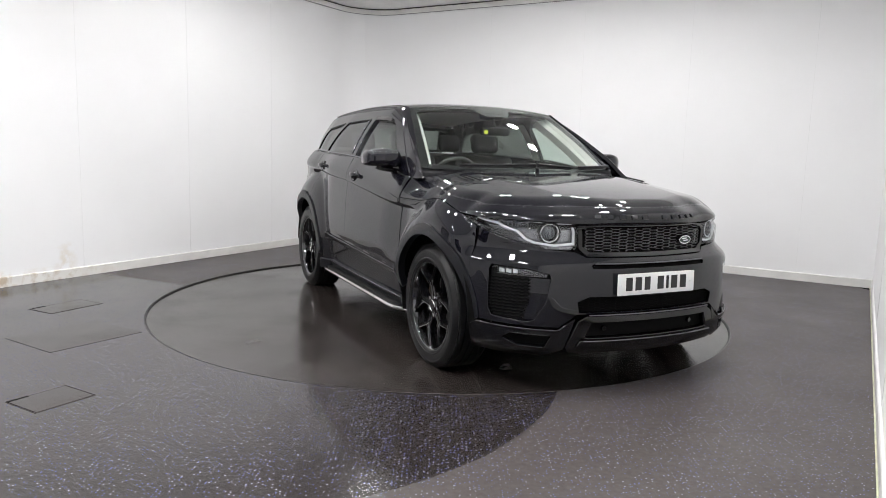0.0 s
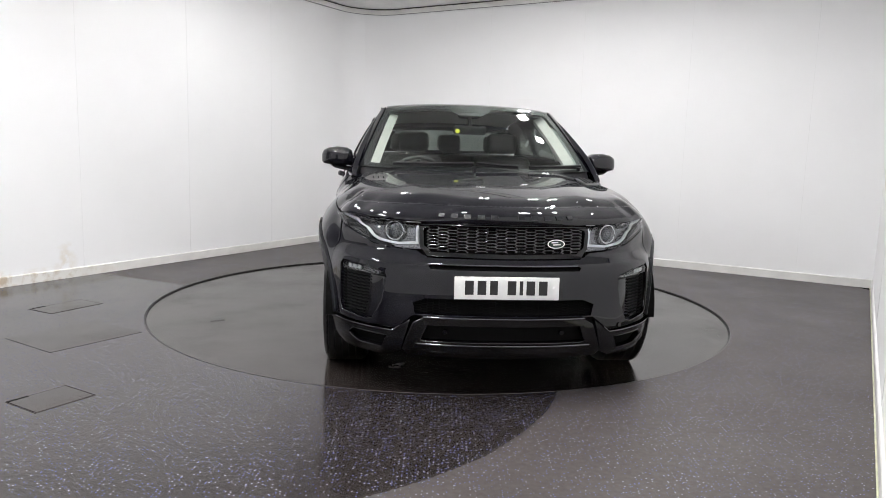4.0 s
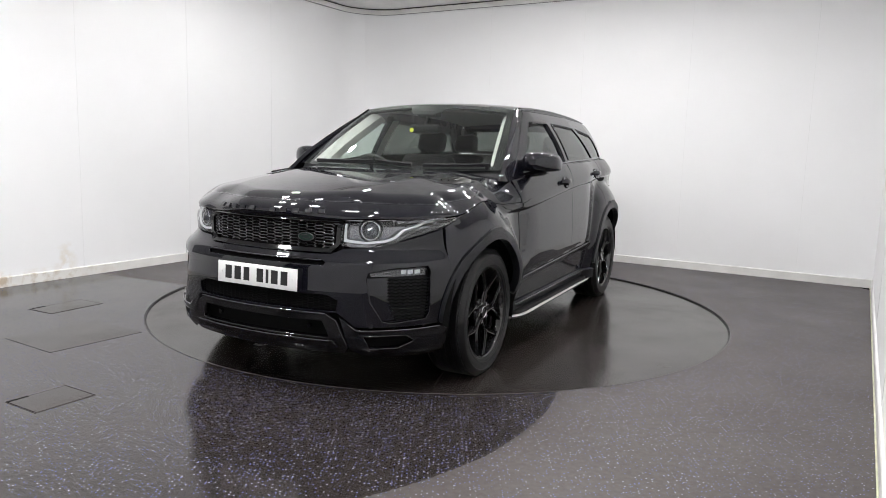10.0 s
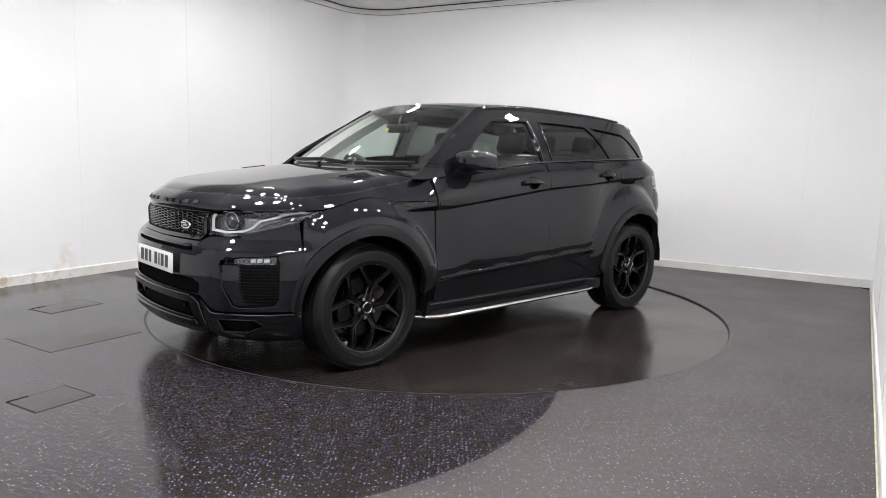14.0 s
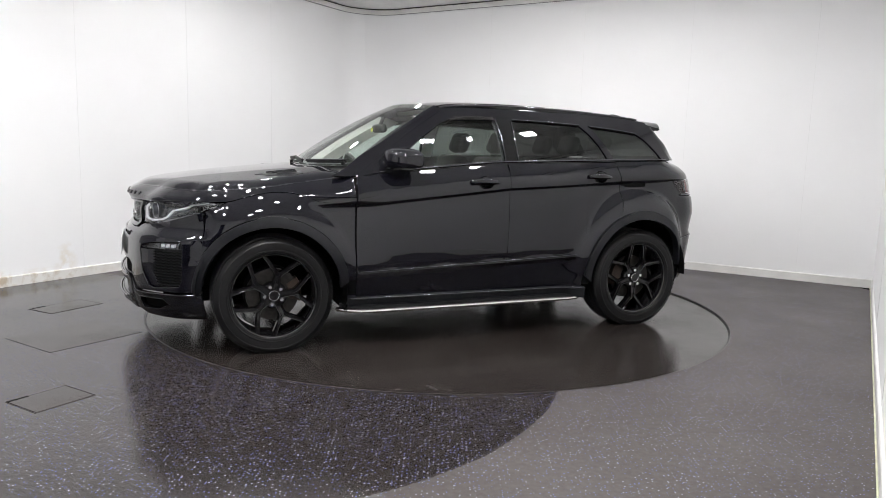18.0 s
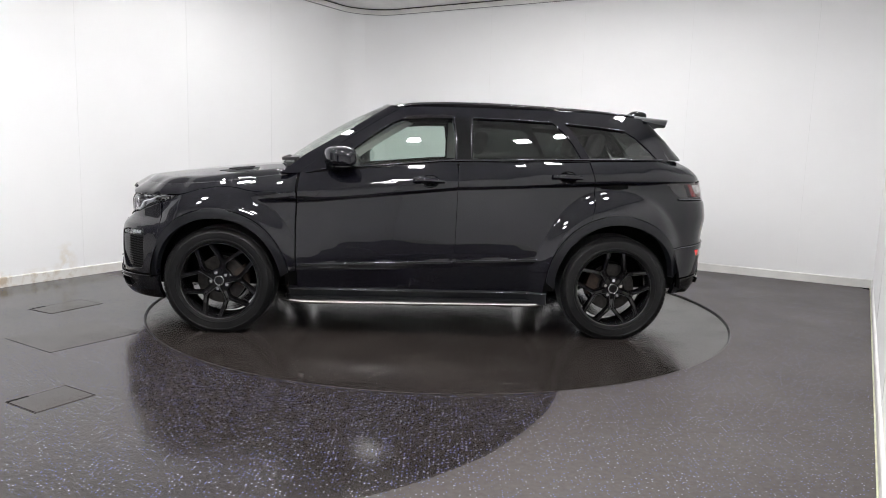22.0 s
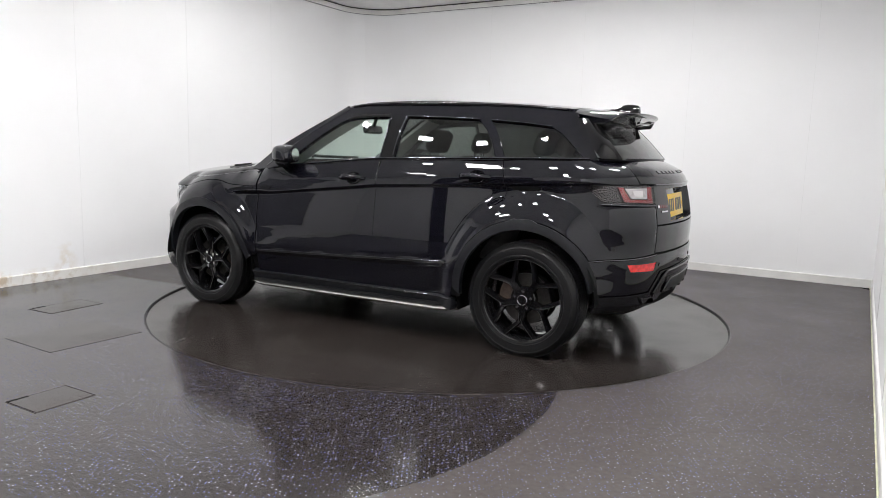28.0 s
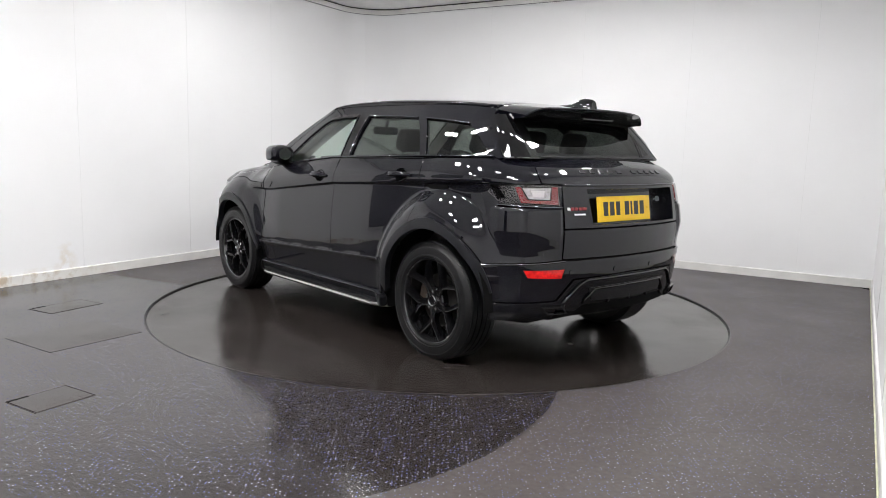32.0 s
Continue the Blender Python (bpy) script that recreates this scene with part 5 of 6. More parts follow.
        tube(bm, [Vector(p) for p in nose(top[:, 0], top[:, 1], 0.012)], 0.0045, 6)
        part("lip_highlight", bm, TRIM, bump, "thin tube that draws the highlight on the lip's edge", smooth=60)
        panel("corner_duct", duct, nose, CAVITY, bump, "dark brake duct", h=0.02, fold=0, lift=-0.026, gap=-0.012)
        loop = dense(np.array(duct), 0.03)
        bm = bmesh.new()
        tube(bm, [Vector(p) for p in nose(loop[:, 0], loop[:, 1], 0.008)], 0.004, 6, True)
        part("duct_rim", bm, GLOSS, bump, "gloss black duct rim", smooth=60)
    panel("lower_intake", both([(0.0, 0.445), (fa(0.48), 0.445), (fa(0.545), 0.26), (0.0, 0.22)]), nose, CAVITY, bump, h=0.04, fold=0.0, lift=-0.03, gap=0)
    frame_ = [(0.0, 0.436), (fa(0.40), 0.434), (fa(0.455), 0.405), (fa(0.51), 0.265), (fa(0.49), 0.232), (0.0, 0.222)]
    hole_ = both([(0.0, 0.398), (fa(0.385), 0.398), (fa(0.42), 0.318), (fa(0.40), 0.312), (0.0, 0.312)])
    panel("skid_frame", both(frame_), nose, GLOSS, bump, "gloss black lower bumper frame", h=0.022, holes=(hole_,), fold=0.03, lift=0.016, soft=0.010)
    panel("skid_bar", both([(0.0, 0.302), (fa(0.44), 0.302), (fa(0.46), 0.268), (0.0, 0.262)]), nose, GLOSS, bump, "gloss black skid bar", h=0.022, fold=0.02, lift=0.03, soft=0.010)
    # tubes added along the rounded edges to bring out their highlight lines
    for z, y1, up in ((0.438, 0.405, 0.018), (0.303, 0.43, 0.033), (0.700, 0.37, 0.0)):
        bm = bmesh.new()
        tube(bm, [Vector(p) for p in nose(np.linspace(-fa(y1), fa(y1), 40), np.full(40, z), up)], 0.006, 10)
        part("bumper_edge", bm, TRIM, bump, "rounded gloss black edge", smooth=60)
    for yy in (0.30, -0.30, 0.62, -0.62):
        zz = 0.36 if abs(yy) < 0.5 else 0.39
        o, ta, tb, n = at(nose, math.copysign(fa(abs(yy)), yy), zz if abs(yy) < 0.5 else 0.385, -0.02 if abs(yy) < 0.5 else 0.0)
        bm = bmesh.new()
        rod(bm, o - n * 0.01, o + n * 0.006, 0.012, 16)
        part("parking_sensor", bm, GLOSS, bump, "round parking sensor", smooth=40)
    # grille
    g = panel("grille", both([(0.0, 0.890), (fa(0.40), 0.890), (fa(0.452), 0.888), (fa(0.447), 0.775), (fa(0.405), 0.736), (0.0, 0.732)]), nose, GLOSS, car, "gloss black grille frame", h=0.02, fold=0.03, lift=0.012,
              holes=(both([(0.0, 0.880), (fa(0.40), 0.879), (fa(0.430), 0.872), (fa(0.424), 0.785), (fa(0.385), 0.757), (0.0, 0.754)]),))
    panel("grille_back", both([(0.0, 0.892), (fa(0.45), 0.888), (fa(0.45), 0.73), (0.0, 0.73)]), nose, CAVITY, g, h=0.04, fold=0, lift=-0.04, gap=0)
    honeycomb("grille_mesh", g, nose, -fa(0.428), fa(0.428), 0.756, 0.881, 0.034, 0.002, 0.0042, CHROMEBLACK, 0.46)
    # oval badge, a plain shape
    o, ta, tb, n = at(nose, fa(0.262), 0.808, 0.016)
    to = lambda a, b, c: o + ta * a + tb * b + n * c
    bm = bmesh.new()
    prism(bm, [(0.048 * math.cos(t), 0.025 * math.sin(t)) for t in np.linspace(0, 2 * math.pi, 28, endpoint=False)], 0.006, to, 0.002)
    bd = part("badge", bm, CHROME, g, "oval silver badge", smooth=30)
    bm = bmesh.new()
    prism(bm, [(0.041 * math.cos(t), 0.019 * math.sin(t)) for t in np.linspace(0, 2 * math.pi, 28, endpoint=False)], 0.0075, to, 0.001)
    part("badge_field", bm, material("badge_green", (0.012, 0.030, 0.024), 0.3), bd, "dark green field")
    for dx, dz, w in ((-0.008, 0.007, 0.036), (0.004, -0.004, 0.04)):
        bm = bmesh.new()
        prism(bm, [(dx - w / 2, dz - 0.003), (dx + w / 2, dz - 0.001), (dx + w / 2, dz + 0.005), (dx - w / 2, dz + 0.003)], 0.0082, to)
        part("badge_bar", bm, CHROME, bd)
    plate("front_plate", car, (2.190, 0.0, 0.594), -2.0, PLATE_W)


def honeycomb(name, parent, surf, a0, a1, z0, z1, pitch, lift, r, mat=None, squash=0.62):
    """A net of hexagon bars on a surface."""
    bm = bmesh.new()
    dz = pitch * squash
    rows = int((z1 - z0) / dz) + 2
    cols = int((a1 - a0) / (pitch * 1.5)) + 2
    seen = set()
    for i in range(-1, cols + 1):
        for j in range(-1, rows + 1):
            cx, cz = a0 + i * pitch * 1.5, z0 + (j + (0.5 if i % 2 else 0)) * dz
            hexa = [(cx + pitch * dx * 1.136, cz + dz * dq) for dx, dq in ((-0.88, 0), (-0.44, 0.5), (0.44, 0.5), (0.88, 0), (0.44, -0.5), (-0.44, -0.5))]
            for p, q in zip(hexa, hexa[1:] + hexa[:1]):
                key = tuple(sorted(((round(p[0], 3), round(p[1], 3)), (round(q[0], 3), round(q[1], 3)))))
                m = ((p[0] + q[0]) / 2, (p[1] + q[1]) / 2)
                if key in seen or not (a0 < m[0] < a1 and z0 < m[1] < z1):
                    continue
                seen.add(key)
                P = surf(np.array([p[0], q[0]]), np.clip(np.array([p[1], q[1]]), z0 - 0.01, z1 + 0.01), lift)
                rod(bm, P[0], P[1], r, 6)
    return part(name, bm, mat or GLOSS, parent, "black honeycomb mesh", smooth=60, kind="stuff")


def glyph_row(name, car, surf, a0, a1, b, count, size, lift, gap_at=5, flip=1):
    """A row of raised letters kept as plain upright bars."""
    step_ = (a1 - a0) / (count + 0.9)
    for i in range(count):
        a = a0 + step_ * (i + (0.9 if i >= gap_at else 0) + 0.5)
        o, ta, tb, n = at(surf, a, b, 0)
        n = n * flip
        bm = bmesh.new()
        to = lambda p, q, c: o + ta * p + tb * q + n * c
        w, h = size[0] / 2, size[1] / 2
        prism(bm, [(-w, -h), (w, -h), (w, h), (-w, h)], lift, to, 0.001)
        part(name, bm, CHROMEBLACK, car, "raised gloss black bar")


def build_rear(car):
    zt = 1.226
    half = [(0.0, zt + 0.004), (ra(0.55), zt), (ra(0.725), zt), (ra(0.71), 1.13), (ra(0.694), 1.092), (ra(0.574), 1.088), (ra(0.570), 0.846), (0.0, 0.846)]
    recess = [(ra(0.40), 1.062), (ra(0.37), 0.862), (-ra(0.50), 0.862), (-ra(0.52), 1.062)]
    T = panel("tailgate", both(half), tail, PAINT, car, "black painted tailgate", h=0.022, holes=(recess,), fold=0.09, flip=True)
    panel("plate_recess", [(a * 1.03, z) for a, z in ((ra(0.41), 1.07), (ra(0.38), 0.855), (-ra(0.51), 0.855), (-ra(0.53), 1.07))], tail, PAINT, T, h=0.03, fold=0, lift=-0.085, gap=-0.003, flip=True)
    panel("tailgate_lower", both([(0.0, 0.838), (ra(0.570), 0.838), (ra(0.572), 0.676), (0.0, 0.676)]), tail, PAINT, T, "black lower tailgate panel", h=0.025, fold=0.02, flip=True)
    panel("gate_strip", both([(0.0, 1.092), (ra(0.57), 1.092), (ra(0.57), 1.078), (0.0, 1.078)]), tail, GLOSS, T, "gloss black strip", h=0.025, fold=0.01, lift=0.006, flip=True)
    plate("rear_plate", car, (-2.040, 0.012, 0.942), 8.0, PLATE_Y, (0.533, 0.150))
    glyph_row("letter_bar", T, tail, -ra(0.44), ra(0.44), 1.158, 10, (0.038, 0.026), 0.004, 5, -1)
    o, ta, tb, n = at(tail, -ra(0.44), 0.985, -0.079)
    n = -n
    to = lambda a, b, c: o + ta * a + tb * b + n * c
    bm = bmesh.new()
    prism(bm, [(0.044 * math.cos(t), 0.023 * math.sin(t)) for t in np.linspace(0, 2 * math.pi, 28, endpoint=False)], 0.006, to, 0.002)
    bd = part("badge", bm, CHROME, T, "oval silver badge", smooth=30)
    bm = bmesh.new()
    prism(bm, [(0.037 * math.cos(t), 0.018 * math.sin(t)) for t in np.linspace(0, 2 * math.pi, 28, endpoint=False)], 0.0075, to, 0.001)
    part("badge_field", bm, material("badge_grey", (0.10, 0.11, 0.11), 0.3), bd, "grey field")
    # model badge: unreadable script as bars, with the last piece red
    for i, (w, z) in enumerate(((0.022, 0.955), (0.022, 0.955), (0.022, 0.955), (0.022, 0.955), (0.03, 0.955))):
        a = ra(0.555) - i * 0.027
        panel("model_bar", [(a, z - 0.009), (a - w, z - 0.009), (a - w, z + 0.009), (a, z + 0.009)], tail, CHROME if i < 1 else RED, T, "small chrome bar" if i < 1 else "small red bar", h=0.02, fold=0.004, lift=0.006, flip=True)
    a = ra(0.51)
    panel("model_bar", [(a, 0.918), (a - 0.08, 0.918), (a - 0.08, 0.930), (a, 0.930)], tail, CHROME, T, "small chrome bar", h=0.02, fold=0.004, lift=0.006, flip=True)
    # bumper
    s_ = lambda s: s - S_REAR
    half = [(0.0, 0.668), (ra(0.574), 0.664), (s_(-1.725), 0.624), (s_(-1.735), 0.60), (s_(-1.80), 0.42), (ra(0.60), 0.44), (ra(0.50), 0.56), (0.0, 0.575)]
    refl = [(ra(0.775), 0.612), (ra(0.56), 0.618), (ra(0.575), 0.566), (ra(0.755), 0.570)]
    B = panel("rear_bumper", both(half), tail, PAINT, car, "black painted rear bumper", h=0.022, fold=0.02, flip=True, holes=(refl, [(-a, z) for a, z in refl]))
    for k in (1, -1):
        panel("reflector", [(k * a, z) for a, z in refl], tail, REFLECTOR, B, "red reflector", h=0.02, fold=0.01, lift=-0.004, gap=0.001, flip=True)
        panel("rear_corner", [(k * a, z) for a, z in ((s_(-1.80), 0.412), (s_(-1.77), 0.315), (ra(0.74), 0.300), (ra(0.60), 0.335), (ra(0.58), 0.432))], tail, SATIN, B, "gloss black lower corner", h=0.022, fold=0.03, lift=0.004, flip=True)
        # exhaust finisher
        o, ta, tb, n = at(tail, k * ra(0.60), 0.385, -0.012)
        n = -n
        to = lambda a, b, c: o + ta * a + tb * b + n * c
        bm = bmesh.new()
        out = [(-0.085 * k, -0.022), (0.045 * k, -0.022), (0.085 * k, 0.024), (-0.05 * k, 0.024)]
        inn = [(a * 0.86, b * 0.72) for a, b in out]
        ro = [[bm.verts.new(to(a, b, c)) for a, b in q] for q, c in ((out, -0.10), (out, 0.03), (inn, 0.03), (inn, -0.06))]
        for p, q in zip(ro, ro[1:]):
            for i in range(4):
                bm.faces.new((p[i], p[(i + 1) % 4], q[(i + 1) % 4], q[i]))
        bm.faces.new(ro[-1])
        part("exhaust_tip", bm, CHROMEBLACK, B, "dark exhaust finisher")
    half = [(0.0, 0.568), (ra(0.49), 0.553), (ra(0.59), 0.432), (ra(0.585), 0.385), (ra(0.46), 0.365), (ra(0.40), 0.40), (0.0, 0.40)]
    panel("diffuser", both(half), tail, SATIN, B, "satin black rear diffuser", h=0.022, fold=0.03, lift=0.004, flip=True)
    panel("diffuser_inset", both([(0.0, 0.505), (ra(0.38), 0.50), (ra(0.34), 0.42), (0.0, 0.41)]), tail, DARK, B, "dark inset", h=0.025, fold=0.01, lift=0.010, flip=True)
    for name, half in (("diffuser_frame", [(0.0, 0.553), (ra(0.40), 0.548), (ra(0.455), 0.520), (ra(0.55), 0.425), (ra(0.54), 0.392)]), ("diffuser_rib", [(0.0, 0.497), (ra(0.33), 0.492), (ra(0.40), 0.430), (ra(0.40), 0.405)])):
        p = dense(np.array(both(half) + both(half)[::-1], float), 0.03)
        p = p[:len(p) // 2]
        bm = bmesh.new()
        tube(bm, [Vector(v) for v in tail(p[:, 0], p[:, 1], 0.010)], 0.0085, 8)
        part(name, bm, GLOSS, B, "rounded gloss black ridge", smooth=60)
    for yy in (0.20, 0.0, -0.20):
        bm = bmesh.new()
        o = Vector(tail(np.array([yy]), np.array([0.43]), 0.0)[0])
        box(bm, o + Vector((0.040, 0, -0.004)), (0.10, 0.014, 0.06), 0.005)
        part("diffuser_fin", bm, SATIN, B, "diffuser fin")
    for k in (1, -1):
        for name, a0, a1, z0, z1, up in (("bumper_edge", ra(0.56), s_(-1.735), 0.664, 0.628, 0.0), ("lamp_ledge", ra(0.585), s_(-1.80), 0.962, 0.968, 0.004)):
            bm = bmesh.new()
            aa = np.linspace(a0, a1, 24)
            tube(bm, [Vector(p) for p in tail(k * aa, np.linspace(z0, z1, 24), up)], 0.0055, 8)
            part(name, bm, TRIM, B, "rounded gloss black edge", smooth=60)
    bm = bmesh.new()
    aa = np.linspace(-ra(0.56), ra(0.56), 40)
    tube(bm, [Vector(p) for p in tail(aa, np.full(40, 1.086), 0.006)], 0.005, 8)
    part("strip_edge", bm, TRIM, T, "rounded gloss black edge", smooth=60)
    for yy in (0.52, 0.18, -0.18, -0.52):
        o, ta, tb, n = at(tail, math.copysign(ra(abs(yy)), yy), 0.60, 0.0)
        bm = bmesh.new()
        rod(bm, o + n * 0.01, o - n * 0.004, 0.012, 16)
        part("parking_sensor", bm, GLOSS, B, "round parking sensor", smooth=40)
    # spare-wheel tub and rear silencer under the tail
    bm = bmesh.new()
    box(bm, (-1.78, 0, 0.40), (0.36, 0.95, 0.14), 0.05)
    part("silencer", bm, CAVITY, car, "dark rear silencer box", smooth=40)


def build_top(car):
    ys = np.linspace(-0.60, 0.60, 25)
    front = [(0.275 - 0.07 * (y / 0.605) ** 2 - 0.012, y) for y in ys]
    R = panel("roof", front[::-1] + [(-1.50, -0.585), (-1.50, 0.585)], roof, PAINT, car, "black painted roof", h=0.035, fold=0.012, flip=False)
    for side in (1, -1):
        y = 0.606 * side
        pts = [(0.17, y), (0.0, y), (-0.7, y * 0.995), (-1.45, y * 0.97), (-1.45, y * 1.03), (-0.7, y * 1.055), (0.0, y * 1.06), (0.17, y * 1.06)]
        panel("drip_rail", pts, roof, GLOSS, car, "gloss black roof channel", h=0.03, fold=0.02, lift=-0.002)
    # bonnet
    es = np.linspace(0.835, S_FRONT, 60)
    edge = [(p[0], p[1]) for p in sheet(es, line_belt(es))]
    base = [(1.04 - 0.20 * (y / 0.8) ** 2, y) for y in np.linspace(-0.76, 0.76, 15)]
    B = panel("bonnet", edge + [(x, -y) for x, y in edge[-2::-1]] + base, bonnet, PAINT, car, "black painted clamshell bonnet", h=0.014, fold=0.02, gap=0.0004)
    # its skirt: over the wheels, above the lamps and across the nose
    half = [(S_FRONT - s, float(line_seam(s)) + 0.001) for s in np.linspace(S_FRONT, 0.828, 60)] + [(S_FRONT - s, float(line_belt(s))) for s in np.linspace(0.828, S_FRONT, 60)]
    panel("bonnet_skirt", [(-a, z) for a, z in half[59:0:-1]] + half[:60] + half[60:-1] + [(-a, z) for a, z in half[:59:-1]], nose, PAINT, B, h=0.016, fold=0.016, gap=0.0006)
    for i in range(10):
        y = 0.375 - 0.75 * (i + (1.0 if i >= 5 else 0) + 0.5) / 11.0
        o, ta, tb, n = at(nose, math.copysign(fa(abs(y)), y), 0.938, 0.001)
        to = lambda a, b, c: o + ta * a + tb * b + n * c
        bm = bmesh.new()
        prism(bm, [(-0.017, -0.012), (0.017, -0.012), (0.017, 0.012), (-0.017, 0.012)], 0.004, to, 0.001)
        part("letter_bar", bm, PLASTIC, B, "raised black bar")
    for side in (1, -1):
        pts = [(1.40, side * 0.60), (1.20, side * 0.585), (1.12, side * 0.60), (1.11, side * 0.70), (1.18, side * 0.735), (1.30, side * 0.70)]
        v = panel("bonnet_vent", pts if side > 0 else pts[::-1], bonnet, DARK, B, "dark bonnet vent", h=0.02, fold=0.008, lift=0.002)
        for i in range(3):
            y = side * (0.615 + 0.03 * i)
            bm = bmesh.new()
            zz = [Vector(bonnet(np.array([x]), np.array([y]), 0.010)[0]) for x in (1.33 - 0.03 * i, 1.25, 1.15)]
            tube(bm, zz, 0.005, 6)
            part("vent_blade", bm, DARK, v, smooth=60)
    # windscreen with a black border, and the cowl
    un = [(-1, 0.0), (-0.5, 0), (0, 0), (0.5, 0), (1, 0.0), (1, 0.5), (1, 1), (0.5, 1), (0, 1), (-0.5, 1), (-1, 1), (-1, 0.5)]
    inner = [(-0.93, 0.06), (-0.5, 0.05), (0, 0.05), (0.5, 0.05), (0.93, 0.06), (0.94, 0.5), (0.935, 0.92), (0.5, 0.94), (0.26, 0.94), (0.20, 0.86), (0.13, 0.80), (-0.13, 0.80), (-0.20, 0.86), (-0.26, 0.94), (-0.5, 0.94), (-0.935, 0.92), (-0.94, 0.5)]
    W = panel("windscreen", un, screen_surface, SCREEN, car, "clear windscreen with a black border", h=0.08, fold=0, gap=0)
    W.visible_shadow = False
    panel("screen_border", un, screen_surface, DARK, W, "black ceramic border", h=0.05, fold=0.003, lift=-0.004, gap=0.0, holes=(inner,), soft=0.001)
    bm = bmesh.new()
    rows = []
    for u in np.linspace(-1, 1, 21):
        a = Vector(screen_surface(np.array([u]), np.array([0.03]), -0.01)[0])
        y = a.y
        x = 1.055 - 0.20 * (y / 0.8) ** 2
        b = Vector((x, y, float(bonnet(np.array([x]), np.array([y]))[0][2]) - 0.022))
        rows.append([bm.verts.new(a), bm.verts.new((a + b) / 2 + Vector((0, 0, -0.006))), bm.verts.new(b), bm.verts.new(b + Vector((0.05, 0, -0.03)))])
    for p, q in zip(rows, rows[1:]):
        for i in range(3):
            bm.faces.new((p[i], p[i + 1], q[i + 1], q[i]))
    part("cowl", bm, DARK, car, "black plastic scuttle panel", smooth=60)
    for u0, u1, v0, v1 in ((-0.05, -0.72, 0.060, 0.028), (-0.03, 0.32, 0.064, 0.030), (0.92, 0.42, 0.036, 0.030)):
        bm = bmesh.new()
        pts = [Vector(screen_surface(np.array([u]), np.array([v]), 0.022)[0]) for u, v in zip(np.linspace(u0, u1, 9), np.linspace(v0, v1, 9))]
        tube(bm, pts, 0.009, 8)
        tube(bm, [p - Vector((0.0, 0, 0.012)) for p in pts], 0.005, 6)
        wp = part("wiper", bm, DARK, car, "black windscreen wiper", smooth=60)
    for u in (-0.05, 0.90):
        bm = bmesh.new()
        a = Vector(screen_surface(np.array([u]), np.array([0.035]), 0.012)[0])
        rod(bm, a + Vector((0.01, 0, -0.02)), a + Vector((0.014, 0, 0.002)), 0.013, 14)
        part("wiper_pivot", bm, DARK, car, "black wiper pivot", smooth=40)
    # A-pillar outer strips beside the windscreen
    for side in (1, -1):
        bm = bmesh.new()
        rows = []
        for v in np.linspace(-0.02, 1.0, 14):
            a = Vector(screen_surface(np.array([side * 1.0]), np.array([v]), 0.0)[0])
            b = Vector(glasshouse(np.array([a.x - 0.03]), np.array([a.z - 0.03]), 0.002, side)[0])
            m = (a + b) / 2 + Vector((0.010, side * 0.010, 0.008))
            rows.append([bm.verts.new(a + Vector((0, 0, -0.004))), bm.verts.new(a + Vector((0.004, side * 0.004, 0.006))), bm.verts.new(m), bm.verts.new(b)])
        for p, q in zip(rows, rows[1:]):
            for i in range(3):
                bm.faces.new((p[i], p[i + 1], q[i + 1], q[i]))
        part("pillar_trim", bm, PAINT, car, "black windscreen pillar", smooth=70)
    # rear window, spoiler and aerial fin
    bl = [(-1, 0), (0, 0), (1, 0), (1, 0.95), (0, 0.95), (-1, 0.95)]
    K = panel("rear_screen", bl, backlight_surface, PRIVACY, car, "dark rear screen", h=0.1, fold=0, gap=0, flip=True)
    K.visible_shadow = False
    panel("screen_border", bl, backlight_surface, DARK, K, "black border", h=0.06, fold=0.003, lift=-0.005, gap=0, flip=True, holes=([(-0.90, 0.10), (0, 0.08), (0.90, 0.10), (0.86, 0.80), (0, 0.84), (-0.86, 0.80)],), soft=0.001)
    bm = bmesh.new()
    grid = []
    for u in np.linspace(-1, 1, 41):
        q = abs(u)
        x_end = -1.850 + 0.125 * q ** 2.6
        drop = 0.040 * max(0.0, (q - 0.78) / 0.22) ** 2
        top = []
        for i in range(10):
            k = i / 9
            x = -1.485 + (x_end + 1.485) * k
            y = u * (0.606 - 0.026 * k)
            z = float(rail_z(x)) + 0.036 * (1 - q ** 2.4) + 0.012 * k ** 2 - drop * (0.35 + 0.65 * k)
            top.append((x, y, z))
        xe, ye, ze = top[-1]
        under = [(xe - 0.003, ye, ze - 0.007), (xe + 0.006, ye, ze - 0.016), (xe + 0.05, ye, ze - 0.026 + 0.2 * drop), (xe + 0.11, ye, ze - 0.040 + 0.4 * drop), (xe + 0.18, ye * 0.99, ze - 0.062 + 0.5 * drop), (-1.585, ye * 0.98, ze - 0.080 + 0.6 * drop)]
        grid.append([bm.verts.new(p) for p in top + under])
    for p, q in zip(grid, grid[1:]):
        for i in range(len(p) - 1):
            bm.faces.new((p[i], p[i + 1], q[i + 1], q[i]))
    bm.faces.new(grid[0]), bm.faces.new(grid[-1][::-1])
    S = part("spoiler", bm, PAINT, car, "black painted roof spoiler", smooth=35)
    bm = bmesh.new()
    box(bm, (-1.795, 0, 1.470), (0.02, 0.30, 0.012), 0.004)
    part("brake_light", bm, GLOSS, S, "slim dark high-level brake light")
    bm = bmesh.new()
    tube(bm, [Vector(backlight_surface(np.array([u]), np.array([0.012]), 0.003)[0]) for u in np.linspace(-0.90, 0.90, 24)], 0.004, 6)
    part("screen_seal", bm, MOULDING, K, "thin pale seal", smooth=60)
    # glossy corner pieces that carry the side glass round to the rear screen
    for side in (1, -1):
        bm = bmesh.new()
        rows = []
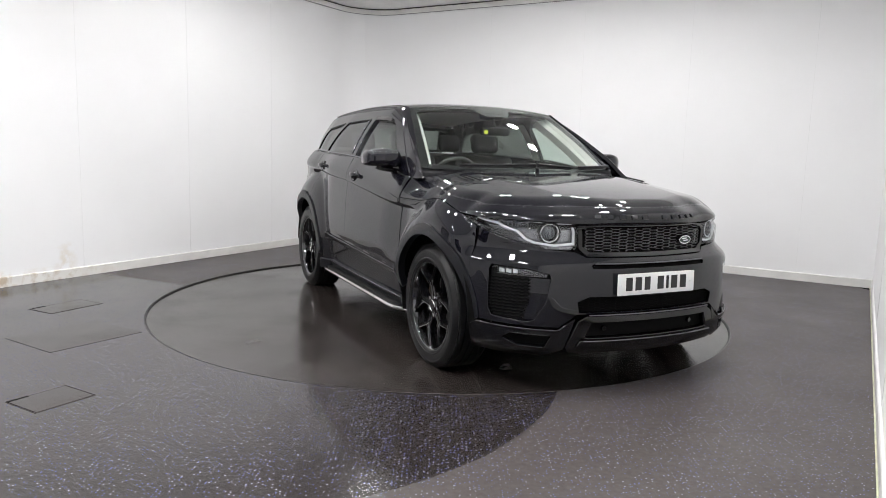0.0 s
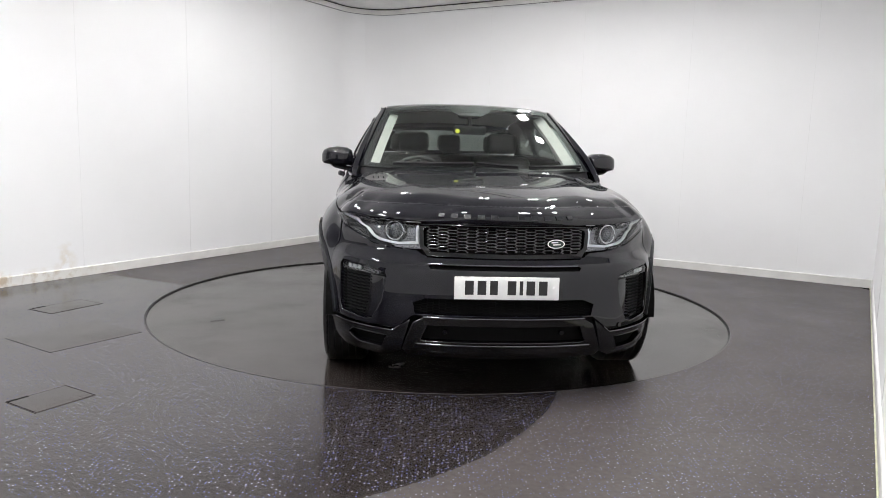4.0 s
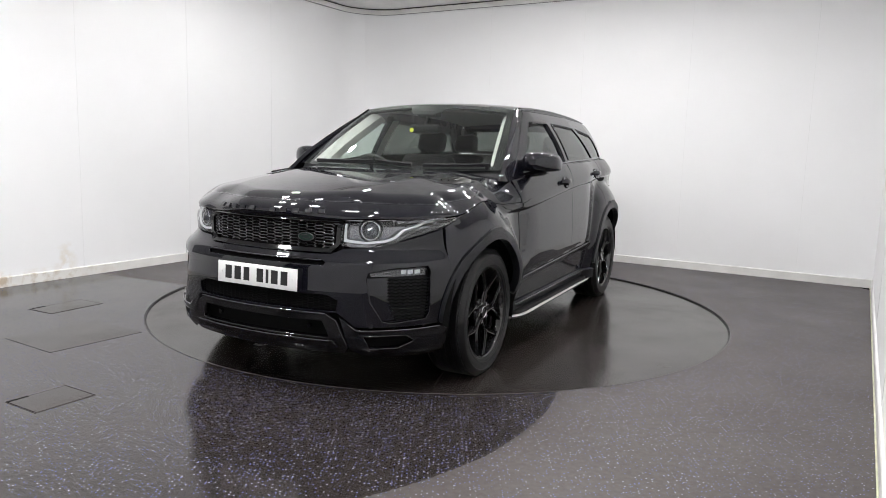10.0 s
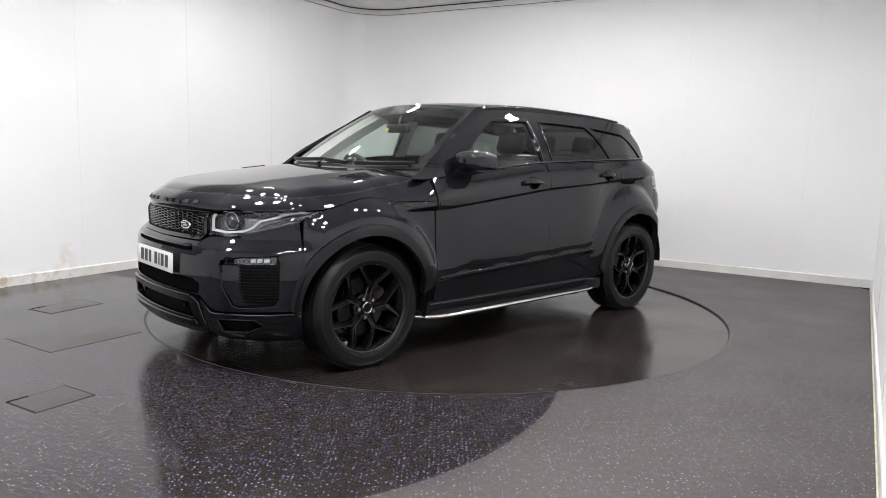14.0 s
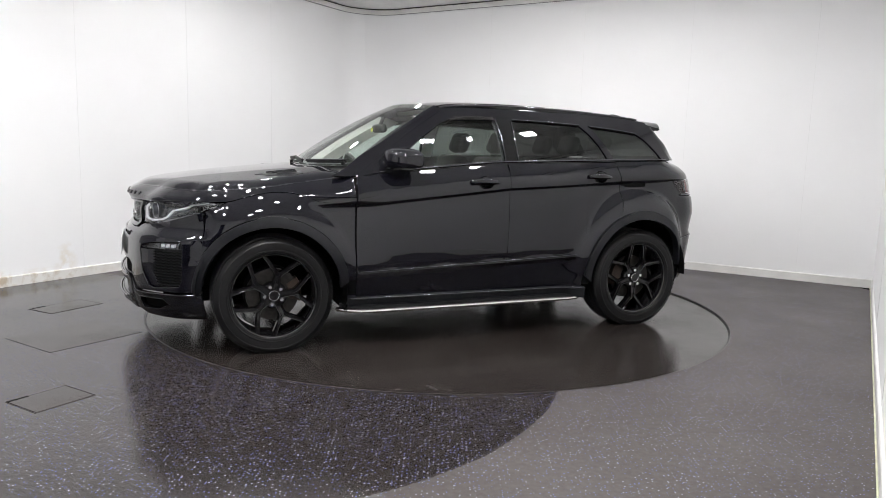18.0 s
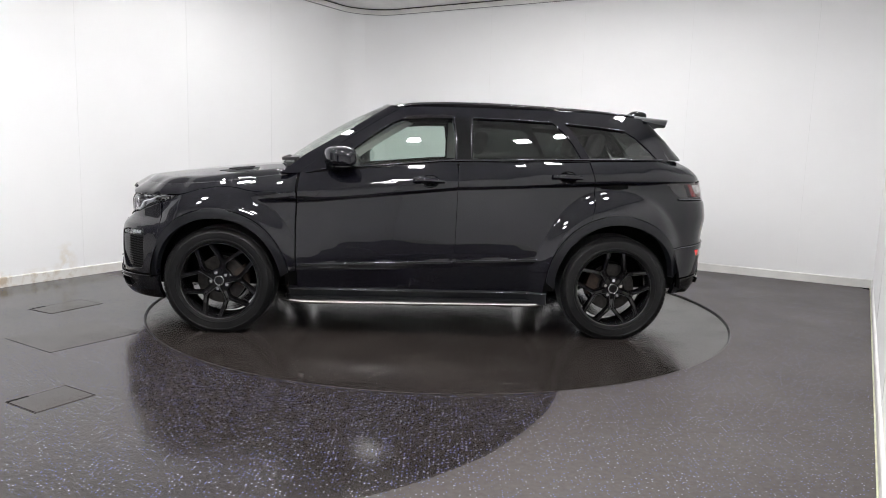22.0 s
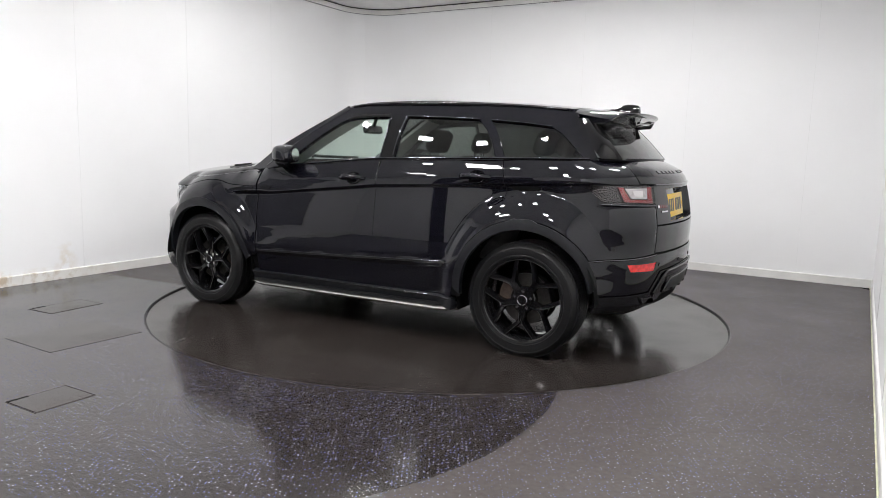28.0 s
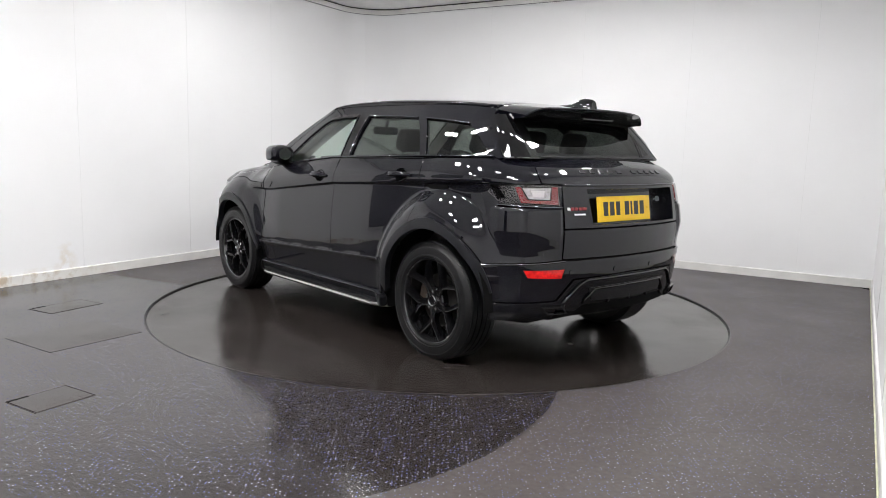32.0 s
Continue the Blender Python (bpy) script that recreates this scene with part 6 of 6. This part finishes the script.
        for v in np.linspace(0, 0.95, 12):
            e = Vector(backlight_surface(np.array([float(side)]), np.array([v]), 0.002)[0])
            x = float(np.interp(e.z, [1.225, 1.26, 1.41, 1.49], [-1.728, -1.700, -1.566, -1.535]))
            g = Vector(glasshouse(np.array([x]), np.array([e.z]), 0.0, side)[0])
            row = []
            for t in np.linspace(0, 1, 7):
                c = g.lerp(e, t)
                c += Vector((-0.022, side * 0.024, 0)) * math.sin(math.pi * t) * min(1.0, max(0.15, (e.z - 1.23) / 0.12))
                row.append(bm.verts.new(c))
            rows.append(row)
        for p, q in zip(rows, rows[1:]):
            for i in range(6):
                bm.faces.new((p[i], p[i + 1], q[i + 1], q[i]))
        part("rear_pillar", bm, GLOSS, car, "gloss black rear pillar glass", smooth=80)
    bm = bmesh.new()
    rows = []
    for x, w, h_ in ((-1.47, 0.006, 0.004), (-1.56, 0.030, 0.016), (-1.62, 0.038, 0.034), (-1.66, 0.039, 0.060), (-1.69, 0.038, 0.068), (-1.745, 0.034, 0.068), (-1.765, 0.030, 0.062), (-1.758, 0.026, 0.030)):
        z0 = float(rail_z(x)) + 0.030
        rows.append([bm.verts.new((x, w * math.cos(t), z0 + h_ * math.sin(t))) for t in np.linspace(0, math.pi, 9)])
    for p, q in zip(rows, rows[1:]):
        for i in range(8):
            bm.faces.new((p[i], p[i + 1], q[i + 1], q[i]))
    bm.faces.new(rows[-1][::-1])
    part("aerial_fin", bm, GLOSS, car, "gloss black roof aerial fin", smooth=35)


def build_seat(car, x, y, w=0.50, rear=False):
    s = part_box("seat", car, (x, y, 0.62), (0.50, w, 0.16), 0.06)
    s["label"] = "black leather seat"
    R = Euler((0, radians(-20), 0)).to_matrix()
    c = Vector((x - 0.30, y, 0.92))
    b = part_box("backrest", s, c, (0.15, w * 0.94, 0.62), 0.06, R)
    hw = 0.25 if not rear else 0.22
    part_box("headrest", s, c + Vector((-0.145, 0, 0.40)), (0.10, hw, 0.17), 0.045, R)
    for k in (-0.06, 0.06):
        bm = bmesh.new()
        rod(bm, c + Vector((-0.095, k, 0.27)), c + Vector((-0.125, k, 0.36)), 0.007, 8)
        part("headrest_post", bm, STEEL, s, "steel headrest post")


def part_box(name, parent, c, size, bevel, rot=None):
    bm = bmesh.new()
    box(bm, c, size, bevel, rot, 3)
    return part(name, bm, SEATMAT, parent, smooth=60)


def build_cabin(car):
    for y in (0.37, -0.37):
        build_seat(car, 0.02, y)
    for y in (0.44, 0.0, -0.44):
        build_seat(car, -0.82, y, 0.46, True)
    # dashboard
    bm = bmesh.new()
    rows = []
    for y in np.linspace(-0.74, 0.74, 15):
        hump = 0.05 * math.exp(-((y + 0.37) / 0.2) ** 2)
        rows.append([bm.verts.new(q) for q in ((0.98 - 0.12 * y * y, y, 1.08), (0.80 - 0.05 * y * y, y, 1.105), (0.62, y, 1.085 + hump), (0.55, y, 1.03 + hump), (0.56, y, 0.90), (0.66, y, 0.60))])
    for p, q in zip(rows, rows[1:]):
        for i in range(5):
            bm.faces.new((p[i], p[i + 1], q[i + 1], q[i]))
    part("dashboard", bm, CABIN, car, "dark soft dashboard", smooth=60)
    bm = bmesh.new()
    R = Euler((0, radians(-66), 0)).to_matrix()
    c = Vector((0.47, -0.37, 1.035))
    tube(bm, [c + R @ Vector((0.185 * math.cos(t), 0.185 * math.sin(t), 0)) for t in np.linspace(0, 2 * math.pi, 36, endpoint=False)], 0.016, 10, True)
    w = part("steering_wheel", bm, SEATMAT, car, "black leather steering wheel", smooth=60)
    bm = bmesh.new()
    for a in (0, 90, 180, 270):
        d = R @ Vector((0.17 * math.cos(radians(a)), 0.17 * math.sin(radians(a)), 0))
        rod(bm, c + R @ Vector((0, 0, -0.02)), c + d, 0.016, 8)
    bmesh.ops.create_uvsphere(bm, u_segments=16, v_segments=8, radius=0.07, matrix=Matrix.Translation(c + R @ Vector((0, 0, -0.03))))
    part("wheel_boss", bm, CABIN, w, smooth=60)
    # floor, door cards, parcel shelf and headliner
    for side in (1, -1):
        ss = np.linspace(0.80, -1.65, 60)
        bm = bmesh.new()
        rows = []
        for s in ss:
            z = 0.33 + (float(line_belt(s)) + 0.002 - 0.33) * np.linspace(0, 1, 16)
            rows.append([bm.verts.new(p) for p in sheet(np.full(16, s), z, -0.07, side)])
        for s, p, q in zip(ss, rows, rows[1:]):
            for i in range(15):
                # open round the rear wheel
                if math.hypot(s + 1.335, p[i].co.z - 0.375) > 0.50:
                    bm.faces.new((p[i], p[i + 1], q[i + 1], q[i]))
        bmesh.ops.delete(bm, geom=[v for v in bm.verts if not v.link_faces], context="VERTS")
        part("door_card", bm, CABIN, car, "dark door trim", smooth=60)
        # pale pillar trims inside
        bm = bmesh.new()
        rows = []
        for v in np.linspace(0.05, 0.97, 8):
            a = Vector(screen_surface(np.array([side * 0.93]), np.array([v]), -0.03)[0])
            rows.append([bm.verts.new(a), bm.verts.new(a + Vector((-0.05, -side * 0.055, -0.02))), bm.verts.new(a + Vector((-0.15, -side * 0.030, -0.05)))])
        for p, q in zip(rows, rows[1:]):
            bm.faces.new((p[0], p[1], q[1], q[0])), bm.faces.new((p[1], p[2], q[2], q[1]))
        part("pillar_lining", bm, HEADLINER, car, "pale pillar lining")
        bm = bmesh.new()
        rows = [[bm.verts.new(Vector(glasshouse(np.array([x]), np.array([z]), -0.03, side)[0])) for x in (-0.24, -0.34)] for z in (1.2, 1.35, 1.5)]
        for p, q in zip(rows, rows[1:]):
            bm.faces.new((p[0], p[1], q[1], q[0]))
        part("pillar_lining", bm, HEADLINER, car, "pale pillar lining")
    bm = bmesh.new()
    rows = []
    for x in np.linspace(0.20, -1.50, 14):
        rows.append([bm.verts.new(roof(np.array([x]), np.array([y]), -0.045)[0]) for y in np.linspace(-0.58, 0.58, 9)])
    for p, q in zip(rows, rows[1:]):
        for i in range(8):
            bm.faces.new((p[i], p[i + 1], q[i + 1], q[i]))
    part("headliner", bm, HEADLINER, car, "pale cloth headliner", smooth=60)
    bm = bmesh.new()
    box(bm, (0.0, 0, 0.40), (1.6, 1.5, 0.05))
    box(bm, (-1.40, 0, 1.10), (0.55, 1.20, 0.02), 0.005)
    part("cabin_floor", bm, CABIN, car, "dark carpet and parcel shelf")
    bm = bmesh.new()
    box(bm, (-1.82, 0, 1.10), (0.03, 1.08, 0.22), 0.008)
    part("tailgate_lining", bm, CABIN, car, "dark tailgate lining")
    bm = bmesh.new()
    box(bm, (0.40, 0.0, 1.405), (0.05, 0.24, 0.065), 0.02, Euler((0, radians(12), 0)).to_matrix())
    rod(bm, (0.40, 0, 1.42), (0.36, 0, 1.51), 0.014)
    box(bm, (0.335, 0, 1.515), (0.11, 0.16, 0.05), 0.02)
    part("rear_view_mirror", bm, DARK, car, "black rear-view mirror", smooth=40)
    bm = bmesh.new()
    o = Vector((0.43, -0.092, 1.395))
    n = Vector((1, 0, 0.1)).normalized()
    rod(bm, o, o + n * 0.004, 0.016, 20)
    part("sticker", bm, YELLOW, car, "round yellow disc by the rear-view mirror", smooth=40)


def build_wheel(car, x, side):
    """A 20-inch wheel: five twin-arm spokes, tyre, disc and caliper. Its outer face points along side."""
    R, RR, yo = 0.364, 0.262, 0.0
    zc, yc = 0.352, side * 0.815
    w = new("wheel")
    w.parent = car
    w.location = (x, yc, zc)
    w["label"] = "black five-spoke alloy wheel with a low tyre"
    bm = bmesh.new()
    prof = [(RR - 0.004, 0.105), (RR + 0.004, 0.117), (RR + 0.014, 0.1195), (RR + 0.016, 0.123), (RR + 0.022, 0.123), (RR + 0.024, 0.1215), (RR + 0.045, 0.124), (RR + 0.060, 0.1225), (RR + 0.062, 0.1245), (RR + 0.068, 0.1235), (RR + 0.072, 0.120), (R - 0.012, 0.108), (R - 0.003, 0.094)]
    tread = []
    for y0, y1 in ((0.092, 0.062), (0.056, 0.022), (0.016, -0.016), (-0.022, -0.056), (-0.062, -0.092)):
        tread += [(R - 0.007, y0 + 0.001), (R, y0), (R, y1), (R - 0.007, y1 - 0.001)]
    back = [(r, -y) for r, y in prof[::-1]]
    lathe(bm, prof + tread + back, (0, 0, 0), side, 72)
    part("tyre", bm, RUBBER, w, "black rubber tyre", smooth=35)
    # shoulder blocks
    bm = bmesh.new()
    for k in range(72):
        a = 2 * math.pi * k / 72
        m = Matrix.Rotation(a, 4, "Y") @ Matrix.Translation((0, side * 0.098, R - 0.0075))
        bmesh.ops.create_cube(bm, size=1, matrix=m @ Matrix.Rotation(radians(35 * side), 4, "X") @ Matrix.Diagonal((0.022, 0.020, 0.0045, 1)))
    part("tread", bm, RUBBER, w, kind="stuff")
    bm = bmesh.new()
    lathe(bm, [(RR - 0.002, 0.108), (RR - 0.004, 0.112), (RR - 0.010, 0.110), (RR - 0.014, 0.100), (RR - 0.022, 0.06), (RR - 0.03, -0.02), (RR - 0.022, -0.09), (RR, -0.10)], (0, 0, 0), side, 72)
    part("rim", bm, BARREL, w, "dark rim barrel", smooth=40)
    # spokes: a trunk from the hub, parting into two arms, each with a bevelled top
    for k in range(5):
        a0 = math.radians(90 + 72 * k + (12 if x > 0 else 38))
        bm = bmesh.new()

        def arm(pts, wid, deep):
            rows = []
            for i, (r, t, h) in enumerate(pts):
                p = Vector((r * math.cos(a0 + t), side * h, r * math.sin(a0 + t)))
                j = min(i + 1, len(pts) - 1)
                i0 = max(j - 1, 0)
                q0 = Vector((pts[i0][0] * math.cos(a0 + pts[i0][1]), 0, pts[i0][0] * math.sin(a0 + pts[i0][1])))
                q1 = Vector((pts[j][0] * math.cos(a0 + pts[j][1]), 0, pts[j][0] * math.sin(a0 + pts[j][1])))
                d = (q1 - q0).normalized()
                n = Vector((-d.z, 0, d.x))
                wd = wid[i] / 2
                out = Vector((0, side, 0))
                rows.append([bm.verts.new(p + n * wd * u - out * v) for u, v in ((-1, deep), (-1, 0.007), (-0.80, 0.0), (-0.60, 0.001), (-0.42, 0.008), (0.42, 0.008), (0.60, 0.001), (0.80, 0.0), (1, 0.007), (1, deep))])
            for p, q in zip(rows, rows[1:]):
                for i in range(10):
                    bm.faces.new((p[i], p[(i + 1) % 10], q[(i + 1) % 10], q[i]))
            bm.faces.new(rows[0]), bm.faces.new(rows[-1][::-1])

        arm([(0.030, 0.0, 0.086), (0.075, 0.0, 0.088), (0.115, 0.0, 0.092), (0.150, 0.0, 0.096)], [0.062, 0.048, 0.042, 0.042], 0.045)
        for sg in (1, -1):
            arm([(0.116, 0.055 * sg, 0.091), (0.142, 0.125 * sg, 0.096), (0.185, 0.285 * sg, 0.100), (0.226, 0.385 * sg, 0.104), (0.258, 0.435 * sg, 0.104)], [0.026, 0.028, 0.027, 0.028, 0.034], 0.045)
        part("spoke", bm, RIM, w, "gloss black split spoke", smooth=30)
    bm = bmesh.new()
    lathe(bm, [(0.001, 0.094), (0.030, 0.094), (0.034, 0.090), (0.038, 0.080), (0.075, 0.080), (0.082, 0.072), (0.082, 0.03)], (0, 0, 0), side, 40)
    part("hub", bm, RIM, w, "gloss black hub", smooth=35)
    bm = bmesh.new()
    tube(bm, [(0.031 * math.cos(t), side * 0.095, 0.031 * math.sin(t)) for t in np.linspace(0, 2 * math.pi, 28, endpoint=False)], 0.0028, 6, True)
    part("hub_ring", bm, CHROME, w, "chrome ring", smooth=60)
    for k in range(5):
        a = math.radians(54 + 72 * k + (12 if x > 0 else 38))
        bm = bmesh.new()
        c = Vector((0.056 * math.cos(a), side * 0.075, 0.056 * math.sin(a)))
        rod(bm, c, c + Vector((0, side * 0.016, 0)), 0.011, 6)
        part("wheel_nut", bm, CHROME, w, "chrome wheel nut")
    bm = bmesh.new()
    lathe(bm, [(0.06, 0.03), (0.085, 0.032), (0.160, 0.032), (0.160, 0.008), (0.06, 0.008)], (0, 0, 0), side, 48)
    part("brake_disc", bm, DISC, w, "worn steel brake disc", smooth=35)
    bm = bmesh.new()
    lathe_pts = [(0.10, 0.045), (0.172, 0.045), (0.178, 0.03), (0.178, -0.03), (0.10, -0.03)]
    aa = np.linspace(-0.45, 0.45, 8) + (math.pi * 0.95 if x > 0 else 0.05 * math.pi)
    rows = [[bm.verts.new((r * math.cos(a), side * y, r * math.sin(a))) for r, y in lathe_pts] for a in aa]
    for p, q in zip(rows, rows[1:]):
        for i in range(5):
            bm.faces.new((p[i], p[(i + 1) % 5], q[(i + 1) % 5], q[i]))
    bm.faces.new(rows[0]), bm.faces.new(rows[-1][::-1])
    part("brake_caliper", bm, RUST, w, "rusty brake caliper", smooth=30)
    bm = bmesh.new()
    lathe(bm, [(0.02, -0.02), (0.15, -0.02), (0.168, -0.03), (0.168, -0.09), (0.02, -0.09)], (0, 0, 0), side, 40)
    part("splash_shield", bm, CAVITY, w, smooth=35)


# ---- the place ----
build_room()
turntable = build_floor_things()
car = build_car()
OFFSET = (0.1795, 0.1445)
SINK = 0.011  # the deck lies a little below the floor
TURNS = ((0.0, -64.37), (2.0, -74.86), (4.0, -85.38), (6.0, -95.83), (8.0, -106.31), (10.0, -116.82), (12.0, -127.36), (14.0, -137.68), (16.0, -147.81),
         (19.0, -162.83), (21.0, -172.82), (23.0, -182.84), (25.0, -192.92), (28.0, -208.19), (30.0, -218.54), (32.0, -228.98))


def motions():
    """The turntable carries the car round at an even pace."""
    walk(turntable, [(t, pose(0, 0, -SINK, 0, 0, a)) for t, a in TURNS])
    walk(car, [(t, pose(0, 0, -SINK, 0, 0, a) @ pose(*OFFSET, 0)) for t, a in TURNS])


motions()
